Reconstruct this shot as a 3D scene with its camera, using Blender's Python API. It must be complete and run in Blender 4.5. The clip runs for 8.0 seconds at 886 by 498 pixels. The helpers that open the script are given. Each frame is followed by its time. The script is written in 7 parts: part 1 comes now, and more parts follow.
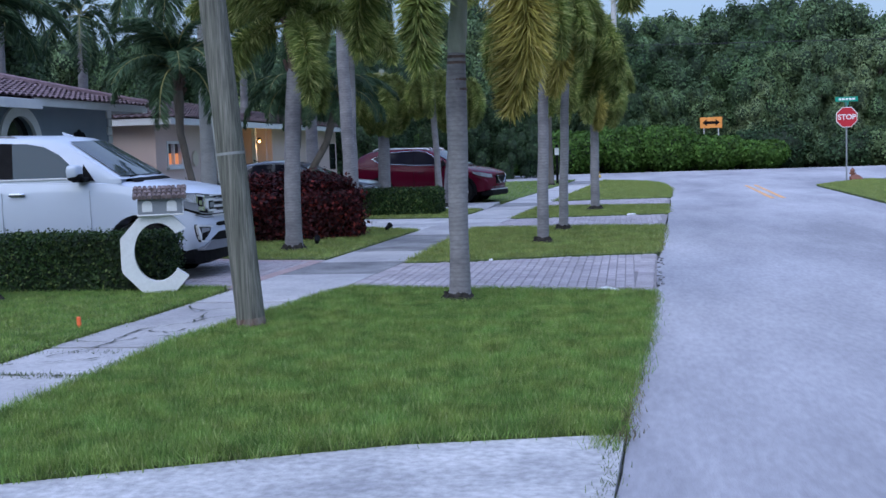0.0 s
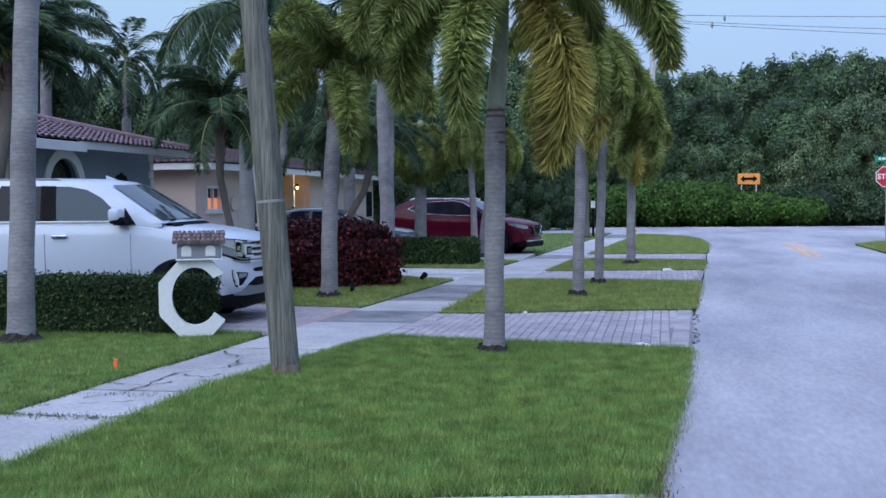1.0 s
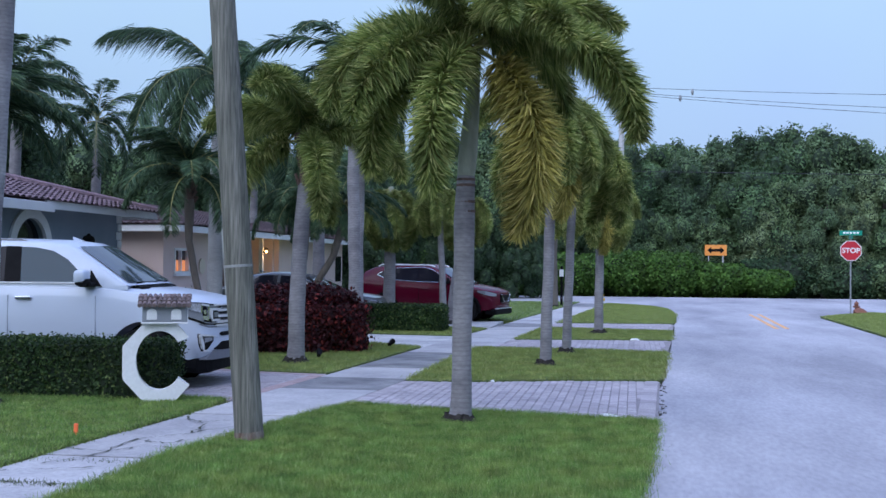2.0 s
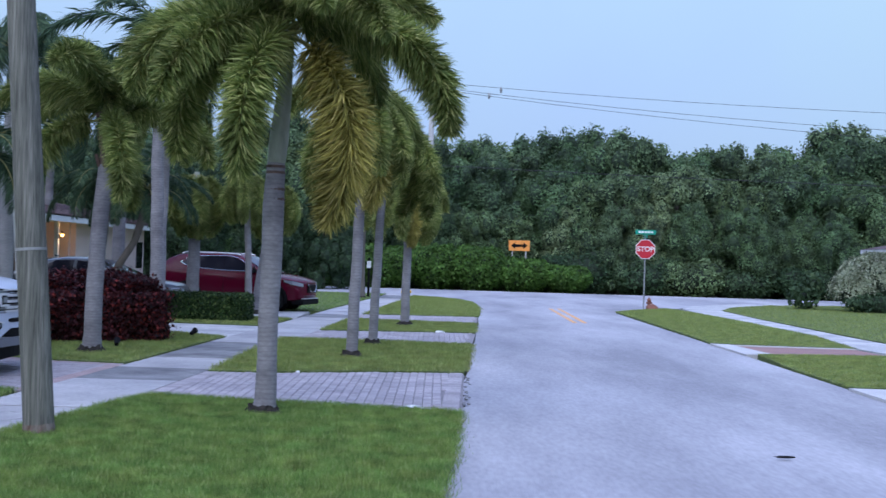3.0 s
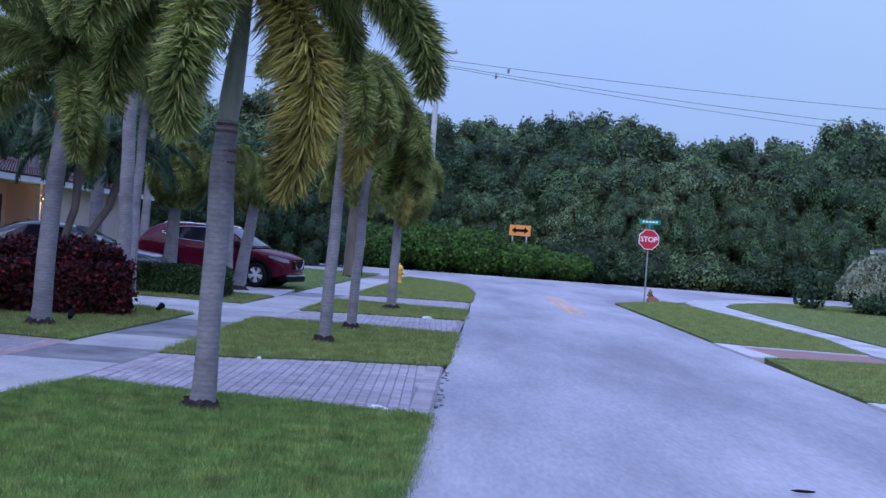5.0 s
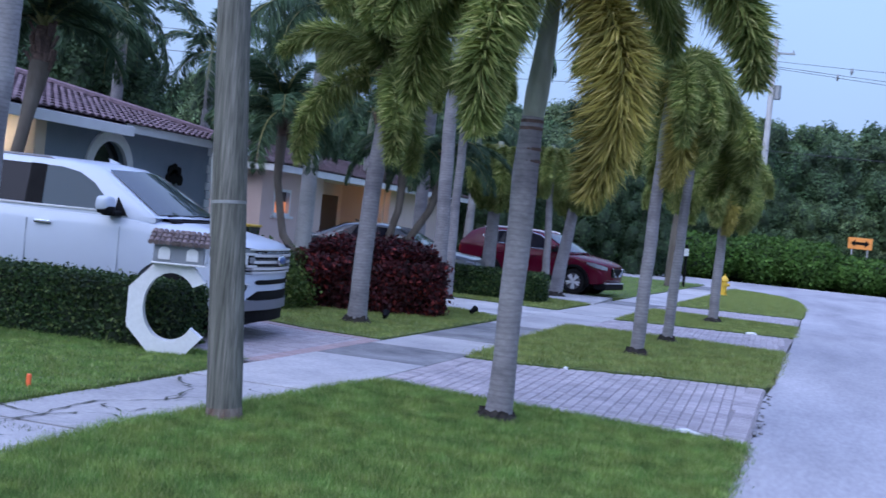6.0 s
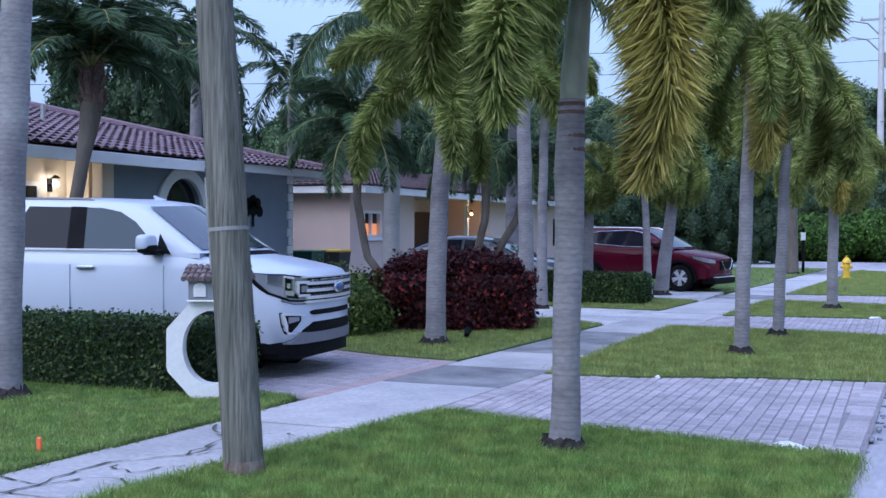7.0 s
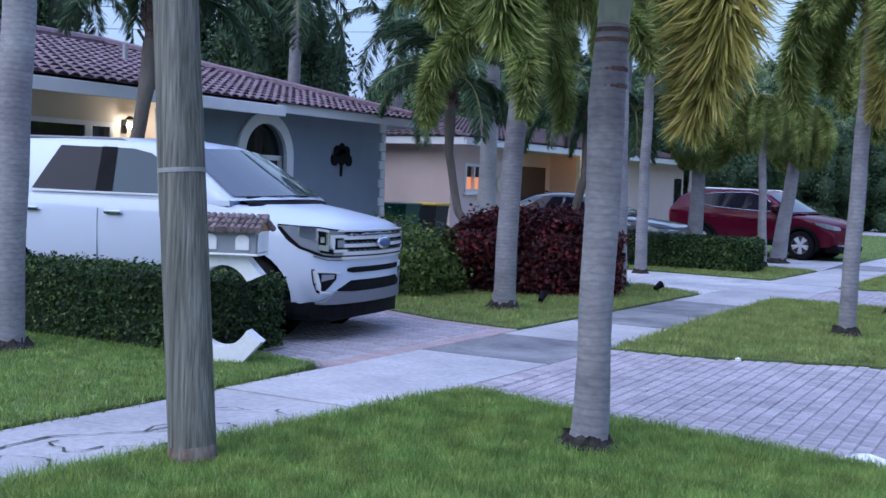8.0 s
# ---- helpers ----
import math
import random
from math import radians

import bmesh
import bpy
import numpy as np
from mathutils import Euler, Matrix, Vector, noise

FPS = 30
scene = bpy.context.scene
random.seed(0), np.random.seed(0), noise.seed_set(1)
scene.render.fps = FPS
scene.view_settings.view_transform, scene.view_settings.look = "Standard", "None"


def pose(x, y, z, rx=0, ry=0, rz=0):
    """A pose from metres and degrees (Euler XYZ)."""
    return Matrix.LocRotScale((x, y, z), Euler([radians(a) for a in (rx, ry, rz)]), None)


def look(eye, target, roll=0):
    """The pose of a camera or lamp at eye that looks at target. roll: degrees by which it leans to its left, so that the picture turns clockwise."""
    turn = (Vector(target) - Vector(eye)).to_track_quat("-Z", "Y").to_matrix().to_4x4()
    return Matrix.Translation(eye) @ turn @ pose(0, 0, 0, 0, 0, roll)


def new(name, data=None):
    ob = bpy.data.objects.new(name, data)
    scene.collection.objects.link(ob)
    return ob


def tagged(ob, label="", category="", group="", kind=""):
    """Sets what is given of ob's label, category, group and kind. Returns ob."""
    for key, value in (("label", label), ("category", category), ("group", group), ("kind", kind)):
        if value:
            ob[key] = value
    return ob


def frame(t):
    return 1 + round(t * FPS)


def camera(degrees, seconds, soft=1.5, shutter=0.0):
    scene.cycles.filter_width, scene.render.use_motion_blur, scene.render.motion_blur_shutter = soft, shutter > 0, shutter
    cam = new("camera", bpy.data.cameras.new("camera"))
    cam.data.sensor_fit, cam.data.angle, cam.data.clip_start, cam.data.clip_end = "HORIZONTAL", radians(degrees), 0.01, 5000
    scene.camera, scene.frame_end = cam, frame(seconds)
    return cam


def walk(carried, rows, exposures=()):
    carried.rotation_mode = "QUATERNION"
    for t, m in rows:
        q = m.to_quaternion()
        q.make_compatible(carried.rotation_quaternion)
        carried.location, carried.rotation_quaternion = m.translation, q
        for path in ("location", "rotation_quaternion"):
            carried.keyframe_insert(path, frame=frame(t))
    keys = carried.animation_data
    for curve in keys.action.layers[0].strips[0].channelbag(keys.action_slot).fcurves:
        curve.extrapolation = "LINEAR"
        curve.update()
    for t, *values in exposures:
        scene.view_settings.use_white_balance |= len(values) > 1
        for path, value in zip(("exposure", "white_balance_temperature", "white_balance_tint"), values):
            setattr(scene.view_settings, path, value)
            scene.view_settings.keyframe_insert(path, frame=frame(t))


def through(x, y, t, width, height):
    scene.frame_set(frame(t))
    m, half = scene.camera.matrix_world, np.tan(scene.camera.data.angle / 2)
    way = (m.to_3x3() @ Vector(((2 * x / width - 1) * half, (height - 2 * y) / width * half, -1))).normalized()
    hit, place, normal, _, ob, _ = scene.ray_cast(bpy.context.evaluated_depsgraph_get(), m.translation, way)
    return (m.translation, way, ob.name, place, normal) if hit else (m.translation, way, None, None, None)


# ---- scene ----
cam = camera(43.2, 8.0, 1.5, 0.13)
PATH = [
    (0, (-0.252, -1.413, 1.57), (-0.581, 0.552, 1.396), -1.9),
    (0.5, (-0.28, -1.404, 1.563), (-0.647, 0.558, 1.428), -0.0),
    (1, (-0.262, -1.453, 1.595), (-0.65, 0.507, 1.51), -0.6),
    (1.2, (-0.259, -1.459, 1.618), (-0.649, 0.502, 1.569), 0.1),
    (2.3, (-0.257, -1.445, 1.614), (-0.534, 0.536, 1.651), 0.5),
    (2.5, (-0.26, -1.517, 1.622), (-0.475, 0.471, 1.647), 0.8),
    (3, (-0.284, -1.369, 1.607), (-0.276, 0.631, 1.63), 1.7),
    (3.5, (-0.214, -1.199, 1.658), (-0.111, 0.797, 1.699), 1.5),
    (4, (-0.132, -0.863, 1.66), (-0.049, 1.135, 1.691), 2.1),
    (5.3, (0.047, 0.279, 1.617), (-0.003, 2.278, 1.599), 5.5),
    (5.5, (0.078, 0.31, 1.647), (-0.07, 2.304, 1.623), 5.7),
    (5.8, (0.069, 0.687, 1.631), (-0.339, 2.644, 1.593), 6.0),
    (6, (0.053, 0.886, 1.613), (-0.51, 2.805, 1.567), 5.6),
    (6.2, (0.096, 1.101, 1.595), (-0.569, 2.987, 1.551), 3.5),
    (6.5, (0.129, 1.456, 1.62), (-0.597, 3.319, 1.575), 1.8),
    (7, (0.272, 2.129, 1.614), (-0.489, 3.979, 1.579), 0.2),
    (7.5, (0.401, 2.868, 1.612), (-0.432, 4.685, 1.536), 0.7),
    (8, (0.443, 3.691, 1.592), (-0.525, 5.437, 1.474), 1.9),
]
walk(cam, [(t, look(eye, target, roll)) for t, eye, target, roll in PATH],
     [(0, 0.41, 5670, 9), (1.2, 0.48, 5670, 9), (2.5, 0.48, 5620, 12), (3.1, 0.48, 5620, 12), (3.5, 0.26, 5140, 23), (4.2, 0.18, 5140, 23), (5.5, 0.26, 5200, 22), (6.0, 0.53, 5370, 16), (6.5, 0.68, 5470, 14), (8, 0.72, 5470, 14)])

# ---- world, light ----
world = bpy.data.worlds.new("world")
scene.world = world
world.use_nodes = True
wn, wl = world.node_tree.nodes, world.node_tree.links
sky = wn.new("ShaderNodeTexSky")
sky.sky_type = "NISHITA"
sky.sun_disc = False
SUN_EL, SUN_ROT = radians(48), radians(200)
sky.sun_elevation, sky.sun_rotation = SUN_EL, SUN_ROT
sky.air_density, sky.dust_density, sky.ozone_density = 1.0, 2.0, 2.5
cloud = wn.new("ShaderNodeMixRGB")
cloud.inputs[0].default_value = 0.75
cloud.inputs[2].default_value = (2.85, 3.45, 5.2, 1)
wl.new(sky.outputs[0], cloud.inputs[1])
# an overcast sky grows brighter towards the zenith
geo = wn.new("ShaderNodeTexCoord")
sep = wn.new("ShaderNodeSeparateXYZ")
ramp = wn.new("ShaderNodeMapRange")
ramp.inputs[1].default_value, ramp.inputs[2].default_value, ramp.inputs[3].default_value, ramp.inputs[4].default_value = 0.0, 1.0, 0.78, 2.0
lift = wn.new("ShaderNodeMixRGB")
lift.blend_type, lift.inputs[0].default_value = "MULTIPLY", 1.0
wl.new(geo.outputs["Generated"], sep.inputs[0])
wl.new(sep.outputs["Z"], ramp.inputs[0])
wl.new(cloud.outputs[0], lift.inputs[1])
wl.new(ramp.outputs[0], lift.inputs[2])
# thin cloud: pale greenish white part way up, bluer low down and overhead
haze = wn.new("ShaderNodeValToRGB")
haze.color_ramp.elements[0].position, haze.color_ramp.elements[1].position = 0.0, 0.8
haze.color_ramp.elements[0].color, haze.color_ramp.elements[1].color = (0.25, 0.25, 0.25, 1), (0, 0, 0, 1)
haze.color_ramp.elements.new(0.24).color = (1, 1, 1, 1)
drift = wn.new("ShaderNodeTexNoise")
drift.inputs["Scale"].default_value, drift.inputs["Detail"].default_value = 3.5, 4
wl.new(geo.outputs["Generated"], drift.inputs[0])
soft_noise = wn.new("ShaderNodeMapRange")
soft_noise.inputs[1].default_value, soft_noise.inputs[2].default_value, soft_noise.inputs[3].default_value, soft_noise.inputs[4].default_value = 0.3, 0.7, 0.55, 1.1
wl.new(drift.outputs[0], soft_noise.inputs[0])
thin = wn.new("ShaderNodeMath")
thin.operation = "MULTIPLY"
wl.new(sep.outputs["Z"], haze.inputs[0])
wl.new(haze.outputs[0], thin.inputs[0])
wl.new(soft_noise.outputs[0], thin.inputs[1])
tone = wn.new("ShaderNodeMixRGB")
tone.inputs[1].default_value, tone.inputs[2].default_value = (1.0, 0.985, 1.09, 1), (1.14, 1.18, 0.90, 1)
wl.new(thin.outputs[0], tone.inputs[0])
veil = wn.new("ShaderNodeMixRGB")
veil.blend_type, veil.inputs[0].default_value = "MULTIPLY", 1.0
wl.new(lift.outputs[0], veil.inputs[1])
wl.new(tone.outputs[0], veil.inputs[2])
wl.new(veil.outputs[0], wn["Background"].inputs[0])
wn["Background"].inputs[1].default_value = 0.12
sun_data = bpy.data.lights.new("sun", "SUN")
sun_data.energy, sun_data.angle, sun_data.color = 1.4, radians(70), (1.0, 0.97, 0.95)
sun = new("sun", sun_data)
sun.matrix_world = look((0, 0, 30), (-math.sin(SUN_ROT) * 20, -math.cos(SUN_ROT) * 20, 30 - 20 * math.tan(SUN_EL)))


# ---- materials ----
def mat(name, base, rough=0.6, metal=0.0, var=None, scale=4.0, fine=None, fine_scale=60.0, bump=0.0, bump_scale=80.0,
        island=0.0, objrand=0.0, stretch=(1, 1, 1), spec=0.5, coat=0.0, rings=0.0):
    """A surface with two scales of colour variation, relief and per-piece variation."""
    m = bpy.data.materials.new(name)
    m.use_nodes = True
    n, l = m.node_tree.nodes, m.node_tree.links
    b = n["Principled BSDF"]
    b.inputs["Roughness"].default_value = rough
    b.inputs["Metallic"].default_value = metal
    b.inputs["Specular IOR Level"].default_value = spec
    b.inputs["Coat Weight"].default_value = coat
    b.inputs["Base Color"].default_value = (*base, 1)
    tc = n.new("ShaderNodeTexCoord")
    mp = n.new("ShaderNodeMapping")
    mp.inputs["Scale"].default_value = stretch
    l.new(tc.outputs["Object"], mp.inputs[0])
    out = None
    if var is not None:
        t = n.new("ShaderNodeTexNoise")
        t.inputs["Scale"].default_value, t.inputs["Detail"].default_value = scale, 6
        t.inputs["Roughness"].default_value = 0.65
        l.new(mp.outputs[0], t.inputs[0])
        r = n.new("ShaderNodeValToRGB")
        r.color_ramp.elements[0].position, r.color_ramp.elements[1].position = 0.36, 0.66
        r.color_ramp.elements[0].color, r.color_ramp.elements[1].color = (*base, 1), (*var, 1)
        l.new(t.outputs[0], r.inputs[0])
        out = r.outputs[0]
    if fine is not None:
        t = n.new("ShaderNodeTexNoise")
        t.inputs["Scale"].default_value, t.inputs["Detail"].default_value = fine_scale, 4
        l.new(mp.outputs[0], t.inputs[0])
        r = n.new("ShaderNodeMapRange")
        r.inputs[1].default_value, r.inputs[2].default_value = 0.3, 0.7
        r.inputs[3].default_value, r.inputs[4].default_value = 1 - fine, 1 + fine
        l.new(t.outputs[0], r.inputs[0])
        h = n.new("ShaderNodeHueSaturation")
        l.new(r.outputs[0], h.inputs["Value"])
        if out:
            l.new(out, h.inputs["Color"])
        else:
            h.inputs["Color"].default_value = (*base, 1)
        out = h.outputs[0]
    if rings:
        # dark leaf-scar rings up a trunk, uneven in spacing and strength
        t = n.new("ShaderNodeTexWave")
        t.bands_direction = "Z"
        t.inputs["Scale"].default_value, t.inputs["Distortion"].default_value = rings, 5.0
        t.inputs["Detail"].default_value, t.inputs["Detail Scale"].default_value = 2, 0.8
        l.new(tc.outputs["Object"], t.inputs[0])
        r = n.new("ShaderNodeMapRange")
        r.inputs[1].default_value, r.inputs[2].default_value, r.inputs[3].default_value, r.inputs[4].default_value = 0.0, 0.4, 0.86, 1.0
        l.new(t.outputs["Fac"], r.inputs[0])
        h = n.new("ShaderNodeHueSaturation")
        l.new(r.outputs[0], h.inputs["Value"])
        l.new(out, h.inputs["Color"])
        out = h.outputs[0]
    for amount, kind in ((island, "geo"), (objrand, "obj")):
        if amount:
            src = n.new("ShaderNodeNewGeometry" if kind == "geo" else "ShaderNodeObjectInfo")
            r = n.new("ShaderNodeMapRange")
            r.inputs[3].default_value, r.inputs[4].default_value = 1 - amount, 1 + amount
            l.new(src.outputs["Random Per Island" if kind == "geo" else "Random"], r.inputs[0])
            h = n.new("ShaderNodeHueSaturation")
            l.new(r.outputs[0], h.inputs["Value"])
            if out:
                l.new(out, h.inputs["Color"])
            else:
                h.inputs["Color"].default_value = (*base, 1)
            out = h.outputs[0]
    if out:
        l.new(out, b.inputs["Base Color"])
    if bump:
        t = n.new("ShaderNodeTexNoise")
        t.inputs["Scale"].default_value, t.inputs["Detail"].default_value = bump_scale, 5
        l.new(mp.outputs[0], t.inputs[0])
        bp = n.new("ShaderNodeBump")
        bp.inputs["Strength"].default_value, bp.inputs["Distance"].default_value = bump, 0.02
        l.new(t.outputs[0], bp.inputs["Height"])
        l.new(bp.outputs[0], b.inputs["Normal"])
    return m


def leaf_mat(name, dark, light, tip=None, rough=0.5, through=0.25, swing=(0.5, 1.45), each=0.0, hue=0.0, clump=1.2):
    """Leaves: each one its own tone between two or three colours, some light passing through."""
    m = bpy.data.materials.new(name)
    m.use_nodes = True
    n, l = m.node_tree.nodes, m.node_tree.links
    b = n["Principled BSDF"]
    b.inputs["Roughness"].default_value = rough + 0.15
    b.inputs["Specular IOR Level"].default_value = 0.2
    g = n.new("ShaderNodeNewGeometry")
    r = n.new("ShaderNodeValToRGB")
    r.color_ramp.elements[0].color, r.color_ramp.elements[1].color = (*dark, 1), (*light, 1)
    if tip:
        r.color_ramp.elements[1].position = 0.8
        e = r.color_ramp.elements.new(1.0)
        e.color = (*tip, 1)
    l.new(g.outputs["Random Per Island"], r.inputs[0])
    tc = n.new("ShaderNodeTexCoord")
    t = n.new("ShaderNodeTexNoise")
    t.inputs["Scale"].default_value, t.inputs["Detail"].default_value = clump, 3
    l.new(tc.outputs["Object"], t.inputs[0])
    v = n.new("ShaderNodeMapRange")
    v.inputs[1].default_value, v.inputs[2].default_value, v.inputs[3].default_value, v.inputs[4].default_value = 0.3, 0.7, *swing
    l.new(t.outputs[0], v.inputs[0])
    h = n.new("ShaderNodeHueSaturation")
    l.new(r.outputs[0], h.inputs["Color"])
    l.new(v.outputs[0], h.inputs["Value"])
    if hue:
        # drier, yellower patches
        t2 = n.new("ShaderNodeTexNoise")
        t2.inputs["Scale"].default_value, t2.inputs["Detail"].default_value = 2.7, 5
        l.new(tc.outputs["Object"], t2.inputs[0])
        v2 = n.new("ShaderNodeMapRange")
        v2.inputs[1].default_value, v2.inputs[2].default_value, v2.inputs[3].default_value, v2.inputs[4].default_value = 0.35, 0.7, 0.5, 0.5 - hue
        l.new(t2.outputs[0], v2.inputs[0])
        l.new(v2.outputs[0], h.inputs["Hue"])
    if each:
        # every plant its own tone
        oi = n.new("ShaderNodeObjectInfo")
        v3 = n.new("ShaderNodeMapRange")
        v3.inputs[3].default_value, v3.inputs[4].default_value = 1 - each, 1 + each
        l.new(oi.outputs["Random"], v3.inputs[0])
        h2 = n.new("ShaderNodeHueSaturation")
        l.new(h.outputs[0], h2.inputs["Color"])
        l.new(v3.outputs[0], h2.inputs["Value"])
        v4 = n.new("ShaderNodeMapRange")
        v4.inputs[3].default_value, v4.inputs[4].default_value = 0.515, 0.515 - each * 0.14
        l.new(oi.outputs["Random"], v4.inputs[0])
        l.new(v4.outputs[0], h2.inputs["Hue"])
        h = h2
    l.new(h.outputs[0], b.inputs["Base Color"])
    tr = n.new("ShaderNodeBsdfTranslucent")
    l.new(h.outputs[0], tr.inputs[0])
    mix = n.new("ShaderNodeMixShader")
    mix.inputs[0].default_value = through
    l.new(b.outputs[0], mix.inputs[1])
    l.new(tr.outputs[0], mix.inputs[2])
    l.new(mix.outputs[0], n["Material Output"].inputs[0])
    return m


def glow_mat(name, colour, power):
    m = bpy.data.materials.new(name)
    m.use_nodes = True
    b = m.node_tree.nodes["Principled BSDF"]
    b.inputs["Base Color"].default_value = (*colour, 1)
    b.inputs["Emission Color"].default_value = (*colour, 1)
    b.inputs["Emission Strength"].default_value = power
    return m


M_ASPHALT = mat("worn_asphalt", (0.225, 0.222, 0.244), 0.85, var=(0.42, 0.412, 0.433), scale=0.34, stretch=(1, 0.26, 1), fine=0.11, fine_scale=24, bump=0.3, bump_scale=90)
M_CONCRETE = mat("concrete", (0.50, 0.49, 0.48), 0.85, var=(0.27, 0.27, 0.28), scale=1.0, fine=0.24, fine_scale=17, bump=0.5, bump_scale=40, objrand=0.12)
M_FLAG = mat("grey_flagstone", (0.42, 0.41, 0.41), 0.85, var=(0.29, 0.285, 0.295), scale=0.9, fine=0.13, fine_scale=20, bump=0.4, bump_scale=45, objrand=0.12)
M_CONC_DARK = mat("stained_concrete", (0.11, 0.11, 0.12), 0.85, var=(0.27, 0.27, 0.27), scale=1.3, fine=0.18, fine_scale=60, bump=0.35, bump_scale=90)
M_EDGE = mat("crumbled_asphalt", (0.13, 0.125, 0.13), 0.95, var=(0.24, 0.235, 0.24), scale=8, fine=0.3)
M_CRACK = mat("crack_soil", (0.035, 0.035, 0.03), 0.95, var=(0.06, 0.07, 0.04), scale=6)
M_PAVER = mat("paver", (0.42, 0.38, 0.395), 0.85, var=(0.31, 0.285, 0.30), scale=1.4, fine=0.18, fine_scale=50, bump=0.4, bump_scale=90, objrand=0.14)
M_PAVER_J = mat("paver_field", (0.42, 0.38, 0.395), 0.85, var=(0.31, 0.285, 0.30), scale=1.4, fine=0.18, fine_scale=50, bump=0.4, bump_scale=90, island=0.14)
M_PAVER_RED = mat("paver_border", (0.42, 0.315, 0.31), 0.85, var=(0.35, 0.28, 0.28), scale=0.8, fine=0.18, fine_scale=50, bump=0.4, bump_scale=90, objrand=0.2, island=0.1)
M_JOINT = mat("joint_sand", (0.20, 0.18, 0.185), 0.95, var=(0.27, 0.25, 0.255), scale=3, fine=0.2)
M_SOIL = mat("lawn_soil", (0.07, 0.105, 0.025), 0.95, var=(0.11, 0.15, 0.04), scale=1.2, fine=0.35, fine_scale=40, bump=0.6, bump_scale=60)
M_EARTH = mat("earth", (0.07, 0.09, 0.035), 0.95, var=(0.11, 0.10, 0.06), scale=0.4, fine=0.3, fine_scale=20, bump=0.5, bump_scale=20)
M_GRASS = leaf_mat("grass_blades", (0.092, 0.175, 0.04), (0.216, 0.35, 0.082), (0.38, 0.44, 0.18), 0.55, 0.3, (0.66, 1.34), hue=0.032, clump=5.0)
M_GRASS_Y = leaf_mat("dry_grass_blades", (0.15, 0.205, 0.05), (0.29, 0.375, 0.105), (0.45, 0.48, 0.21), 0.55, 0.3, (0.70, 1.30), hue=0.03, clump=3.0)
M_TRUNK = mat("palm_trunk", (0.175, 0.165, 0.178), 0.9, var=(0.30, 0.29, 0.295), scale=1.6, rings=6.5, fine=0.14, fine_scale=18, bump=0.3, bump_scale=22, stretch=(1, 1, 2), objrand=0.1)
M_TRUNK_W = mat("royal_trunk", (0.42, 0.41, 0.40), 0.9, var=(0.54, 0.53, 0.52), scale=1.2, fine=0.15, fine_scale=20, bump=0.4, bump_scale=30, stretch=(1, 1, 3))
M_BOOT = mat("leaf_boots", (0.075, 0.05, 0.042), 0.95, var=(0.15, 0.10, 0.08), scale=5, fine=0.3, fine_scale=30, bump=0.8, bump_scale=30)
M_SHAFT = mat("crownshaft", (0.20, 0.24, 0.16), 0.6, var=(0.29, 0.30, 0.24), scale=3, fine=0.15, fine_scale=20, stretch=(1, 1, 0.3))
M_ROOT = mat("root_mat", (0.018, 0.015, 0.013), 0.95, spec=0.2, var=(0.05, 0.045, 0.04), scale=12, bump=0.9, bump_scale=40)
M_RACHIS = mat("frond_stem", (0.16, 0.17, 0.05), 0.6, var=(0.24, 0.22, 0.07), scale=6)
M_FOX = leaf_mat("foxtail_leaflets", (0.07, 0.11, 0.025), (0.25, 0.29, 0.08), (0.52, 0.51, 0.20), 0.45, 0.3)
M_FOX_Y = leaf_mat("yellowing_leaflets", (0.17, 0.165, 0.04), (0.46, 0.40, 0.10), (0.68, 0.58, 0.22), 0.5, 0.3)
M_FROND = leaf_mat("feather_leaflets", (0.022, 0.048, 0.026), (0.075, 0.125, 0.062), (0.14, 0.19, 0.095), 0.45, 0.25)
# leaf colour lowered for the dense shade among trees behind the houses
M_LEAF_D = leaf_mat("dark_tree_leaves", (0.028, 0.058, 0.026), (0.050, 0.088, 0.040), (0.075, 0.12, 0.055), 0.5, 0.2, (0.55, 1.4), each=0.25)
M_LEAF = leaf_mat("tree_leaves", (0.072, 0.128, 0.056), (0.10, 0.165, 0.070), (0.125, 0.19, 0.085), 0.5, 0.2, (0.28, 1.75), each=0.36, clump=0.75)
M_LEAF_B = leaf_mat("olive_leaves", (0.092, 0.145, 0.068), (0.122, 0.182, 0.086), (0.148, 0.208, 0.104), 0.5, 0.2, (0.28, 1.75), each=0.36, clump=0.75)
M_LEAF_L = leaf_mat("bright_leaves", (0.04, 0.09, 0.014), (0.085, 0.165, 0.028), (0.13, 0.215, 0.05), 0.45, 0.3)
M_LEAF_O = leaf_mat("olive_shrub_leaves", (0.035, 0.065, 0.015), (0.10, 0.145, 0.035), (0.21, 0.24, 0.075), 0.45, 0.3)
M_LEAF_PALE = leaf_mat("pale_leaves", (0.15, 0.185, 0.11), (0.33, 0.36, 0.24), (0.48, 0.48, 0.37), 0.6, 0.25)
M_LEAF_H = leaf_mat("hedge_leaves", (0.010, 0.025, 0.008), (0.04, 0.075, 0.02), (0.12, 0.155, 0.045), 0.45, 0.2)
M_LEAF_R = leaf_mat("croton_leaves", (0.018, 0.008, 0.010), (0.062, 0.012, 0.015), (0.22, 0.035, 0.028), 0.4, 0.25)
# solid plant cores: the shade deep among the leaves is put into their colour
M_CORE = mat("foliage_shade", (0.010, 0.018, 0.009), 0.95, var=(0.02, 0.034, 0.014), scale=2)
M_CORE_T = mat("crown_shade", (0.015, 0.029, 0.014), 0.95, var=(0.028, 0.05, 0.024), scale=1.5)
M_CORE_R = mat("croton_shade", (0.022, 0.010, 0.010), 0.95, var=(0.05, 0.018, 0.016), scale=4)
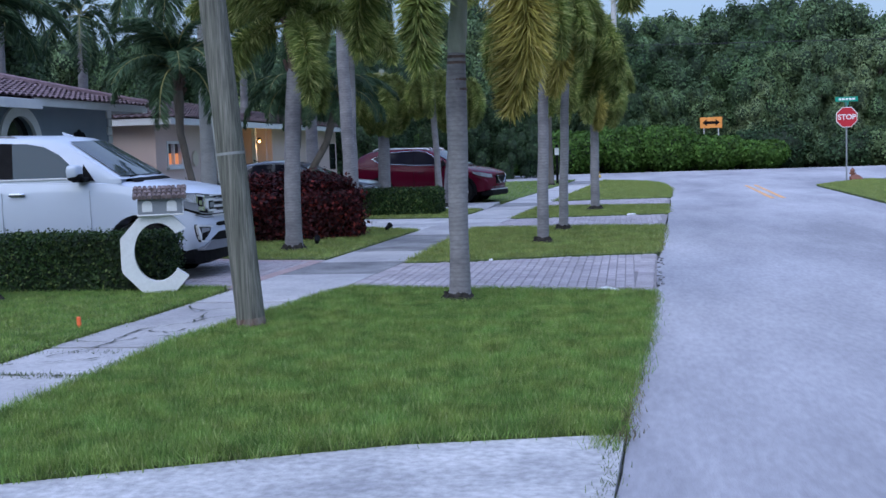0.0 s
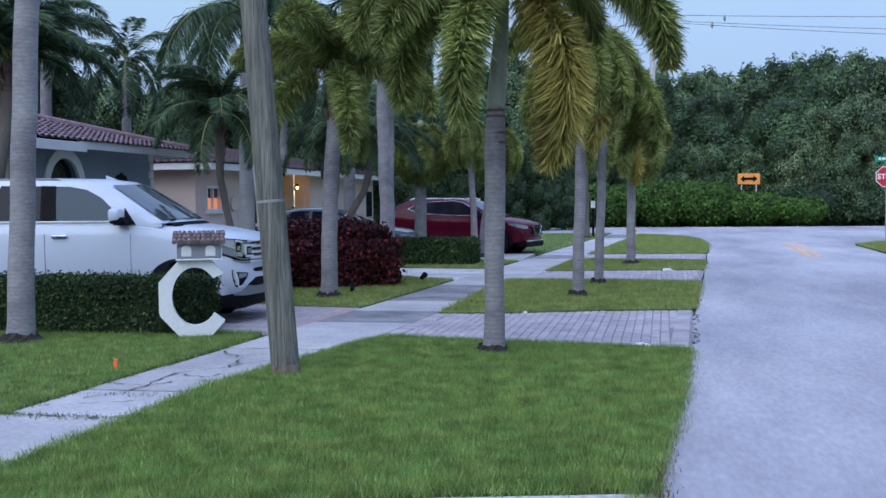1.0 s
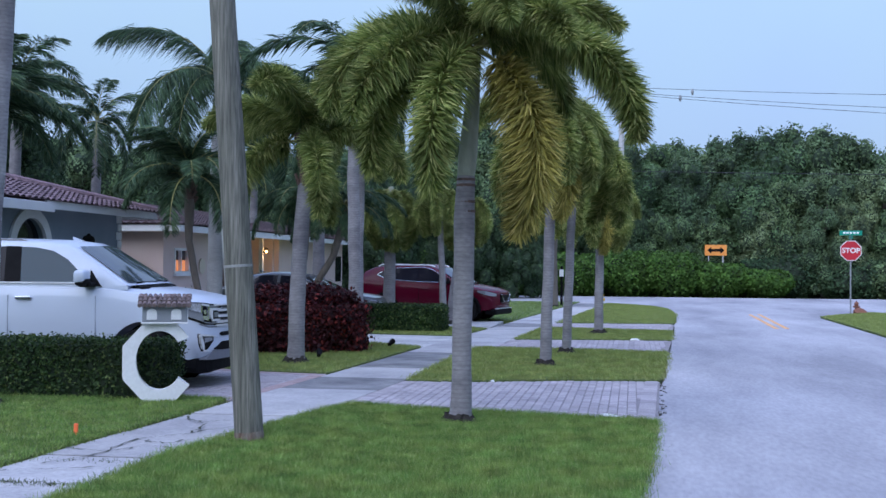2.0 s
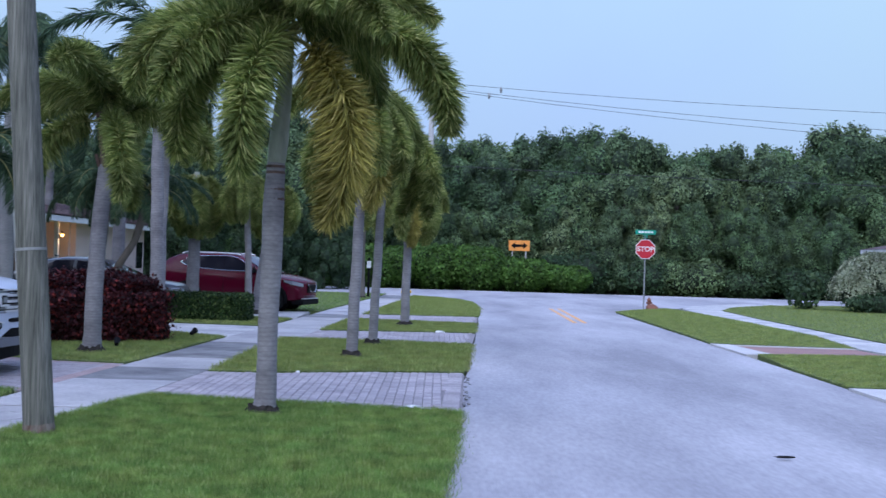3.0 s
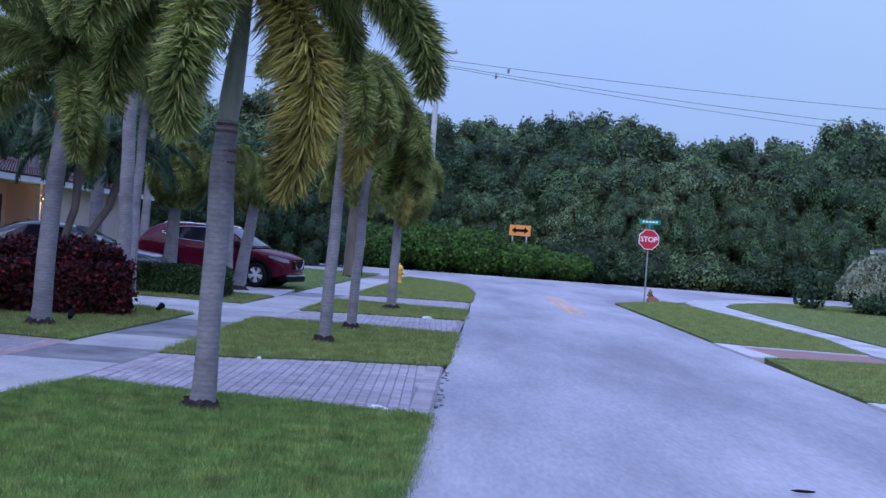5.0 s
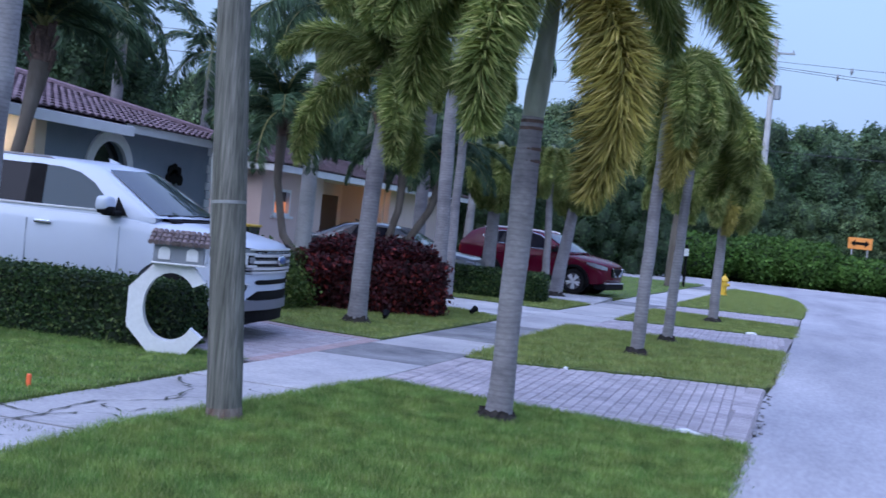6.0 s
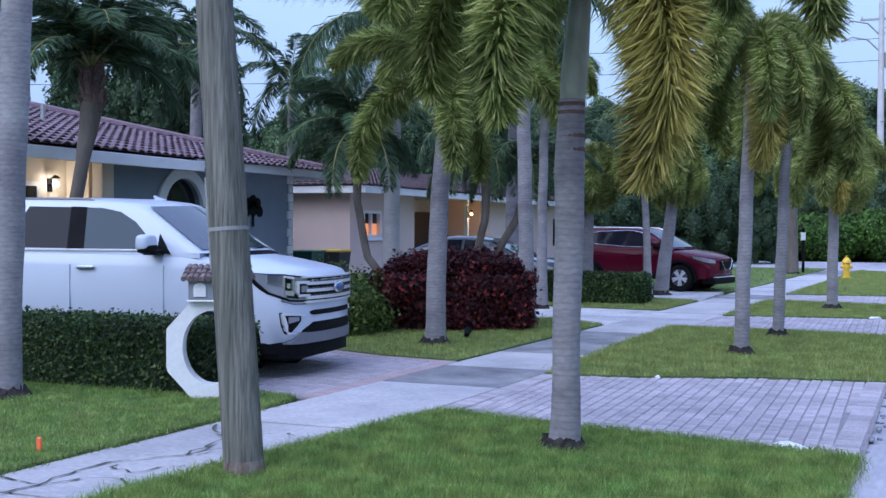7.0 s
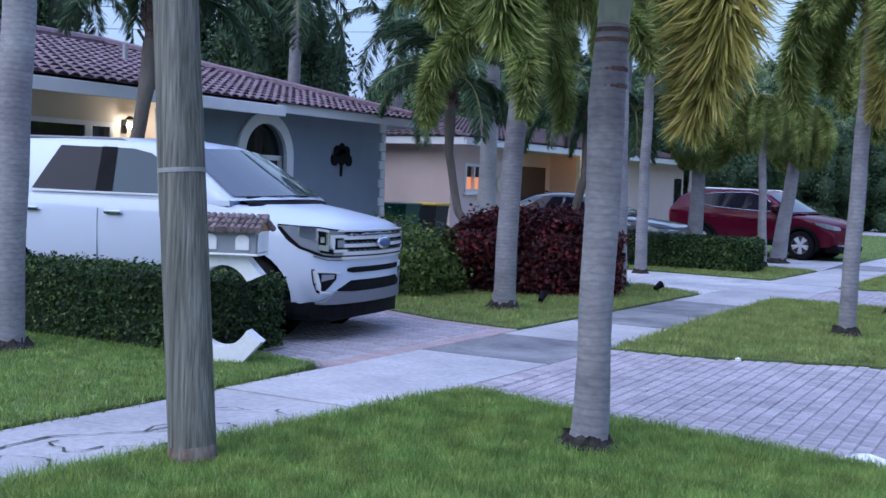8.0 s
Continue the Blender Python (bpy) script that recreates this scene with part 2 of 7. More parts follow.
M_BARK = mat("bark", (0.09, 0.075, 0.06), 0.95, var=(0.16, 0.14, 0.12), scale=3, bump=0.8, bump_scale=20, stretch=(1, 1, 0.3))
M_POLE = mat("weathered_pine", (0.085, 0.087, 0.07), 0.9, var=(0.20, 0.195, 0.165), scale=2.5, fine=0.45, fine_scale=22, bump=0.7, bump_scale=30, stretch=(3, 3, 0.12))
M_POLE_RUST = mat("scuffed_pine", (0.12, 0.075, 0.055), 0.9, var=(0.22, 0.19, 0.16), scale=7, fine=0.3, fine_scale=20, bump=0.7, bump_scale=30, stretch=(2, 2, 0.5))
M_TAPE = mat("pole_wrap", (0.27, 0.28, 0.27), 0.6, var=(0.18, 0.18, 0.17), scale=9)
M_WHITEPAINT = mat("white_paint", (0.74, 0.75, 0.76), 0.5, var=(0.66, 0.67, 0.68), scale=2, fine=0.05, fine_scale=30)
M_STUCCO_BLUE = mat("blue_grey_stucco", (0.20, 0.245, 0.30), 0.9, var=(0.235, 0.275, 0.33), scale=1, fine=0.08, fine_scale=60, bump=0.4, bump_scale=120)
M_STUCCO_PINK = mat("pink_stucco", (0.60, 0.47, 0.43), 0.9, var=(0.65, 0.52, 0.47), scale=0.8, fine=0.07, fine_scale=60, bump=0.4, bump_scale=120)
M_STUCCO_CREAM = mat("cream_stucco", (0.60, 0.52, 0.42), 0.9, var=(0.64, 0.57, 0.46), scale=0.8, fine=0.06, bump=0.3, bump_scale=100)
M_TILE = mat("roof_tile", (0.18, 0.12, 0.135), 0.8, var=(0.12, 0.085, 0.10), scale=6.0, fine=0.25, fine_scale=25, bump=0.3, bump_scale=50, objrand=0.22, island=0.18)
M_TILE2 = mat("dark_roof_tile", (0.10, 0.06, 0.06), 0.85, var=(0.07, 0.05, 0.052), scale=1.0, fine=0.25, fine_scale=20, island=0.22)
M_CLAY = mat("weathered_clay", (0.20, 0.155, 0.15), 0.9, var=(0.11, 0.085, 0.085), scale=9, fine=0.3, fine_scale=40, objrand=0.3)
M_FASCIA = mat("fascia_paint", (0.70, 0.70, 0.70), 0.55, var=(0.62, 0.62, 0.63), scale=1.5)
M_GLASS = mat("dark_glass", (0.012, 0.014, 0.018), 0.04, spec=0.9)
M_DARKGLASS = mat("privacy_glass", (0.012, 0.012, 0.018), 0.03, spec=0.16)
M_CARGLASS = mat("tinted_glass", (0.022, 0.045, 0.065), 0.03, spec=0.28)
M_WS = mat("windscreen_glass", (0.05, 0.065, 0.075), 0.03, spec=0.7)
M_CARWHITE = mat("white_car_paint", (0.51, 0.56, 0.65), 0.32, var=(0.49, 0.54, 0.63), scale=0.6, spec=0.4, coat=0.35)
M_SEAM = mat("panel_gap", (0.30, 0.33, 0.39), 0.7)
M_CARRED = mat("red_car_paint", (0.075, 0.001, 0.012), 0.26, var=(0.068, 0.001, 0.011), scale=0.6, spec=0.2, coat=0.12)
M_CARGREY = mat("grey_car_paint", (0.07, 0.08, 0.09), 0.28, metal=0.3, var=(0.065, 0.075, 0.085), scale=0.6, coat=0.8)
M_BLACK = mat("black_plastic", (0.005, 0.005, 0.006), 0.6, var=(0.009, 0.009, 0.010), scale=8, spec=0.07)
M_RUBBER = mat("tyre_rubber", (0.008, 0.008, 0.009), 0.85, var=(0.016, 0.016, 0.016), scale=12, spec=0.08)
M_CHROME = mat("chrome", (0.72, 0.73, 0.75), 0.15, metal=1.0)
M_ALLOY = mat("alloy", (0.72, 0.73, 0.75), 0.35, metal=0.5)
M_GREYTRIM = mat("grey_trim", (0.15, 0.15, 0.165), 0.45, metal=0.3)
M_LENS = mat("lamp_lens", (0.20, 0.215, 0.24), 0.08, spec=0.8, coat=0.6)
M_REDLENS = mat("red_lens", (0.25, 0.01, 0.01), 0.15, coat=0.6)
M_SKID = mat("satin_skid_plate", (0.17, 0.175, 0.20), 0.45, metal=0.2)
M_BADGE = mat("blue_badge", (0.03, 0.07, 0.20), 0.3, coat=0.5)
M_STOPRED = mat("sign_red", (0.50, 0.012, 0.03), 0.45, var=(0.46, 0.015, 0.03), scale=3)
M_SIGNWHITE = mat("sign_white", (0.78, 0.78, 0.78), 0.5)
M_SIGNGREEN = mat("sign_green", (0.01, 0.26, 0.17), 0.45)
M_SIGNORANGE = mat("sign_orange", (0.80, 0.30, 0.05), 0.5, var=(0.74, 0.28, 0.05), scale=3)
M_STEEL = mat("galvanised_steel", (0.34, 0.35, 0.36), 0.5, metal=0.6, var=(0.27, 0.28, 0.28), scale=8)
M_YELLOW = mat("road_yellow", (0.72, 0.36, 0.10), 0.8, var=(0.50, 0.33, 0.20), scale=5, fine=0.2)
M_HYD_Y = mat("yellow_enamel", (0.70, 0.45, 0.03), 0.5, var=(0.60, 0.38, 0.03), scale=6)
M_HYD_R = mat("rust_red_enamel", (0.14, 0.05, 0.035), 0.7, var=(0.24, 0.10, 0.05), scale=9)
M_BINGREEN = mat("green_bin", (0.008, 0.09, 0.06), 0.5, var=(0.01, 0.075, 0.05), scale=4)
M_BINBLACK = mat("black_bin", (0.015, 0.017, 0.022), 0.5)
M_BINYELLOW = mat("yellow_lid", (0.62, 0.42, 0.05), 0.5)
M_BRICKWALL = mat("red_brick_face", (0.26, 0.13, 0.10), 0.9, var=(0.32, 0.18, 0.14), scale=5, fine=0.2, island=0.2)
M_WIRE = mat("cable", (0.03, 0.03, 0.035), 0.7)
M_LIGHTERBROWN = mat("porch_wood", (0.34, 0.18, 0.08), 0.6, var=(0.28, 0.14, 0.06), scale=3)
M_ORANGEFLAG = mat("orange_plastic", (0.85, 0.16, 0.05), 0.5)
M_LAMPWARM = glow_mat("warm_bulb", (1.0, 0.50, 0.13), 7.0)
M_LAMPWHITE = glow_mat("soft_white_bulb", (1.0, 0.84, 0.62), 38.0)
M_ROOMWARM = glow_mat("lit_curtain", (0.75, 0.26, 0.09), 0.55)
M_REDPAVE = mat("red_concrete", (0.30, 0.17, 0.15), 0.85, var=(0.24, 0.15, 0.14), scale=1.5, fine=0.2)
M_KERB = mat("pale_kerb", (0.52, 0.51, 0.50), 0.85, var=(0.43, 0.42, 0.42), scale=2, fine=0.15)


# ---- building helpers ----
def rnd(a, b):
    return random.uniform(a, b)


def mesh_of(name, verts, faces, material, smooth=False):
    me = bpy.data.meshes.new(name)
    me.from_pydata([tuple(v) for v in verts], [], [tuple(f) for f in faces])
    me.materials.append(material)
    if smooth:
        me.polygons.foreach_set("use_smooth", [True] * len(me.polygons))
        me.set_sharp_from_angle(angle=radians(38))
    me.update()
    return me


def quad_mesh(name, quads, material, sides=4):
    """A mesh from an (n, sides, 3) array of separate faces."""
    q = np.ascontiguousarray(quads, dtype=np.float32)
    n = len(q)
    me = bpy.data.meshes.new(name)
    me.vertices.add(n * sides)
    me.vertices.foreach_set("co", q.ravel())
    me.loops.add(n * sides)
    me.loops.foreach_set("vertex_index", np.arange(n * sides, dtype=np.int32))
    me.polygons.add(n)
    me.polygons.foreach_set("loop_start", np.arange(0, n * sides, sides, dtype=np.int32))
    me.update(calc_edges=True)
    me.materials.append(material)
    return me


def bm_mesh(name, bm, material, smooth=False):
    me = bpy.data.meshes.new(name)
    bmesh.ops.recalc_face_normals(bm, faces=bm.faces)
    bm.to_mesh(me)
    bm.free()
    me.materials.append(material)
    if smooth:
        me.polygons.foreach_set("use_smooth", [True] * len(me.polygons))
        me.set_sharp_from_angle(angle=radians(38))
    return me


def put(name, me, parent=None, m=None, label=""):
    ob = new(name, me)
    if parent is not None:
        ob.parent = parent
    if m is not None:
        ob.matrix_basis = m
    if label:
        ob["label"] = label
    return ob


def part(name, bm, material, parent, label="", smooth=False):
    return put(name, bm_mesh(name, bm, material, smooth), parent, None, label)


def thing(name, m, label, category, group="", kind=""):
    ob = new(name)
    ob.empty_display_size = 0.2
    ob.matrix_basis = m
    return tagged(ob, label, category, group, kind)


def box(bm, x0, x1, y0, y1, z0, z1, bevel=0.0, m=None):
    vs = [bm.verts.new(v) for v in ((x0, y0, z0), (x1, y0, z0), (x1, y1, z0), (x0, y1, z0), (x0, y0, z1), (x1, y0, z1), (x1, y1, z1), (x0, y1, z1))]
    fs = [bm.faces.new([vs[i] for i in f]) for f in ((3, 2, 1, 0), (4, 5, 6, 7), (0, 1, 5, 4), (1, 2, 6, 5), (2, 3, 7, 6), (3, 0, 4, 7))]
    if bevel:
        es = list({e for f in fs for e in f.edges})
        r = bmesh.ops.bevel(bm, geom=es, offset=bevel, segments=1, affect="EDGES")
        vs = list({v for v in vs if v.is_valid} | set(r["verts"]))
    if m is not None:
        bmesh.ops.transform(bm, matrix=m, verts=[v for v in vs if v.is_valid])
    return bm


def boxes(*specs, bevel=0.0):
    bm = bmesh.new()
    for s in specs:
        box(bm, *s, bevel=bevel)
    return bm


def tube(bm, pts, radii, seg=10, cap=True):
    """A round tapered tube along points."""
    pts = [Vector(p) for p in pts]
    rings = []
    for i, p in enumerate(pts):
        d = (pts[min(i + 1, len(pts) - 1)] - pts[max(i - 1, 0)]).normalized()
        side = d.cross(Vector((0, 1, 0.01)) if abs(d.y) < 0.9 else Vector((1, 0, 0))).normalized()
        up = side.cross(d)
        r = radii[i] if isinstance(radii, (list, tuple)) else radii
        rings.append([bm.verts.new(p + r * (math.cos(a) * side + math.sin(a) * up)) for a in (2 * math.pi * k / seg for k in range(seg))])
    for a, b in zip(rings, rings[1:]):
        for k in range(seg):
            bm.faces.new((a[k], a[(k + 1) % seg], b[(k + 1) % seg], b[k]))
    if cap:
        bm.faces.new(rings[0][::-1])
        bm.faces.new(rings[-1])
    return bm


def prism(bm, poly, z0, z1):
    """An upright prism over a plan outline."""
    lo = [bm.verts.new((x, y, z0)) for x, y in poly]
    hi = [bm.verts.new((x, y, z1)) for x, y in poly]
    n = len(poly)
    bm.faces.new(hi)
    bm.faces.new(lo[::-1])
    for i in range(n):
        bm.faces.new((lo[i], lo[(i + 1) % n], hi[(i + 1) % n], hi[i]))
    return bm


def extrude_side(bm, poly, y0, y1):
    """A prism over an outline in x and z, from y0 to y1."""
    a = [bm.verts.new((x, y0, z)) for x, z in poly]
    b = [bm.verts.new((x, y1, z)) for x, z in poly]
    n = len(poly)
    bm.faces.new(a)
    bm.faces.new(b[::-1])
    for i in range(n):
        bm.faces.new((a[i], b[i], b[(i + 1) % n], a[(i + 1) % n]))
    return bm


def slab(name, poly, z0, z1, material, label="", category="", kind="structure"):
    bm = bmesh.new()
    prism(bm, poly, z0, z1)
    ob = put(name, bm_mesh(name, bm, material))
    return tagged(ob, label, category, "", kind)


def inside(poly, x, y):
    ok = np.zeros(len(x), bool)
    n = len(poly)
    for i in range(n):
        (x0, y0), (x1, y1) = poly[i], poly[(i + 1) % n]
        cross = (y0 > y) != (y1 > y)
        with np.errstate(divide="ignore", invalid="ignore"):
            ok ^= cross & (x < (x1 - x0) * (y - y0) / (y1 - y0) + x0)
    return ok


def grass(poly, z, per_m2, height, width, seed, rough_edge=0.05, material=None, label="short green lawn grass with worn patches"):
    """Grass blades over a plan outline."""
    rng = np.random.default_rng(seed)
    p = np.array(poly)
    lo, hi = p.min(0) - rough_edge, p.max(0) + rough_edge
    n = int((hi - lo).prod() * per_m2)
    x, y = rng.uniform(lo[0], hi[0], n), rng.uniform(lo[1], hi[1], n)
    jx, jy = x + rng.normal(0, rough_edge, n), y + rng.normal(0, rough_edge, n)
    keep = inside(poly, x, y)
    x, y = jx[keep], jy[keep]
    n = len(x)
    patch = 0.75 + 0.25 * np.sin(x * 2.3 + 1.7 * np.sin(y * 1.9)) * np.cos(y * 1.4 + np.sin(x * 3.1))
    h = height * rng.uniform(0.45, 1.2, n) * (0.7 + 0.4 * patch)
    w = width * rng.uniform(0.6, 1.3, n)
    a, b = rng.uniform(0, 2 * np.pi, n), rng.uniform(0, 2 * np.pi, n)
    lean = rng.uniform(0.15, 0.95, n) * h
    side = np.stack([np.cos(a), np.sin(a), 0 * a], 1) * w[:, None] / 2
    base = np.stack([x, y, np.full(n, z)], 1)
    tip = base + np.stack([lean * np.cos(b), lean * np.sin(b), h], 1)
    q = np.stack([base - side, base + side, tip + side * 0.25, tip - side * 0.25], 1)
    return tagged(put("grass", quad_mesh("grass", q, material or M_GRASS)), label, "grass", "", "stuff")


def leaf_quads(rng, centres, normals, size, flat=0.5, long=1.6):
    """Leaf faces at the given places, turned roughly along their normals."""
    n = len(centres)
    nrm = normals + rng.normal(0, flat, (n, 3))
    nrm /= np.linalg.norm(nrm, axis=1, keepdims=True) + 1e-9
    t = rng.normal(0, 1, (n, 3))
    t -= (t * nrm).sum(1, keepdims=True) * nrm
    t /= np.linalg.norm(t, axis=1, keepdims=True) + 1e-9
    s = np.cross(nrm, t)
    k = size * rng.uniform(0.6, 1.35, (n, 1))
    bend = nrm * k * 0.18
    return np.stack([centres - t * k * long / 2, centres + s * k / 2 - bend, centres + t * k * long / 2, centres - s * k / 2 - bend], 1)


def blob_leaves(rng, blobs, count, size, flat=0.5, shell=0.25):
    """Leaves over the outer shells of a set of ellipsoids (centre, radii)."""
    area = np.array([r[0] * r[1] + r[1] * r[2] + r[0] * r[2] for _, r in blobs])
    share = (count * area / area.sum()).astype(int)
    cs, ns = [], []
    for (c, r), k in zip(blobs, share):
        d = rng.normal(0, 1, (k, 3))
        d /= np.linalg.norm(d, axis=1, keepdims=True)
        f = 1 + rng.uniform(-shell, 0.12, (k, 1)) + 0.10 * np.abs(rng.normal(0, 1, (k, 1))) * (shell > 0.28)
        cs.append(np.array(c) + d * np.array(r) * f)
        ns.append(d / np.array(r))
    c, nn = np.concatenate(cs), np.concatenate(ns)
    nn /= np.linalg.norm(nn, axis=1, keepdims=True)
    return leaf_quads(rng, c, nn, size, flat)


def core_mesh(rng, blobs, shrink, material):
    """The inner mass of a crown, coloured dark for the shade between leaves: uneven ellipsoids."""
    bm = bmesh.new()
    for c, r in blobs:
        made = bmesh.ops.create_icosphere(bm, subdivisions=2, radius=1.0)["verts"]
        for v in made:
            k = shrink * (1 + 0.22 * noise.noise(v.co * 2.3 + Vector(c)))
            v.co = Vector((c[0] + v.co.x * r[0] * k, c[1] + v.co.y * r[1] * k, c[2] + v.co.z * r[2] * k))
    return bm_mesh("inner_mass", bm, material)


# ---- ground, road, pavement ----
def road_l(y):
    return -0.52 + 0.047 * y if y < 40 else 1.36


def road_r(y):
    return 5.28 + 0.02 * y


def walk_l(y):
    return -5.6 + 0.057 * y


def walk_r(y):
    return -4.28 + 0.057 * y


slab("ground", [(-600, -600), (600, -600), (600, 600), (-600, 600)], -0.5, -0.12, M_EARTH, "flat grassy earth reaching to the horizon", "ground")

left_edge = [(road_l(y) + 0.03 * math.sin(y * 2.1), y) for y in range(-14, 40, 2)]
corner_l = [(1.30, 42), (1.2, 45), (0.75, 47.8), (-0.2, 50.2), (-1.8, 52.0), (-5, 53.0), (-14, 53.6), (-140, 54)]
corner_r = [(140, 56), (30, 56), (20, 55.2), (14.5, 52.5), (11.5, 48.5), (9.4, 44.2), (7.2, 40.6), (6.05, 38.3)]
right_edge = [(road_r(y), y) for y in range(36, -15, -2)]
slab("road", [(road_l(-14), -14)] + left_edge[1:] + corner_l + [(-140, 64.5), (140, 64.5)] + corner_r + right_edge, -0.4, -0.03,
     M_ASPHALT, "pale worn asphalt street with a rough edge", "road")

# pavement: separate flags with open joints
pave = thing("pavement", pose(0, 0, 0), "grey concrete pavement of large cracked flags", "pavement", "", "structure")
ys = [-8.0, -6.2, -4.4, -2.6, -0.8, 1.0, 2.6, 4.3, 6.2, 7.4, 8.8, 10.2, 11.35, 12.9, 14.5, 16.2, 17.8, 19.5, 21.0, 22.6, 24.1, 25.9, 27.6, 29.3, 31.0, 32.8, 34.6, 36.4, 38.2, 40, 42, 44, 46, 48, 50, 52.4]
for y0, y1 in zip(ys, ys[1:]):
    g = 0.012
    bm = bmesh.new()
    prism(bm, [(walk_l(y0), y0 + g), (walk_r(y0), y0 + g), (walk_r(y1), y1 - g), (walk_l(y1), y1 - g)], -0.1, 0.012 * math.sin(y0 * 7.7) * 0.5)
    part("flag", bm, M_CONC_DARK if y0 in (16.2, 17.8, 12.9, 29.3, 46, 48) else M_FLAG, pave)


def crack(pts, w, z):
    """A jagged open crack across the flags."""
    vs, fs = [], []
    fine = []
    for (x0, y0), (x1, y1) in zip(pts, pts[1:]):
        for k in range(6):
            f = k / 6
            fine.append((x0 + (x1 - x0) * f + rnd(-0.045, 0.045), y0 + (y1 - y0) * f + rnd(-0.045, 0.045)))
    for i, (x, y) in enumerate(fine):
        k = w * rnd(0.3, 1.2)
        vs += [(x - k, y - k * 0.4, z), (x + k, y + k * 0.4, z)]
        if i:
            fs.append((2 * i - 2, 2 * i - 1, 2 * i + 1, 2 * i))
    return put("crack", mesh_of("crack", vs, fs, M_CRACK), pave)


crack([(-5.2, 7.75), (-4.75, 7.6), (-4.5, 7.95), (-4.15, 7.85)], 0.016, 0.011)
crack([(-4.95, 6.9), (-4.72, 7.6), (-4.8, 8.3), (-4.45, 8.75), (-4.55, 9.5)], 0.014, 0.011)
crack([(-4.8, 8.3), (-4.4, 8.15), (-4.1, 8.6), (-3.85, 8.5)], 0.014, 0.011)
crack([(-4.45, 8.75), (-4.2, 9.25), (-3.95, 9.2)], 0.012, 0.011)
crack([(-5.0, 9.9), (-4.6, 9.5), (-4.2, 9.75), (-3.75, 9.6)], 0.012, 0.011)
crack([(-4.15, 7.85), (-4.0, 7.4), (-4.3, 7.1)], 0.012, 0.011)
crack([(-5.2, 6.6), (-4.7, 6.75), (-4.2, 7.0)], 0.03, 0.011)
crack([(-5.28, 6.24), (-4.7, 6.2), (-4.1, 6.18)], 0.04, 0.011)

# weeds in the joints and dead fringe along the asphalt
M_WEED = leaf_mat("weeds", (0.06, 0.09, 0.025), (0.14, 0.19, 0.05), (0.22, 0.22, 0.10), 0.6, 0.25)
M_DEAD = leaf_mat("dead_grass", (0.12, 0.10, 0.05), (0.24, 0.21, 0.11), (0.32, 0.29, 0.17), 0.7, 0.2)

# the concrete drive in front and the yards
slab("drive_1", [(walk_r(0.2) + 0.01, 0.2), (road_l(0.2) + 0.012, 0.2), (road_l(3.0) + 0.012, 3.0), (-0.295, 4.68), (-1.5, 4.40), (-2.4, 4.02), (-3.36, 3.58), (walk_r(3.1) + 0.01, 3.15)],
     -0.1, -0.004, M_CONCRETE, "pale concrete driveway apron with a chipped edge", "driveway")

LAWN_1 = [(-4.22, 3.22), (-3.36, 3.62), (-2.4, 4.06), (-1.5, 4.44), (-0.36, 4.72), (-0.22, 6.3), (-0.1, 8.1), (-0.05, 9.6), (0.0, 10.55), (-1.2, 10.75), (-2.4, 10.98), (-3.45, 11.3), (-3.62, 10.8), (-3.88, 9.2), (-4.14, 7.8), (-4.16, 6.0), (-4.22, 4.6)]
LAWN_2 = [(walk_r(14.3) + 0.05, 14.15), (-2.5, 14.25), (-1.3, 14.72), (0.12, 14.95), (0.24, 16.5), (0.33, 18.5), (0.42, 20.55), (-1.2, 20.75), (-3.32, 20.95), (-3.42, 17.5)]
LAWN_3 = [(walk_r(24) + 0.02, 23.75), (-1.5, 24.0), (0.62, 24.3), (0.76, 28.2), (-1.0, 28.55), (walk_r(28.8) + 0.02, 28.9)]
LAWN_4 = [(walk_r(31.6) + 0.02, 31.6), (0.96, 32.0), (1.25, 38), (1.25, 41), (1.1, 44.8), (0.6, 47.4), (-0.5, 49.7), (walk_r(50) + 0.05, 50.6)]
YARD_A = [(-40, -6), (walk_l(-6) - 0.03, -6), (walk_l(4) - 0.05, 4), (walk_l(8) - 0.06, 8), (walk_l(10.8) - 0.06, 10.8), (-5.1, 11.5), (-5.7, 11.65), (-6.2, 11.75), (-40, 11.9)]
YARD_B = [(-7.6, 15.75), (-6.9, 15.5), (-5.9, 15.05), (walk_l(14.9) - 0.03, 14.9), (walk_l(18) - 0.04, 18), (walk_l(20.8) - 0.05, 20.8), (-5.6, 21.6), (-8.5, 21.9), (-13, 22.2), (-13, 16.3), (-9.5, 16.1)]
YARD_C = [(-12.8, 25.0), (-6.6, 24.9), (walk_l(24.6) - 0.05, 24.6), (walk_l(28) - 0.05, 28.0), (-5.2, 28.4), (-6.4, 28.2), (-12.8, 27.6)]
YARD_D = [(-30, 33.0), (walk_l(32.4) - 0.05, 32.4), (walk_l(52) - 0.05, 52.0), (-30, 53)]
YARD_R1 = [(road_r(14.2) + 0.05, 14.3), (9.4, 14.9), (9.3, 17.2), (8.75, 20.6), (5.9, 20.1), (5.62, 17)]
YARD_R2 = [(5.75, 23.0), (8.7, 22.6), (9.3, 27), (9.35, 33), (9.2, 39.6), (9.0, 42.6), (8.7, 43.1), (7.3, 40.9), (6.1, 38.5), (5.95, 30)]
YARD_R3 = [(10.2, 16.9), (40, 16.9), (40, 53.5), (19, 53.2), (15.2, 51.0), (12.4, 46.6), (11.0, 42.8), (10.55, 36), (10.3, 27)]
YARD_R0 = [(5.4, -10), (9.2, -10), (9.3, 11.0), (5.5, 10.9)]

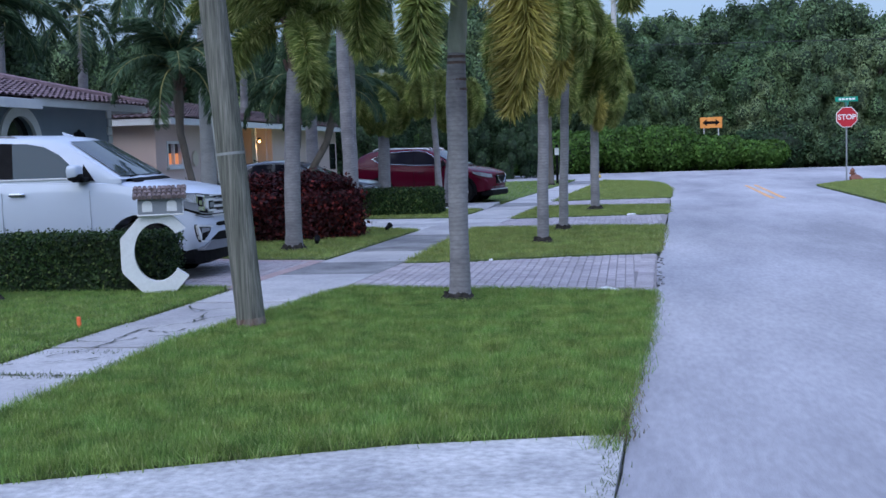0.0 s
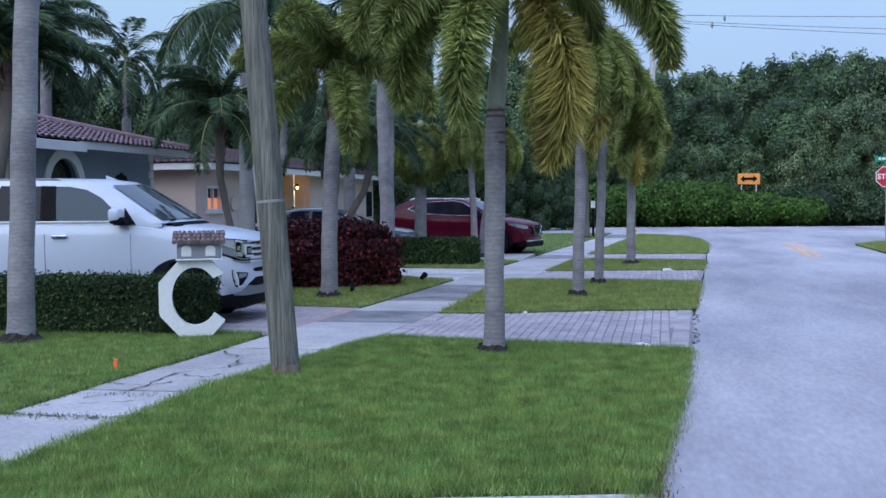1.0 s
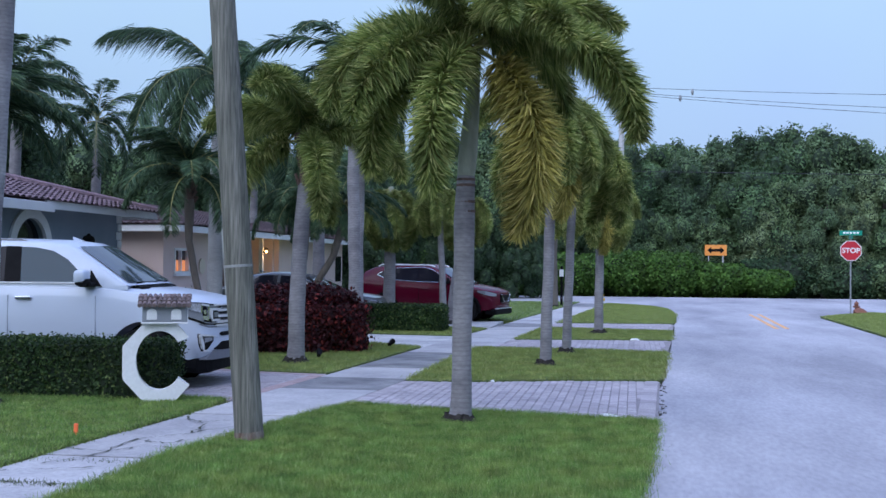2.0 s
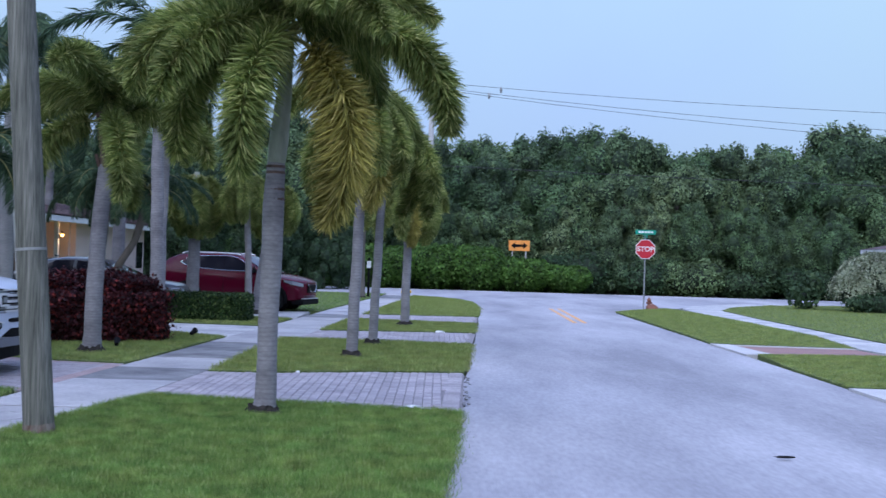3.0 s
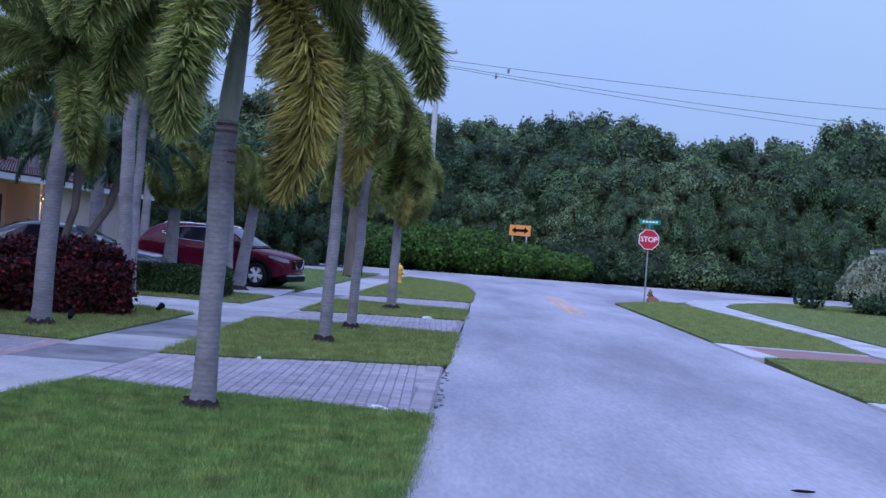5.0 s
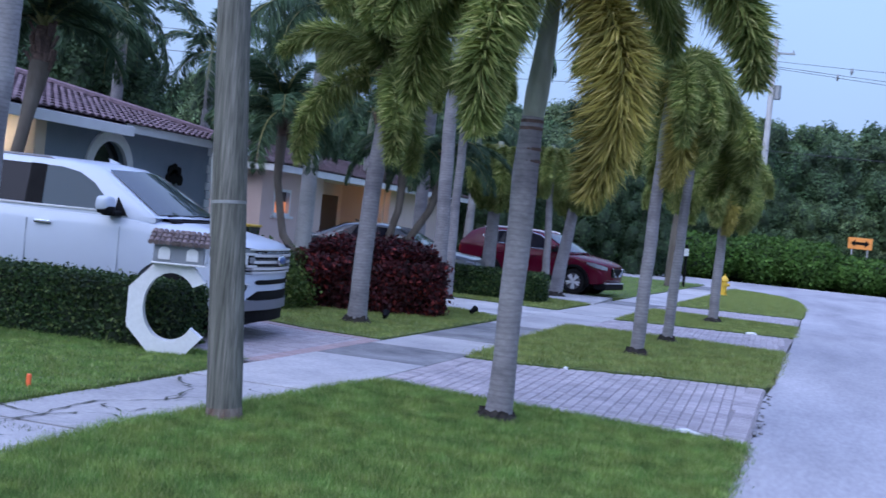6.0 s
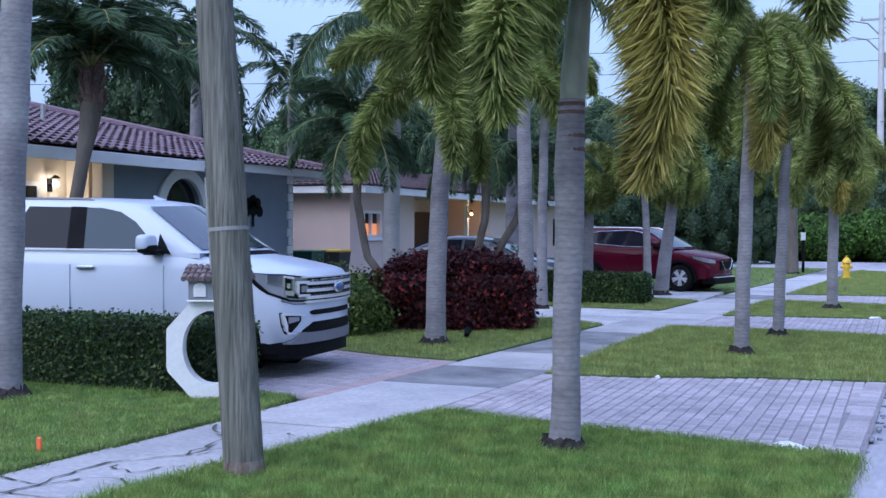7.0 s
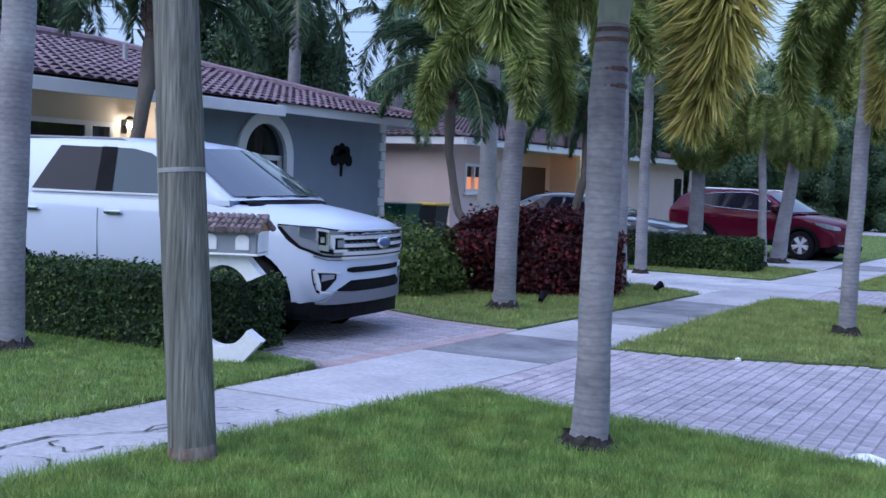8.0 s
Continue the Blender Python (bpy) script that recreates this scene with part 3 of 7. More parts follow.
lawns = ((LAWN_1, 12500, 0.055, 0.0048, 3), (LAWN_2, 2600, 0.05, 0.008, 4), (LAWN_3, 2200, 0.038, 0.009, 5), (LAWN_4, 1000, 0.036, 0.012, 6), (YARD_B, 1800, 0.045, 0.009, 8),
         (YARD_C, 1300, 0.04, 0.011, 9), (YARD_D, 120, 0.05, 0.02, 10), (YARD_R1, 2600, 0.034, 0.008, 11), (YARD_R2, 1300, 0.034, 0.010, 12), (YARD_R3, 220, 0.04, 0.018, 13))
for poly, per, h, w, seed in lawns:
    slab("lawn", poly, -0.11, 0.012, M_SOIL, "mown green lawn with a ragged edge", "lawn")
    grass(poly, 0.008, per, h, w, seed, material=M_GRASS if seed in (3, 10) else M_GRASS_Y)
slab("lawn", YARD_A, -0.11, 0.012, M_SOIL, "mown green lawn in front of a clipped hedge", "lawn")
grass([(-9.5, 3.5), (walk_l(3.5), 3.5), (walk_l(10.8) - 0.02, 10.8), (-5.1, 11.5), (-6.2, 11.7), (-9.5, 11.7)], 0.008, 4200, 0.038, 0.007, 7)
slab("lawn", YARD_R0, -0.11, 0.012, M_SOIL, "mown green lawn beside the street", "lawn")

# right-hand pavement, its drives and kerbs
slab("pavement_right", [(9.35, 8), (10.25, 8), (10.2, 27), (10.5, 36), (10.95, 42.8), (12.3, 46.7), (15.1, 51.1), (19, 53.3), (40, 53.6), (40, 54.6), (18.5, 54.5), (14, 52.0), (10.9, 47.6), (9.6, 43.6), (9.35, 39.5), (9.45, 33), (9.4, 27), (8.8, 22.5), (9.4, 17.2)],
     -0.1, -0.002, M_CONCRETE, "curving pale concrete footpath", "pavement")
slab("drive_right_1", [(5.75, 20.2), (8.72, 20.7), (8.66, 22.5), (5.72, 22.9)], -0.1, -0.01, M_REDPAVE, "red stained concrete driveway apron", "driveway")
slab("drive_right_2", [(5.5, 11.2), (9.3, 11.2), (9.36, 14.75), (5.62, 14.2)], -0.1, -0.01, M_REDPAVE, "red stained concrete driveway apron", "driveway")
for name, poly in (("kerb", [(5.66, 20.0), (6.25, 20.2), (6.05, 22.75), (5.66, 22.9)]), ("kerb", [(5.46, 11.0), (6.0, 11.05), (6.05, 14.2), (5.5, 14.25)]),
                   ("kerb", [(6.05, 22.55), (8.66, 22.42), (8.66, 22.52), (6.05, 22.68)]), ("kerb", [(6.05, 14.05), (9.3, 14.55), (9.3, 14.68), (6.05, 14.18)])):
    slab(name, poly, -0.1, 0.012, M_KERB, "pale concrete driveway edging", "kerb")

# aprons of pavers
def paver_quads(cx, cy, lx, ly, z, ang=0.0):
    """Chamfered paver tops, five faces each."""
    c, s, e = math.cos(ang), math.sin(ang), 0.007
    def p(x, y, zz):
        return (cx + c * x - s * y, cy + s * x + c * y, zz)
    a = [(-lx / 2, -ly / 2), (lx / 2, -ly / 2), (lx / 2, ly / 2), (-lx / 2, ly / 2)]
    b = [(x - math.copysign(e, x), y - math.copysign(e, y)) for x, y in a]
    top = [p(x, y, z) for x, y in b]
    low = [p(x, y, z - 0.014) for x, y in a]
    return [top] + [[low[i], low[(i + 1) % 4], top[(i + 1) % 4], top[i]] for i in range(4)]


def pavers(parent, poly, z, material, lx=0.1045, ly=0.1025, pitch=(0.109, 0.109), near=None, piece_mat=None, ang=0.0, name="paver"):
    """A bonded field of pavers over an outline: those in the near stretch are pieces of their own, the rest one mesh."""
    p = np.array(poly)
    lo, hi = p.min(0), p.max(0)
    one = None
    rest = []
    count = 0
    nx, ny = int((hi[0] - lo[0]) / pitch[0]) + 1, int((hi[1] - lo[1]) / pitch[1]) + 2
    for i in range(nx):
        for j in range(ny):
            x, y = lo[0] + (i + 0.5) * pitch[0], lo[1] + (j + (0.5 if j % 2 else 0.0) * 0.0 + (0.5 if i % 2 else 0.0)) * pitch[1]
            if not inside(poly, np.array([x]), np.array([y]))[0]:
                continue
            zz = z + rnd(-0.002, 0.002)
            if near and near(x, y) and count < 300:
                if one is None:
                    one = mesh_of(name, [v for q in paver_quads(0, 0, lx, ly, 0) for v in q], [tuple(range(4 * k, 4 * k + 4)) for k in range(5)], piece_mat)
                put(name, one, parent, pose(x, y, zz, rnd(-0.5, 0.5), rnd(-0.5, 0.5), rnd(-0.8, 0.8)))
                count += 1
            else:
                rest += paver_quads(x, y, lx, ly, zz, radians(rnd(-1.2, 1.2)))
    if rest:
        # join so that each paver is an island
        q = np.array(rest).reshape(-1, 5, 4, 3)
        n = len(q)
        verts = np.concatenate([q[:, 0], q[:, 1:, 0]], axis=1).reshape(-1, 3)
        base = np.arange(n)[:, None, None] * 8
        f = np.array([[0, 1, 2, 3], [4, 5, 1, 0], [5, 6, 2, 1], [6, 7, 3, 2], [7, 4, 0, 3]])[None]
        faces = (base + f).reshape(-1, 4)
        ob = put("paver_field", mesh_of("paver_field", verts.tolist(), faces.tolist(), material), parent)
        ob["kind"] = "stuff"


APRON_1 = [(-3.36, 11.31), (-2.4, 11.02), (-1.2, 10.79), (-0.21, 10.58), (-0.08, 14.95), (-1.3, 14.70), (-2.5, 14.24), (-3.28, 14.17)]
ap1 = slab("drive_apron", [(walk_r(11.36) + 0.005, 11.36), (-2.4, 10.98), (-1.2, 10.75), (0.02, 10.5), (0.14, 14.97), (-1.3, 14.72), (-2.5, 14.26), (walk_r(14.2) + 0.005, 14.2)], -0.1, -0.016, M_JOINT,
           "grey-pink concrete paver driveway apron", "driveway")
DRIVE_1 = [(-5.05, 11.5), (-5.7, 11.66), (-6.3, 11.76), (-12.9, 11.95), (-12.9, 16.2), (-9.5, 16.05), (-7.6, 15.7), (-6.9, 15.45), (-5.9, 15.0), (-4.8, 14.86)]
dr1 = slab("drive_paved", [(walk_l(11.5) - 0.01, 11.5), (-5.7, 11.64), (-12.95, 11.9), (-12.95, 16.3), (-9.5, 16.1), (-7.6, 15.75), (-6.9, 15.5), (-5.9, 15.05), (walk_l(14.86) - 0.01, 14.86)], -0.1, -0.016, M_JOINT,
           "grey-pink paver driveway with a red border", "driveway")
APRON_2 = [(-3.05, 20.98), (-1.2, 20.78), (0.3, 20.6), (0.5, 24.25), (-1.5, 23.97), (-2.95, 23.72)]
ap2 = slab("drive_apron", [(-3.2, 20.98), (-1.2, 20.76), (0.42, 20.57), (0.62, 24.28), (-1.5, 23.99), (-3.05, 23.74)], -0.1, -0.016, M_JOINT, "pale paver driveway apron", "driveway")
APRON_3 = [(-2.75, 28.9), (-1.0, 28.58), (0.7, 28.25), (0.85, 31.95), (-2.5, 31.58)]
ap3 = slab("drive_apron", [(-2.8, 28.92), (-1.0, 28.56), (0.78, 28.22), (0.95, 31.98), (-2.6, 31.6)], -0.1, -0.016, M_JOINT, "pale paver driveway apron", "driveway")
slab("drive_2", [(walk_l(20.85) - 0.01, 20.85), (-5.6, 21.62), (-8.5, 21.92), (-13, 22.25), (-13, 24.95), (-6.6, 24.85), (walk_l(24.55) - 0.01, 24.55)], -0.1, -0.006, M_CONCRETE, "pale pinkish concrete driveway", "driveway")
slab("drive_3", [(walk_l(28.05) - 0.01, 28.05), (-5.2, 28.45), (-6.4, 28.25), (-14, 27.7), (-14, 33), (-4.1, 32.3)], -0.1, -0.006, M_CONCRETE, "pale concrete driveway with parked cars", "driveway")

# things that lie on the ground
slab("yellow_line", [(3.62, 30.6), (3.76, 30.6), (4.02, 40.6), (3.90, 40.6)], -0.031, -0.026, M_YELLOW, "faded orange-yellow painted centre line", "road marking")
slab("yellow_line", [(3.92, 30.7), (4.05, 30.7), (4.36, 40.7), (4.24, 40.7)], -0.031, -0.026, M_YELLOW, "faded orange-yellow painted centre line", "road marking")


# ---- palms ----
def trunk_bm(pts, radii, rings=0.09, seg=16, relief=0.006):
    """A palm trunk with ring scars along a bent line of points."""
    pts = [Vector(p) for p in pts]
    seg_len = [0.0]
    for a, b in zip(pts, pts[1:]):
        seg_len.append(seg_len[-1] + (b - a).length)
    total = seg_len[-1]
    steps = max(6, int(total / rings) * 2)
    line, rad = [], []
    for k in range(steps + 1):
        d = total * k / steps
        i = max(j for j in range(len(seg_len) - 1) if seg_len[j] <= d + 1e-6)
        f = (d - seg_len[i]) / (seg_len[i + 1] - seg_len[i])
        line.append(pts[i].lerp(pts[i + 1], f) + Vector((0.004 * math.sin(k * 0.23), 0.004 * math.cos(k * 0.19), 0)))
        rad.append((radii[i] * (1 - f) + radii[i + 1] * f) * (1 + (relief if k % 2 else -relief) * rnd(0.5, 1.8)))
    return tube(bmesh.new(), line, rad, seg)


def frond_mesh(name, seed, length, droop, leaflet, width, material, count, bottle=True, spread=1.0, rise=0.6, hang=0.28):
    """One arching frond in local x (outward) and z: a stem and many leaflets. bottle: leaflets all round it, as a foxtail."""
    rng = np.random.default_rng(seed)
    s = np.linspace(0, 1, 40)
    ang = rise - (rise + droop) * s ** 0.9
    dx, dz = np.cos(ang), np.sin(ang)
    x = np.concatenate([[0], np.cumsum((dx[:-1] + dx[1:]) / 2)]) * length / 39
    z = np.concatenate([[0], np.cumsum((dz[:-1] + dz[1:]) / 2)]) * length / 39
    bm = tube(bmesh.new(), [(x[i], 0, z[i]) for i in range(0, 40, 3)], [0.022 * (1 - 0.85 * i / 39) for i in range(0, 40, 3)], 6)
    stem = bm_mesh(name + "_stem", bm, M_RACHIS)
    f = np.sort(rng.uniform(0.12, 1.0, count))
    px, pz = np.interp(f, s, x), np.interp(f, s, z)
    a = np.interp(f, s, ang)
    along = np.stack([np.cos(a), 0 * a, np.sin(a)], 1)
    across = np.stack([0 * a, np.ones(count), 0 * a], 1)
    upv = np.cross(along, across)
    if bottle:
        phi = rng.uniform(0, 2 * np.pi, count)
    else:
        phi = np.where(rng.random(count) < 0.5, rng.normal(0.15, 0.25, count), np.pi - rng.normal(0.15, 0.25, count))
    out = across * np.cos(phi)[:, None] - upv * np.sin(phi)[:, None]
    d = out * spread + along * (rng.uniform(0.05, 0.85, (count, 1)) if bottle else rng.uniform(0.45, 1.15, (count, 1)))
    d /= np.linalg.norm(d, axis=1, keepdims=True)
    L = leaflet * rng.uniform(0.7, 1.1, count) * np.sin(np.pi * np.clip(0.14 + 0.80 * f, 0, 1)) ** 0.55
    base = np.stack([px, 0 * px, pz], 1)
    w = width * rng.uniform(0.7, 1.2, (count, 1))
    side = np.cross(d, rng.normal(0, 1, (count, 3)))
    side /= np.linalg.norm(side, axis=1, keepdims=True)
    sag = (rng.uniform(0.05, 0.45, count) if bottle else hang) * L
    mid = base + d * (L * 0.5)[:, None] - np.stack([0 * sag, 0 * sag, sag * 0.2], 1)
    tip = base + d * L[:, None] - np.stack([0 * sag, 0 * sag, sag], 1)
    verts = np.stack([base, mid + side * w / 2, tip, mid - side * w / 2], 1)
    return stem, quad_mesh(name + "_leaflets", verts, material)


FOX = [frond_mesh("foxtail_frond", 11 + k, 2.1, 1.35 - 0.12 * k, 0.34, 0.019, M_FOX, 3000, rise=0.75 - 0.1 * k) for k in range(3)]
FOX_Y = [frond_mesh("foxtail_frond", 31 + k, 2.0, 1.5, 0.36, 0.019, M_FOX_Y, 3200, rise=0.3) for k in range(2)]
FOX_ARCH = frond_mesh("foxtail_frond", 29, 2.35, 1.62, 0.35, 0.019, M_FOX, 3200, rise=0.55)
FEATHER = [frond_mesh("feather_frond", 51 + k, 2.9, 1.0 + 0.25 * k, 0.62, 0.04, M_FROND, 260, bottle=False, rise=0.9 - 0.2 * k) for k in range(3)]
WEEP = [frond_mesh("weeping_frond", 61 + k, 3.6, 0.9 + 0.3 * k, 0.85, 0.028, M_FROND, 640, bottle=False, rise=0.8 - 0.25 * k, hang=0.75) for k in range(2)]
DATE = [frond_mesh("date_frond", 71 + k, 1.7, 1.1 + 0.3 * k, 0.34, 0.020, M_FROND, 420, bottle=False, rise=0.8 - 0.2 * k) for k in range(2)]


def add_frond(crown, shapes, yaw, tilt, size, at=(0, 0, 0), roll=0.0):
    stem, leaves = shapes
    m = Matrix.Translation(at) @ pose(0, 0, 0, 0, 0, yaw) @ pose(0, 0, 0, roll, -tilt, 0) @ Matrix.Diagonal((size, size, size, 1))
    fr = put("frond", stem, crown, m)
    put("plume", leaves, fr)


def palm(name, pts, radii, label, fronds, trunk_mat=M_TRUNK, shaft=None, boots=None, root=True, category="palm tree", group="palms along the street", rings=0.09):
    """A palm: ringed trunk, crown shaft or old leaf bases, and fronds given as (shapes, yaw, tilt, size)."""
    x, y, z = pts[0]
    t = thing(name, pose(x, y, z), label, category, group)
    loc = [(p[0] - x, p[1] - y, p[2] - z) for p in pts]
    part("trunk", trunk_bm(loc, radii, rings), trunk_mat, t, smooth=True)
    top = Vector(loc[-1])
    if root:
        bm = bmesh.new()
        rows_ = []
        for z, k in ((-0.03, 1.75), (0.025, 1.45), (0.07, 1.15), (0.13, 0.93)):
            rows_.append([bm.verts.new((radii[0] * k * rnd(0.82, 1.18) * math.cos(a), radii[0] * k * rnd(0.82, 1.18) * math.sin(a), z + rnd(-0.015, 0.02))) for a in (2 * math.pi * j / 22 for j in range(22))])
        for ra, rb in zip(rows_, rows_[1:]):
            for j in range(22):
                bm.faces.new((ra[j], ra[(j + 1) % 22], rb[(j + 1) % 22], rb[j]))
        part("root_collar", bm, M_ROOT, t, "dark fibrous root collar")
    if boots:
        bm = bmesh.new()
        n0 = Vector(loc[-1])
        for k in range(int(46 * boots)):
            a, h = rnd(0, 6.28), rnd(-0.05, boots)
            r = radii[-1] * rnd(0.8, 1.2)
            m = Matrix.Translation(n0 + Vector((r * math.cos(a), r * math.sin(a), h))) @ pose(0, 0, 0, 0, rnd(10, 35), math.degrees(a))
            box(bm, -0.02, 0.02, -0.035, 0.035, -0.10, 0.10, 0.006, m)
        tube(bm, [n0, n0 + Vector((0, 0, boots))], [radii[-1] * 0.9, radii[-1] * 0.7], 10)
        part("leaf_base_collar", bm, M_BOOT, t, "shaggy dark brown old leaf bases")
        top = n0 + Vector((0, 0, boots))
    if shaft:
        s0 = Vector(loc[-1])
        s1 = s0 + Vector(shaft)
        r = radii[-1]
        part("crownshaft", tube(bmesh.new(), [s0, s0.lerp(s1, 0.15), s0.lerp(s1, 0.55), s1], [r * 1.0, r * 1.08, r * 0.85, r * 0.45], 16), M_SHAFT, t, "smooth green crown shaft", True)
        top = s1
    for shapes, yaw, tilt, size in fronds:
        add_frond(t, shapes, yaw, tilt, size, top - Vector((0, 0, 0.05)))
    return t


def ring_of(shapes, n, size, tilt0=-10, tilt1=45, start=0.0):
    out = []
    for k in range(n):
        out.append((shapes[k % len(shapes)], start + 360 * k / n + rnd(-14, 14), tilt0 + (tilt1 - tilt0) * ((k * 7) % n) / n + rnd(-6, 6), size * rnd(0.88, 1.1)))
    return out


verge_palm = palm("foxtail_palm", [(-2.02, 10.0, -0.02), (-2.0, 10.0, 0.12), (-1.99, 10.0, 0.6), (-1.98, 10.0, 1.5), (-1.97, 10.0, 2.1), (-1.96, 10.01, 2.56)],
     [0.14, 0.115, 0.10, 0.105, 0.11, 0.092], "grey ringed foxtail palm with drooping bushy fronds on the verge",
     [(FOX_ARCH, -10, 4, 1.0), (FOX_ARCH, 14, 12, 0.92), (FOX[1], -48, 14, 0.85), (FOX_Y[0], -28, -38, 1.12), (FOX[1], -104, -34, 1.05), (FOX[0], 196, -2, 0.95), (FOX[1], 172, 8, 1.0), (FOX[2], -130, -8, 0.95), (FOX[0], 60, 5, 1.0),
      (FOX[1], 118, 0, 1.0), (FOX[2], 20, 30, 0.85), (FOX[0], -70, 22, 0.8), (FOX[2], 240, 35, 0.8), (FOX[1], -150, -30, 0.95)], shaft=(0.11, 0.0, 1.35))
for z, r in ((2.20, 0.1075), (2.30, 0.1035), (2.47, 0.0975), (2.53, 0.0955)):
    k = 0.05 + 0.01 * (z - 2.1) / 0.46
    bm = tube(bmesh.new(), [(k, 0.005, z), (k, 0.005, z + 0.012), (k, 0.005, z + 0.028)], [r, r + 0.0035, r - 0.001], 18, False)
    part("leaf_scar", bm, M_BOOT, verge_palm, "dark ring-shaped leaf scar", True)
palm("foxtail_palm", [(-1.67, 17.0, -0.02), (-1.66, 17.0, 0.1), (-1.63, 17.0, 1.2), (-1.58, 17.0, 2.9)], [0.13, 0.098, 0.09, 0.082],
     "slim grey foxtail palm leaning on the verge lawn", ring_of(FOX, 9, 0.92, -58, 8, 15) + [(FOX_Y[1], -60, -46, 1.0)], shaft=(0.05, 0, 1.35))
palm("foxtail_palm", [(-1.49, 19.8, -0.02), (-1.48, 19.8, 0.1), (-1.44, 19.8, 1.2), (-1.38, 19.8, 3.0)], [0.125, 0.088, 0.082, 0.075],
     "slim grey foxtail palm with a dark root collar", ring_of(FOX, 9, 0.90, -58, 4, 40), shaft=(0.05, 0, 1.1))
palm("foxtail_palm", [(-1.07, 26.4, -0.02), (-1.07, 26.4, 0.1), (-1.06, 26.4, 1.2), (-1.04, 26.4, 2.7)], [0.15, 0.11, 0.105, 0.095],
     "grey foxtail palm with yellow-green hanging fronds", ring_of(FOX, 8, 0.95, -58, 4, 0) + [(FOX_Y[0], -80, -40, 0.9)], shaft=(0.03, 0, 0.9))
palm("foxtail_palm", [(-7.67, 10.4, -0.02), (-7.66, 10.4, 0.2), (-7.62, 10.4, 1.2), (-7.50, 10.4, 3.5), (-7.4, 10.4, 5.2)], [0.19, 0.16, 0.145, 0.14, 0.13],
     "tall grey palm in front of the clipped hedge", ring_of(FOX, 7, 1.0, 0, 30, 10), shaft=(0.04, 0, 1.2))
palm("foxtail_palm", [(-5.8, 16.6, -0.02), (-5.79, 16.6, 0.3), (-5.76, 16.6, 1.6), (-5.66, 16.6, 3.0)], [0.165, 0.14, 0.13, 0.12],
     "grey palm with shaggy brown leaf bases beside the red hedge", ring_of(FOX, 6, 1.05, 5, 50, 20) + [(FOX[1], 205, -30, 1.0), (FOX[0], -62, -28, 1.0), (FOX[2], 80, -35, 0.9)], boots=0.75)
palm("foxtail_palm", [(-5.85, 20.9, -0.02), (-5.87, 20.9, 1.5), (-5.92, 20.9, 3.3), (-5.92, 20.9, 4.8)], [0.16, 0.13, 0.12, 0.11],
     "tall pale grey palm behind the red hedge", ring_of(FEATHER, 9, 0.9, -25, 40, 0), shaft=(0, 0, 1.0))
palm("foxtail_palm", [(-5.36, 30.2, -0.02), (-5.24, 30.2, 1.0), (-4.98, 30.2, 3.0)], [0.19, 0.16, 0.13], "leaning grey palm beside a red car",
     ring_of(FOX, 7, 0.85, -55, 0, 30), shaft=(0.1, 0, 0.7))
palm("foxtail_palm", [(-5.24, 28.2, -0.02), (-5.28, 28.2, 1.2), (-5.38, 28.2, 3.2)], [0.11, 0.085, 0.08], "slim grey palm behind a clipped hedge",
     ring_of(FOX, 7, 0.7, -55, 0, 60), shaft=(0, 0, 0.6))
palm("foxtail_palm", [(-6.78, 28.3, -0.02), (-6.76, 28.3, 1.2), (-6.74, 28.3, 3.0)], [0.19, 0.16, 0.14], "pale grey palm behind the clipped hedge",
     ring_of(FOX, 7, 0.9, -60, 0, 45), shaft=(0, 0, 0.8))
palm("royal_palm", [(-10.9, 26.0, -0.05), (-10.85, 26.0, 2.0), (-10.8, 26.0, 5.2)], [0.22, 0.19, 0.17], "smooth pale royal palm with weeping fronds in the yard",
     ring_of(WEEP, 11, 0.95, -45, 45, 5), trunk_mat=M_TRUNK_W, shaft=(0, 0, 1.3), rings=0.3, group="yard palms")
palm("royal_palm", [(-9.3, 30.2, -0.05), (-9.3, 30.2, 2.0), (-9.25, 30.2, 4.8)], [0.2, 0.17, 0.15], "slim pale palm trunk before the pink house",
     ring_of(WEEP, 10, 0.8, -30, 45, 25), trunk_mat=M_TRUNK, shaft=(0, 0, 1.1), rings=0.3, group="yard palms")
palm("royal_palm", [(-6.6, 24.2, -0.05), (-6.6, 24.2, 2.0), (-6.55, 24.2, 4.4)], [0.12, 0.095, 0.09], "slim grey palm trunk beside the driveway",
     ring_of(FOX, 8, 0.9, -55, 5, 25), shaft=(0, 0, 0.9), group="yard palms")


def date_palm(pts, radii, label, n=16, size=1.0, boots=0.55, low=-22):
    return palm("date_palm", pts, radii, label, ring_of(DATE, n, size, low, 66, rnd(0, 90)), trunk_mat=M_BARK, boots=boots, root=False, group="yard palms", rings=0.07)


date_palm([(-9.9, 24.2, -0.05), (-10.15, 24.2, 0.5), (-10.55, 24.1, 1.0), (-10.75, 24.0, 2.2), (-10.75, 24.0, 3.2)], [0.10, 0.09, 0.085, 0.085, 0.13],
          "curved pygmy date palm with drooping dark fronds", 26, 1.25)
date_palm([(-8.9, 25.4, -0.05), (-8.6, 25.4, 0.7), (-8.3, 25.4, 1.8), (-8.25, 25.4, 2.9)], [0.10, 0.09, 0.085, 0.11], "slim pygmy date palm near the pink house", 14, 1.0, 0.4)
date_palm([(-8.9, 25.6, -0.05), (-8.2, 25.6, 0.9), (-7.6, 25.6, 1.9), (-7.35, 25.6, 2.7)], [0.10, 0.09, 0.085, 0.11], "leaning pygmy date palm near the pink house", 14, 1.0, 0.45)
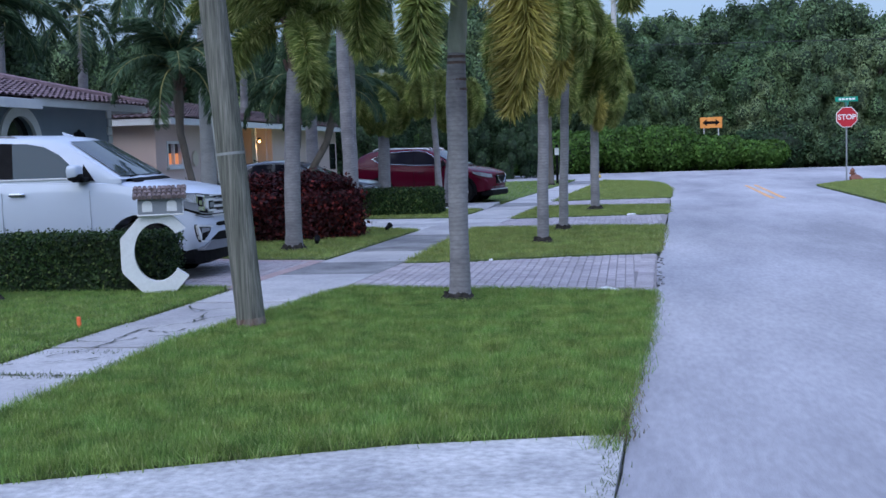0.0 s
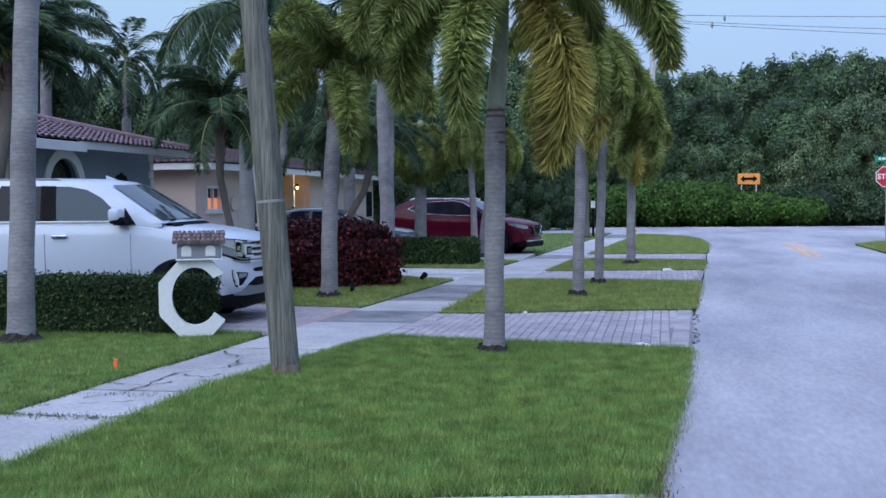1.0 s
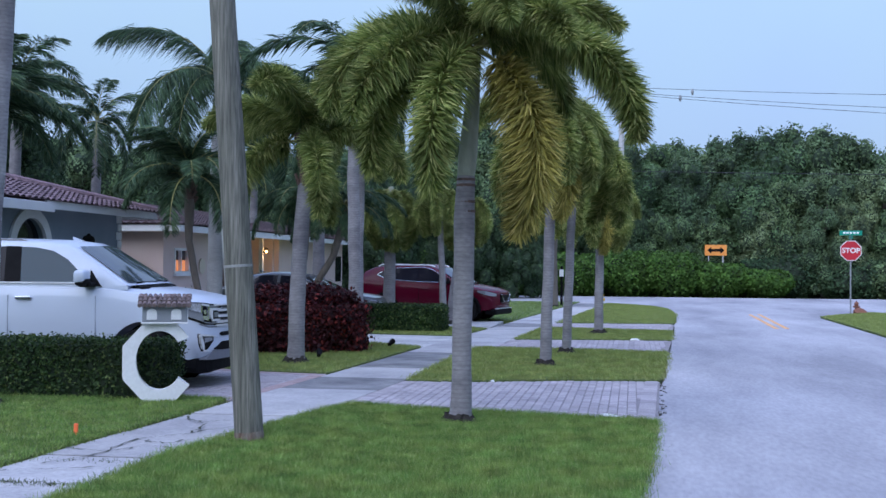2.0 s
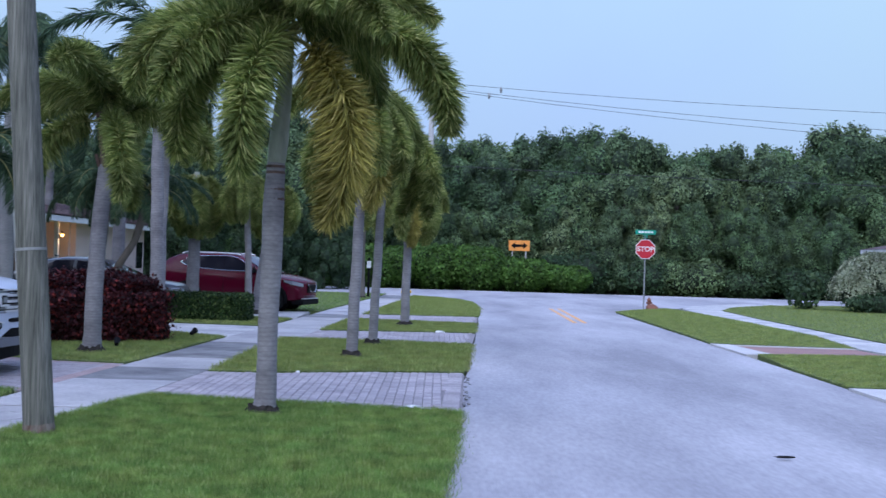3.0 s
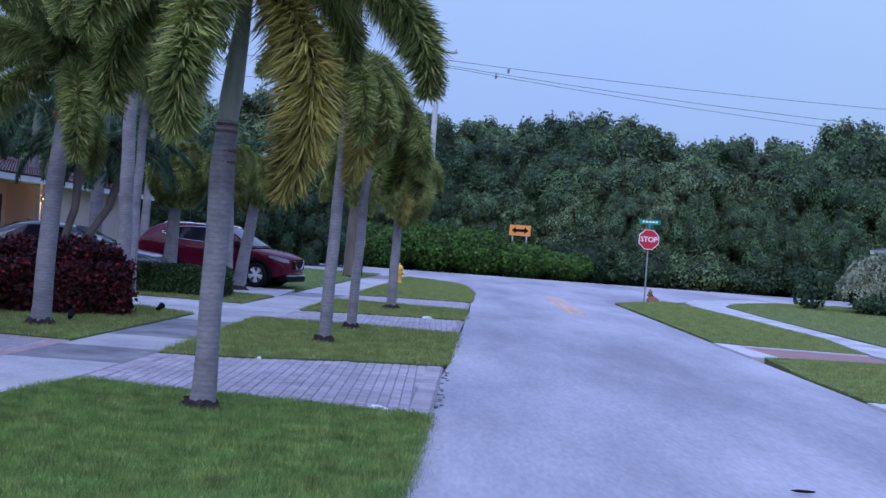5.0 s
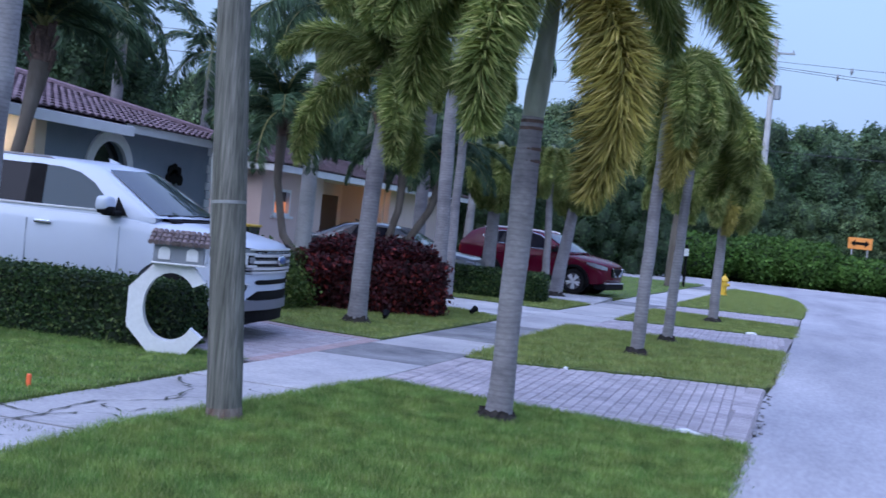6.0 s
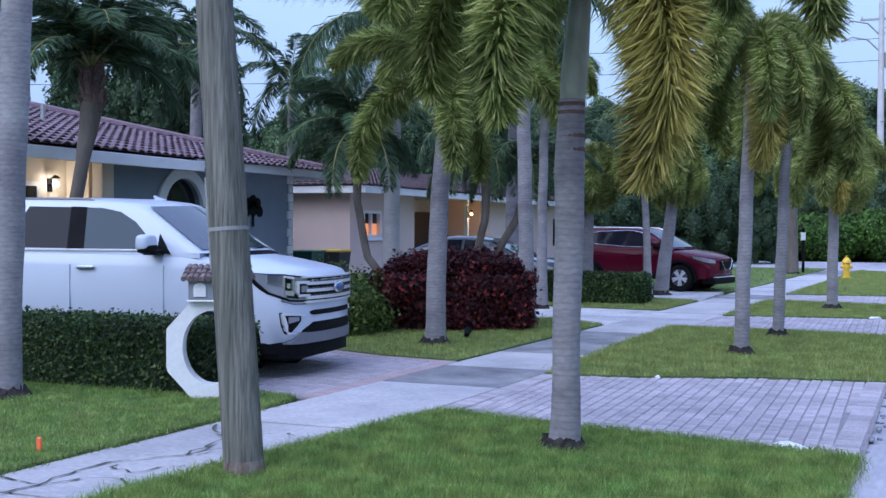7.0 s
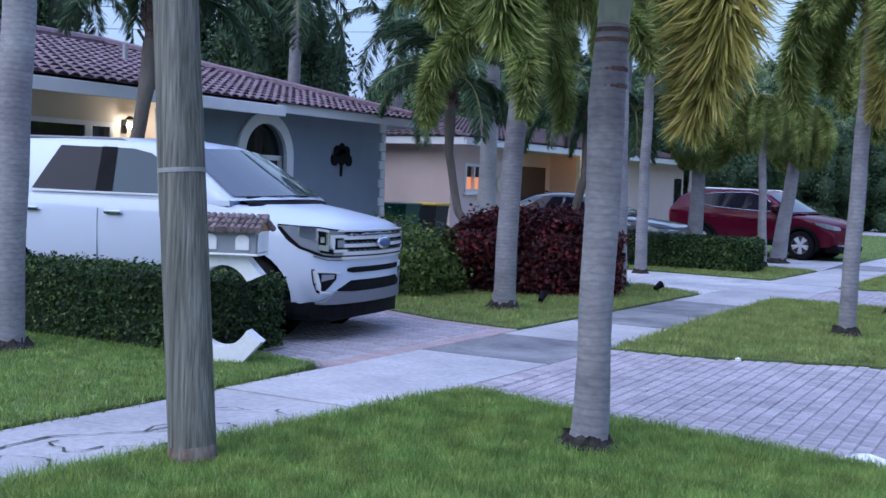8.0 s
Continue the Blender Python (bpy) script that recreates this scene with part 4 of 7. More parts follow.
date_palm([(-11.5, 15.6, -0.05), (-11.45, 15.6, 1.2), (-11.2, 15.7, 2.6), (-11.1, 15.8, 3.5)], [0.11, 0.10, 0.10, 0.17], "pygmy date palm in front of the tiled roof", 34, 1.2, low=8)


# ---- hedges and shrubs ----
def hedge(name, cx, cy, lx, ly, h, material, count, size, label, core=M_CORE, ang=0.0, loose=0.0, seed=1, group=""):
    """A clipped or loose hedge: a core coloured dark as inner shade under a coat of leaves, with an uneven top."""
    rng = np.random.default_rng(seed)
    t = thing(name, pose(cx, cy, 0, 0, 0, ang), label, "hedge", group)
    bm = bmesh.new()
    nx, ny, nz = max(4, int(lx / 0.25)), max(3, int(ly / 0.25)), max(3, int(h / 0.2))
    bmesh.ops.create_cube(bm, size=1.0)
    bmesh.ops.subdivide_edges(bm, edges=bm.edges, cuts=7, use_grid_fill=True)
    for v in bm.verts:
        p = Vector((v.co.x * lx, v.co.y * ly, (v.co.z + 0.5) * h))
        k = 0.05 + 0.12 * loose
        p += Vector((noise.noise(p * 2 + Vector((seed, 0, 0))), noise.noise(p * 2 + Vector((0, seed, 9))), 0.6 * noise.noise(p * 2 + Vector((5, 0, seed))))) * k
        v.co = Vector((p.x * (0.94 - 0.2 * loose), p.y * (0.92 - 0.2 * loose), 0.02 + p.z * (0.94 - 0.12 * loose)))
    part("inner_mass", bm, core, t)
    area = [lx * ly, 2 * lx * h, 2 * ly * h]
    pick = rng.choice(3, count, p=np.array(area) / sum(area))
    u, v, s = rng.uniform(-0.5, 0.5, count), rng.uniform(-0.5, 0.5, count), rng.choice([-1, 1], count)
    x = np.where(pick == 2, s * lx / 2, u * lx)
    y = np.where(pick == 1, s * ly / 2, np.where(pick == 2, u * ly, v * ly))
    z = np.where(pick == 0, h, (v + 0.5) * h)
    nrm = np.stack([np.where(pick == 2, s, 0), np.where(pick == 1, s, 0), np.where(pick == 0, 1, 0.25)], 1).astype(float)
    c = np.stack([x, y, z], 1)
    if loose:
        rx, ry = np.abs(x) / (lx / 2), np.abs(y) / (ly / 2)
        c[:, 2] *= 1 - 0.22 * loose * np.maximum(rx, ry) ** 3
        wob = np.sin(c[:, :1] * 4.1 + seed) * np.cos(c[:, 1:2] * 3.7) * np.sin(c[:, 2:] * 5 + 1)
        c += nrm * wob * 0.16 * loose
    c += nrm * rng.normal(0, 0.025 + 0.07 * loose, (count, 1)) + rng.normal(0, 0.015, (count, 3))
    c[:, 2] = np.maximum(c[:, 2], 0.04)
    put("foliage", quad_mesh("leaves", leaf_quads(rng, c, nrm, size, 0.7), material), t)
    return t


hedge("hedge", -10.04, 11.62, 8.32, 0.85, 0.66, M_LEAF_H, 48000, 0.028, "dark green clipped box hedge beside a white car", seed=3)
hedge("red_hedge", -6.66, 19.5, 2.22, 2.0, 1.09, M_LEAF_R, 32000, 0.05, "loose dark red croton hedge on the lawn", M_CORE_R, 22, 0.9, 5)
hedge("hedge", -6.55, 26.5, 3.2, 1.1, 0.62, M_LEAF_H, 20000, 0.04, "dark green clipped hedge between two driveways", ang=2, seed=7)
hedge("hedge", -10.2, 20.9, 4.5, 0.8, 0.72, M_LEAF_H, 9000, 0.045, "dark green clipped hedge by the house", ang=0, seed=9)
hedge("shrub", -8.1, 17.5, 1.7, 1.5, 0.85, M_LEAF_O, 9000, 0.042, "loose light green shrub beside the driveway", ang=10, loose=1.0, seed=11)


def bush(name, x, y, blobs, count, size, material, label, seed, core=M_CORE, category="shrub", shrink=0.8):
    rng = np.random.default_rng(seed)
    t = thing(name, pose(x, y, 0), label, category)
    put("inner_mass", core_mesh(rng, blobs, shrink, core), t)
    put("foliage", quad_mesh("leaves", blob_leaves(rng, blobs, count, size, 0.6), material), t)
    return t


def weeping_shrub(x, y, width, height, strands, label, seed):
    """A fountain of thin hanging twigs over a core coloured dark as inner shade."""
    rng = np.random.default_rng(seed)
    t = thing("weeping_shrub", pose(x, y, 0), label, "shrub")
    blobs = [((0, 0, height * 0.42), (width * 0.40, width * 0.36, height * 0.44)), ((width * 0.14, 0.1, height * 0.6), (width * 0.28, width * 0.26, height * 0.28)), ((-width * 0.22, 0, height * 0.34), (width * 0.24, width * 0.26, height * 0.33))]
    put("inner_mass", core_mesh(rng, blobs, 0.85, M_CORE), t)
    cs, ns = [], []
    for k in range(strands):
        (c, r) = blobs[k % 3]
        a, e = rng.uniform(0, 2 * np.pi), rng.uniform(0.1, 1.45)
        out = np.array([math.cos(a) * math.cos(e), math.sin(a) * math.cos(e), math.sin(e)])
        p = np.array(c) + out * np.array(r) * rng.uniform(0.9, 1.18)
        n = int(rng.integers(12, 26))
        f = np.linspace(0, 1, n)[:, None]
        drop = rng.uniform(0.35, 0.95)
        pts = p + np.array([out[0], out[1], 0]) * 0.30 * f + np.array([0, 0, 1.0]) * (0.16 * np.sin(f * np.pi * 0.7) - drop * f ** 1.6)
        cs.append(pts + rng.normal(0, 0.018, (n, 3)))
        ns.append(np.tile(out, (n, 1)))
    c = np.concatenate(cs)
    c[:, 2] = np.maximum(c[:, 2], 0.05)
    put("foliage", quad_mesh("leaves", leaf_quads(rng, c, np.concatenate(ns), 0.055, 0.6, 2.4), M_LEAF_PALE), t)
    return t


weeping_shrub(18.35, 46.2, 3.6, 2.75, 1500, "large pale grey-green weeping shrub by the brick house", 21)
bush("shrub", 18.3, 44.9, [((0, 0, 0.35), (1.7, 0.5, 0.45)), ((0.9, 0, 0.5), (0.7, 0.5, 0.55))], 2600, 0.09, M_LEAF_D, "low dark green planting under the pale shrub", 23)
bush("shrub", 15.6, 47.0, [((0, 0, 0.6), (0.7, 0.6, 0.6)), ((0.3, 0, 1.2), (0.4, 0.4, 0.5))], 420, 0.16, M_LEAF_D, "sparse dark green shrub on the lawn", 22, shrink=0.25)
for k, (x, w, h) in enumerate(((-7.5, 3.2, 2.6), (-3.6, 3.0, 2.5), (-0.4, 2.6, 2.7), (2.2, 2.4, 2.6), (4.8, 2.7, 1.95), (-12, 3.4, 2.5), (-17, 3.6, 2.6), (7.4, 2.2, 1.6))):
    bush("seagrape_bush", x, 65.9 + 0.25 * (k % 3), [((0, 0, h * 0.45), (w * 0.62, 1.5, h * 0.5)), ((-w * 0.3, -0.3, h * 0.6), (w * 0.4, 1.2, h * 0.4)), ((w * 0.3, -0.2, h * 0.55), (w * 0.4, 1.2, h * 0.42))],
         8500, 0.12, M_LEAF_L, "bright green rounded bush at the wood's edge", 40 + k)


# ---- the wood across the street ----
def tree_parts(seed, height, width, material, count, size):
    """Trunk with limbs and a crown of leaf clumps, as meshes."""
    rng = np.random.default_rng(seed)
    blobs = []
    for k in range(84):
        f = rng.uniform(0.05, 0.95)
        r = width * (0.5 - 0.3 * abs(f - 0.42)) * rng.uniform(0.17, 0.36)
        reach = width * 0.5 * (1.0 - 0.75 * max(0.0, f - 0.35)) * (0.75 + 0.25 * min(1.0, f * 4))
        a, d = rng.uniform(0, 2 * np.pi), reach * rng.uniform(0.35, 1.0) ** 0.7
        blobs.append(((d * math.cos(a), d * math.sin(a), height * f), (r * rng.uniform(0.8, 1.15), r, r * rng.uniform(1.0, 1.75))))
    bm = bmesh.new()
    tube(bm, [(0, 0, -0.2), (0.1, 0, height * 0.3), (0, 0.1, height * 0.8)], [0.24, 0.17, 0.05], 8)
    for c, r in blobs[:8]:
        z0 = max(0.4, c[2] - 1.8)
        tube(bm, [(0.05, 0, z0), (c[0] * 0.6, c[1] * 0.6, (z0 + c[2]) / 2 + 0.3), c], [0.09, 0.06, 0.02], 6)
    trunk = bm_mesh("trunk", bm, M_BARK)
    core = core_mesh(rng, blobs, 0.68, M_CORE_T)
    return trunk, core, quad_mesh("leaves", blob_leaves(rng, blobs, count, size, 0.5, 0.35), material)


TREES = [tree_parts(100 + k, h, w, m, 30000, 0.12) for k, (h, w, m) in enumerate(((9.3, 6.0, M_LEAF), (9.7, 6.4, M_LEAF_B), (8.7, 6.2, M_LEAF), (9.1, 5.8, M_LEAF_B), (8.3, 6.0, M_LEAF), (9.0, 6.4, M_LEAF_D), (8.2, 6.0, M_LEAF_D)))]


def tree(x, y, kind, label, s=1.0, turn=0.0, group="wood across the street"):
    t = thing("tree", pose(x, y, 0, 0, 0, turn), label, "tree", group)
    t.scale = (s, s, s)
    trunk, core, leaves = TREES[kind]
    put("trunk", trunk, t)
    put("crown", leaves, t)
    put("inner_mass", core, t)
    return t


rng = np.random.default_rng(5)
for row, (y, x0, x1, step, s0) in enumerate(((68.8, -26, 44, 2.6, 0.58), (71.0, -30, 48, 2.9, 0.84), (74.5, -40, 56, 3.0, 1.07), (79, -46, 64, 3.8, 1.2))):
    x = x0
    while x < x1:
        k = int(rng.integers(0, 5))
        tree(x + rng.uniform(-0.8, 0.8), y + rng.uniform(-0.8, 0.8), k, ("dense dark green tree of the wood", "olive green broadleaf tree of the wood")[k in (1, 3)], s0 * rng.uniform(0.92, 1.06), rng.uniform(0, 360))
        x += step * rng.uniform(0.8, 1.15)
# low growth under the wood's edge
for k in range(21):
    x = -24 + 3.3 * k + float(rng.uniform(-0.6, 0.6))
    h = float(rng.uniform(1.3, 2.6))
    bush("undergrowth", x, 67.4 + float(rng.uniform(-0.4, 0.5)), [((0, 0, h * 0.42), (2.1, 1.3, h * 0.5)), ((1.0, 0.3, h * 0.7), (1.2, 1.0, h * 0.4)), ((-1.1, 0.2, h * 0.55), (1.1, 1.0, h * 0.45))],
         4200, 0.12, M_LEAF_D if k % 4 else M_LEAF, "dark green undergrowth at the foot of the wood", 200 + k)
# trees behind the houses
for x, y, k, s in ((-20, 30, 0, 0.8), (-24, 24, 1, 0.8), (-28, 17, 2, 0.85), (-17, 55, 1, 0.75), (-9.5, 58, 2, 0.6), (-13, 56.5, 4, 0.7), (-6.5, 59.5, 4, 0.55), (-34, 8, 0, 0.9), (-27, 36, 2, 1.0), (-18, 62, 0, 0.8), (-25, 58, 1, 0.9)):
    tree(x, y, 5 + k % 2, "dense dark green tree behind the houses", s, x * 31, "trees behind the houses")
# unseen trees, added round the camera to darken car reflections and low sky light
for x, y, k, s in ((-14, -14, 0, 0.9), (-5, -22, 1, 0.95), (4, -26, 2, 1.0), (13, -20, 3, 0.9), (17, -8, 0, 0.9), (19, 3, 1, 0.85), (-22, -5, 3, 0.9), (21, 13, 2, 0.8), (25, 24, 0, 0.8)):
    tree(x, y, k, "unseen green tree added to darken reflections", s, x * 17, "street trees")
for x, y, h in ((-17.5, 27.5, 5.6), (-20.5, 30.5, 6.4), (-24.0, 26.0, 5.8), (-18.6, 34.5, 5.6), (-15.9, 43.0, 4.8), (-12.5, 47.0, 4.6), (-22, 20.5, 5.6), (-26, 21, 6.6)):
    palm("feather_palm", [(x, y, -0.05), (x + 0.1, y, h * 0.5), (x + 0.15, y, h)], [0.22, 0.17, 0.15], "tall dark feathery palm behind the houses",
         ring_of(FEATHER, 11, 0.95, -40, 50, x * 13), shaft=(0, 0, 1.0), root=False, group="palms behind the houses", rings=0.3)
palm("foxtail_palm", [(-3.6, 45.5, -0.05), (-3.6, 45.5, 2.0), (-3.55, 45.5, 3.6)], [0.3, 0.24, 0.2], "dark trunked palm on the corner lawn", ring_of(FOX, 7, 1.0, -20, 40, 0), trunk_mat=M_BARK, shaft=(0, 0, 0.8))


# ---- the utility pole ----
pole = thing("utility_pole", pose(-3.71, 8.40, 0), "weathered grey-green timber utility pole on the verge", "utility pole")
part("shaft", tube(bmesh.new(), [(-0.075 * z, 0.0, z) for z in (-0.3, 0.0, 0.9, 1.6, 3, 5, 7, 9.2)], [0.134, 0.132, 0.13, 0.128, 0.122, 0.116, 0.11, 0.10], 24), M_POLE, pole, smooth=True)
part("scuffed_foot", tube(bmesh.new(), [(0, 0, -0.02), (-0.004, 0, 0.05), (-0.008, 0, 0.10)], [0.1385, 0.136, 0.1325], 24, False), M_POLE_RUST, pole, "scuffed reddish foot of the pole", True)
part("wire_band", tube(bmesh.new(), [(-0.120, 0, 1.60), (-0.1219, 0, 1.625)], [0.1315, 0.1315], 24, False), M_TAPE, pole, "pale metal band")
bm = bmesh.new()
tube(bm, [(-0.075 * z - 0.128 * math.cos(0.45), -0.128 * math.sin(0.45), z) for z in (1.35, 1.6, 1.95)], 0.012, 6)
part("ground_wire", bm, M_TAPE, pole, "pale stapled ground wire")
bm = bmesh.new()
box(bm, -1.2, 1.2, -0.06, 0.06, 8.6, 8.72, 0.01, pose(-0.65, 0, 0))
part("cross_arm", bm, M_POLE, pole)


def wire(a, b, sag, name="overhead_wire", r=0.014):
    a, b = Vector(a), Vector(b)
    pts = [a.lerp(b, k / 16) - Vector((0, 0, sag * 4 * (k / 16) * (1 - k / 16))) for k in range(17)]
    ob = put(name, bm_mesh(name, tube(bmesh.new(), pts, r, 5), M_WIRE))
    return tagged(ob, "thin dark overhead cable", "cable", "overhead cables")


far_pole = thing("utility_pole", pose(-0.95, 68.3, 0), "pale concrete utility pole across the street", "utility pole")
part("shaft", tube(bmesh.new(), [(0, 0, -0.3), (0, 0, 7), (0, 0, 14.2)], [0.22, 0.18, 0.14], 14), M_KERB, far_pole, smooth=True)
bm = bmesh.new()
box(bm, -1.1, 1.1, -0.05, 0.05, 13.2, 13.32, 0.01)
part("cross_arm", bm, M_STEEL, far_pole)
for z in (11.4, 12.3):
    part("curved_arm", tube(bmesh.new(), [(0, 0, z), (-0.7, 0, z + 0.75), (-1.5, 0, z + 0.95), (-2.1, 0, z + 0.7)], 0.045, 8), M_STEEL, far_pole)
part("transformer", tube(bmesh.new(), [(0.35, 0, 10.6), (0.35, 0, 11.4)], [0.2, 0.2], 14), M_STEEL, far_pole)
for x, z in ((-1.0, 13.32), (0.0, 14.2), (1.0, 13.32)):
    part("insulator", tube(bmesh.new(), [(x, 0, z), (x, 0, z + 0.14)], [0.05, 0.03], 8), M_STEEL, far_pole)
for z0, end, sag, clamp in ((12.8, (60, 67.0, 12.0), 0.8, 0.070), (12.5, (60, 66.5, 10.4), 1.0, 0.058), (12.4, (60, 66.0, 9.3), 1.0, 0.0)):
    line = wire((-0.95, 68.3, z0), end, sag)
    if clamp:
        at = Vector((-0.95, 68.3, z0)).lerp(Vector(end), clamp) - Vector((0, 0, sag * 4 * clamp * (1 - clamp)))
        part("insulator", tube(bmesh.new(), [at + Vector((0, 0, 0.06)), at - Vector((0, 0, 0.12)), at - Vector((0, 0, 0.32))], [0.05, 0.09, 0.05], 8), M_STEEL, line, "grey clamp hanging on the cable")
wire((-0.95, 68.1, 7.6), (60, 64.5, 6.9), 0.3, r=0.018)
wire((-40, 40, 9.5), (-4.4, 8.4, 8.74), 0.6)
wire((-60, 30, 9.4), (-0.95, 68.3, 12.2), 1.0)
wire((-60, 28, 8.2), (-0.95, 68.3, 11.0), 1.0)


# ---- signs ----
def text_bars(parent, s, size, m, material, name="lettering"):
    cu = bpy.data.curves.new(name, "FONT")
    cu.body, cu.size, cu.align_x, cu.align_y, cu.extrude, cu.offset = s, size, "CENTER", "CENTER", 0.002, 0.006
    tmp = bpy.data.objects.new("tmp", cu)
    scene.collection.objects.link(tmp)
    me = bpy.data.meshes.new_from_object(tmp.evaluated_get(bpy.context.evaluated_depsgraph_get()))
    bpy.data.objects.remove(tmp)
    me.materials.clear()
    me.materials.append(material)
    return put(name, me, parent, m)


stop = thing("stop_sign", pose(7.74, 42.04, 0), "red octagonal stop sign with green street name plates above", "road sign")
part("post", tube(bmesh.new(), [(0, 0.03, -0.2), (0, 0.03, 2.95)], 0.03, 8), M_STEEL, stop)
oct8 = [(math.cos(radians(22.5 + 45 * k)), math.sin(radians(22.5 + 45 * k))) for k in range(8)]
bm = bmesh.new()
extrude_side(bm, [(0.405 * a, 2.33 + 0.405 * b) for a, b in oct8], -0.03, -0.016)
part("border", bm, M_SIGNWHITE, stop, "white sign border")
bm = bmesh.new()
extrude_side(bm, [(0.375 * a, 2.33 + 0.375 * b) for a, b in oct8], -0.036, -0.03)
part("face", bm, M_STOPRED, stop, "red sign face")
text_bars(stop, "STOP", 0.265, pose(0, -0.04, 2.33, 90), M_SIGNWHITE)
part("name_plate", boxes((-0.40, 0.40, -0.008, 0.0, 2.90, 3.08), bevel=0.003), M_SIGNGREEN, stop, "green street name plate")
bm = bmesh.new()
for k in range(5):
    box(bm, -0.28 + 0.12 * k, -0.19 + 0.12 * k, -0.012, -0.008, 2.96, 3.03)
part("name_bars", bm, M_SIGNWHITE, stop, "pale bars of writing")
part("cross_plate", boxes((-0.008, 0.008, -0.36, 0.36, 2.76, 2.90)), M_SIGNGREEN, stop, "green street name plate")

arrow = thing("arrow_sign", pose(4.66, 67.2, 0), "orange rectangular sign with a black double arrow on two posts", "road sign")
part("board", boxes((-0.64, 0.64, -0.02, 0.0, 2.42, 3.06), bevel=0.005), M_SIGNORANGE, arrow)
bm = bmesh.new()
extrude_side(bm, [(-0.5, 2.74), (-0.26, 2.54), (-0.26, 2.66), (0.26, 2.66), (0.26, 2.54), (0.5, 2.74), (0.26, 2.94), (0.26, 2.82), (-0.26, 2.82), (-0.26, 2.94)], -0.028, -0.02)
part("double_arrow", bm, M_BLACK, arrow, "black double-headed arrow")
for x in (-0.42, 0.42):
    part("post", boxes((x - 0.03, x + 0.03, 0.0, 0.05, -0.2, 2.9)), M_KERB, arrow)


def hydrant(x, y, material, label, s=1.0):
    t = thing("fire_hydrant", pose(x, y, 0), label, "fire hydrant")
    t.scale = (s, s, s)
    part("barrel", tube(bmesh.new(), [(0, 0, -0.05), (0, 0, 0.05), (0, 0, 0.06), (0, 0, 0.5), (0, 0, 0.52), (0, 0, 0.58), (0, 0, 0.66), (0, 0, 0.72)], [0.17, 0.17, 0.11, 0.11, 0.15, 0.15, 0.10, 0.03], 14), material, t, smooth=True)
    for m in (pose(0, 0, 0), pose(0, 0, 0, 0, 0, 90)):
        a, b = m @ Vector((-0.2, 0, 0.4)), m @ Vector((0.2, 0, 0.4))
        part("nozzle", tube(bmesh.new(), [a, b], 0.06, 10), material, t)
    part("top_nut", tube(bmesh.new(), [(0, 0, 0.7), (0, 0, 0.78)], 0.03, 5), material, t)


hydrant(-1.5, 42.4, M_HYD_Y, "yellow fire hydrant on the corner lawn")
hydrant(8.05, 42.6, M_HYD_R, "rusty red-brown fire hydrant beside the stop sign", 0.6)

# notice post and bench on the far corner
post = thing("sign_post", pose(-3.25, 46.8, 0), "dark post with a small white notice", "post")
part("shaft", boxes((-0.05, 0.05, -0.05, 0.05, -0.1, 1.7), bevel=0.01), M_BLACK, post)
part("notice", boxes((-0.09, 0.09, -0.07, -0.052, 1.25, 1.55)), M_SIGNWHITE, post, "small white notice")


# ---- cars ----
def bowed(x, y, c):
    """How far the nose of a car falls back towards its corners."""
    return x - c * abs(y) ** 2.4 * max(0.0, min(1.0, (x + 1.5) / 1.2))


def loft(stations, ring, bow=0.0):
    """A closed skin through cross-sections; each station gives ring(station) as half points from the bottom to the top."""
    vs, fs = [], []
    rows = []
    for st in stations:
        half = ring(*st)
        full = [(bowed(st[0], y, bow), -y, z) for y, z in half] + [(bowed(st[0], y, bow), y, z) for y, z in half[::-1]]
        rows.append(len(vs))
        vs += full
    h = len(ring(*stations[0]))
    n = h * 2
    for a, b in zip(rows, rows[1:]):
        for k in range(n):
            fs.append((a + k, a + (k + 1) % n, b + (k + 1) % n, b + k))
    if bow:
        # the front face in strips, curved across the car
        cross = []
        half = ring(*stations[0])
        for i, (y, z) in enumerate(half):
            left, right = rows[0] + i, rows[0] + n - 1 - i
            line = [left]
            if 0 < i < 7:
                for k in range(1, 14):
                    q = -y + 2 * y * k / 14
                    line.append(len(vs))
                    vs.append((bowed(stations[0][0], q, bow), q, z))
            cross.append(line + [right])
        fs.append(tuple([cross[0][0], cross[0][1]] + cross[1][::-1]))
        for i in range(1, 6):
            for k in range(14):
                fs.append((cross[i][k], cross[i][k + 1], cross[i + 1][k + 1], cross[i + 1][k]))
        fs.append(tuple(cross[6] + [rows[0] + k for k in range(n - 8, 6, -1)]))
    else:
        fs.append(tuple(rows[0] + k for k in range(n))[::-1])
    fs.append(tuple(rows[-1] + k for k in range(n)))
    bm = bmesh.new()
    vv = [bm.verts.new(v) for v in vs]
    for f in fs:
        try:
            bm.faces.new([vv[i] for i in f])
        except ValueError:
            pass
    bmesh.ops.recalc_face_normals(bm, faces=bm.faces)
    return bm


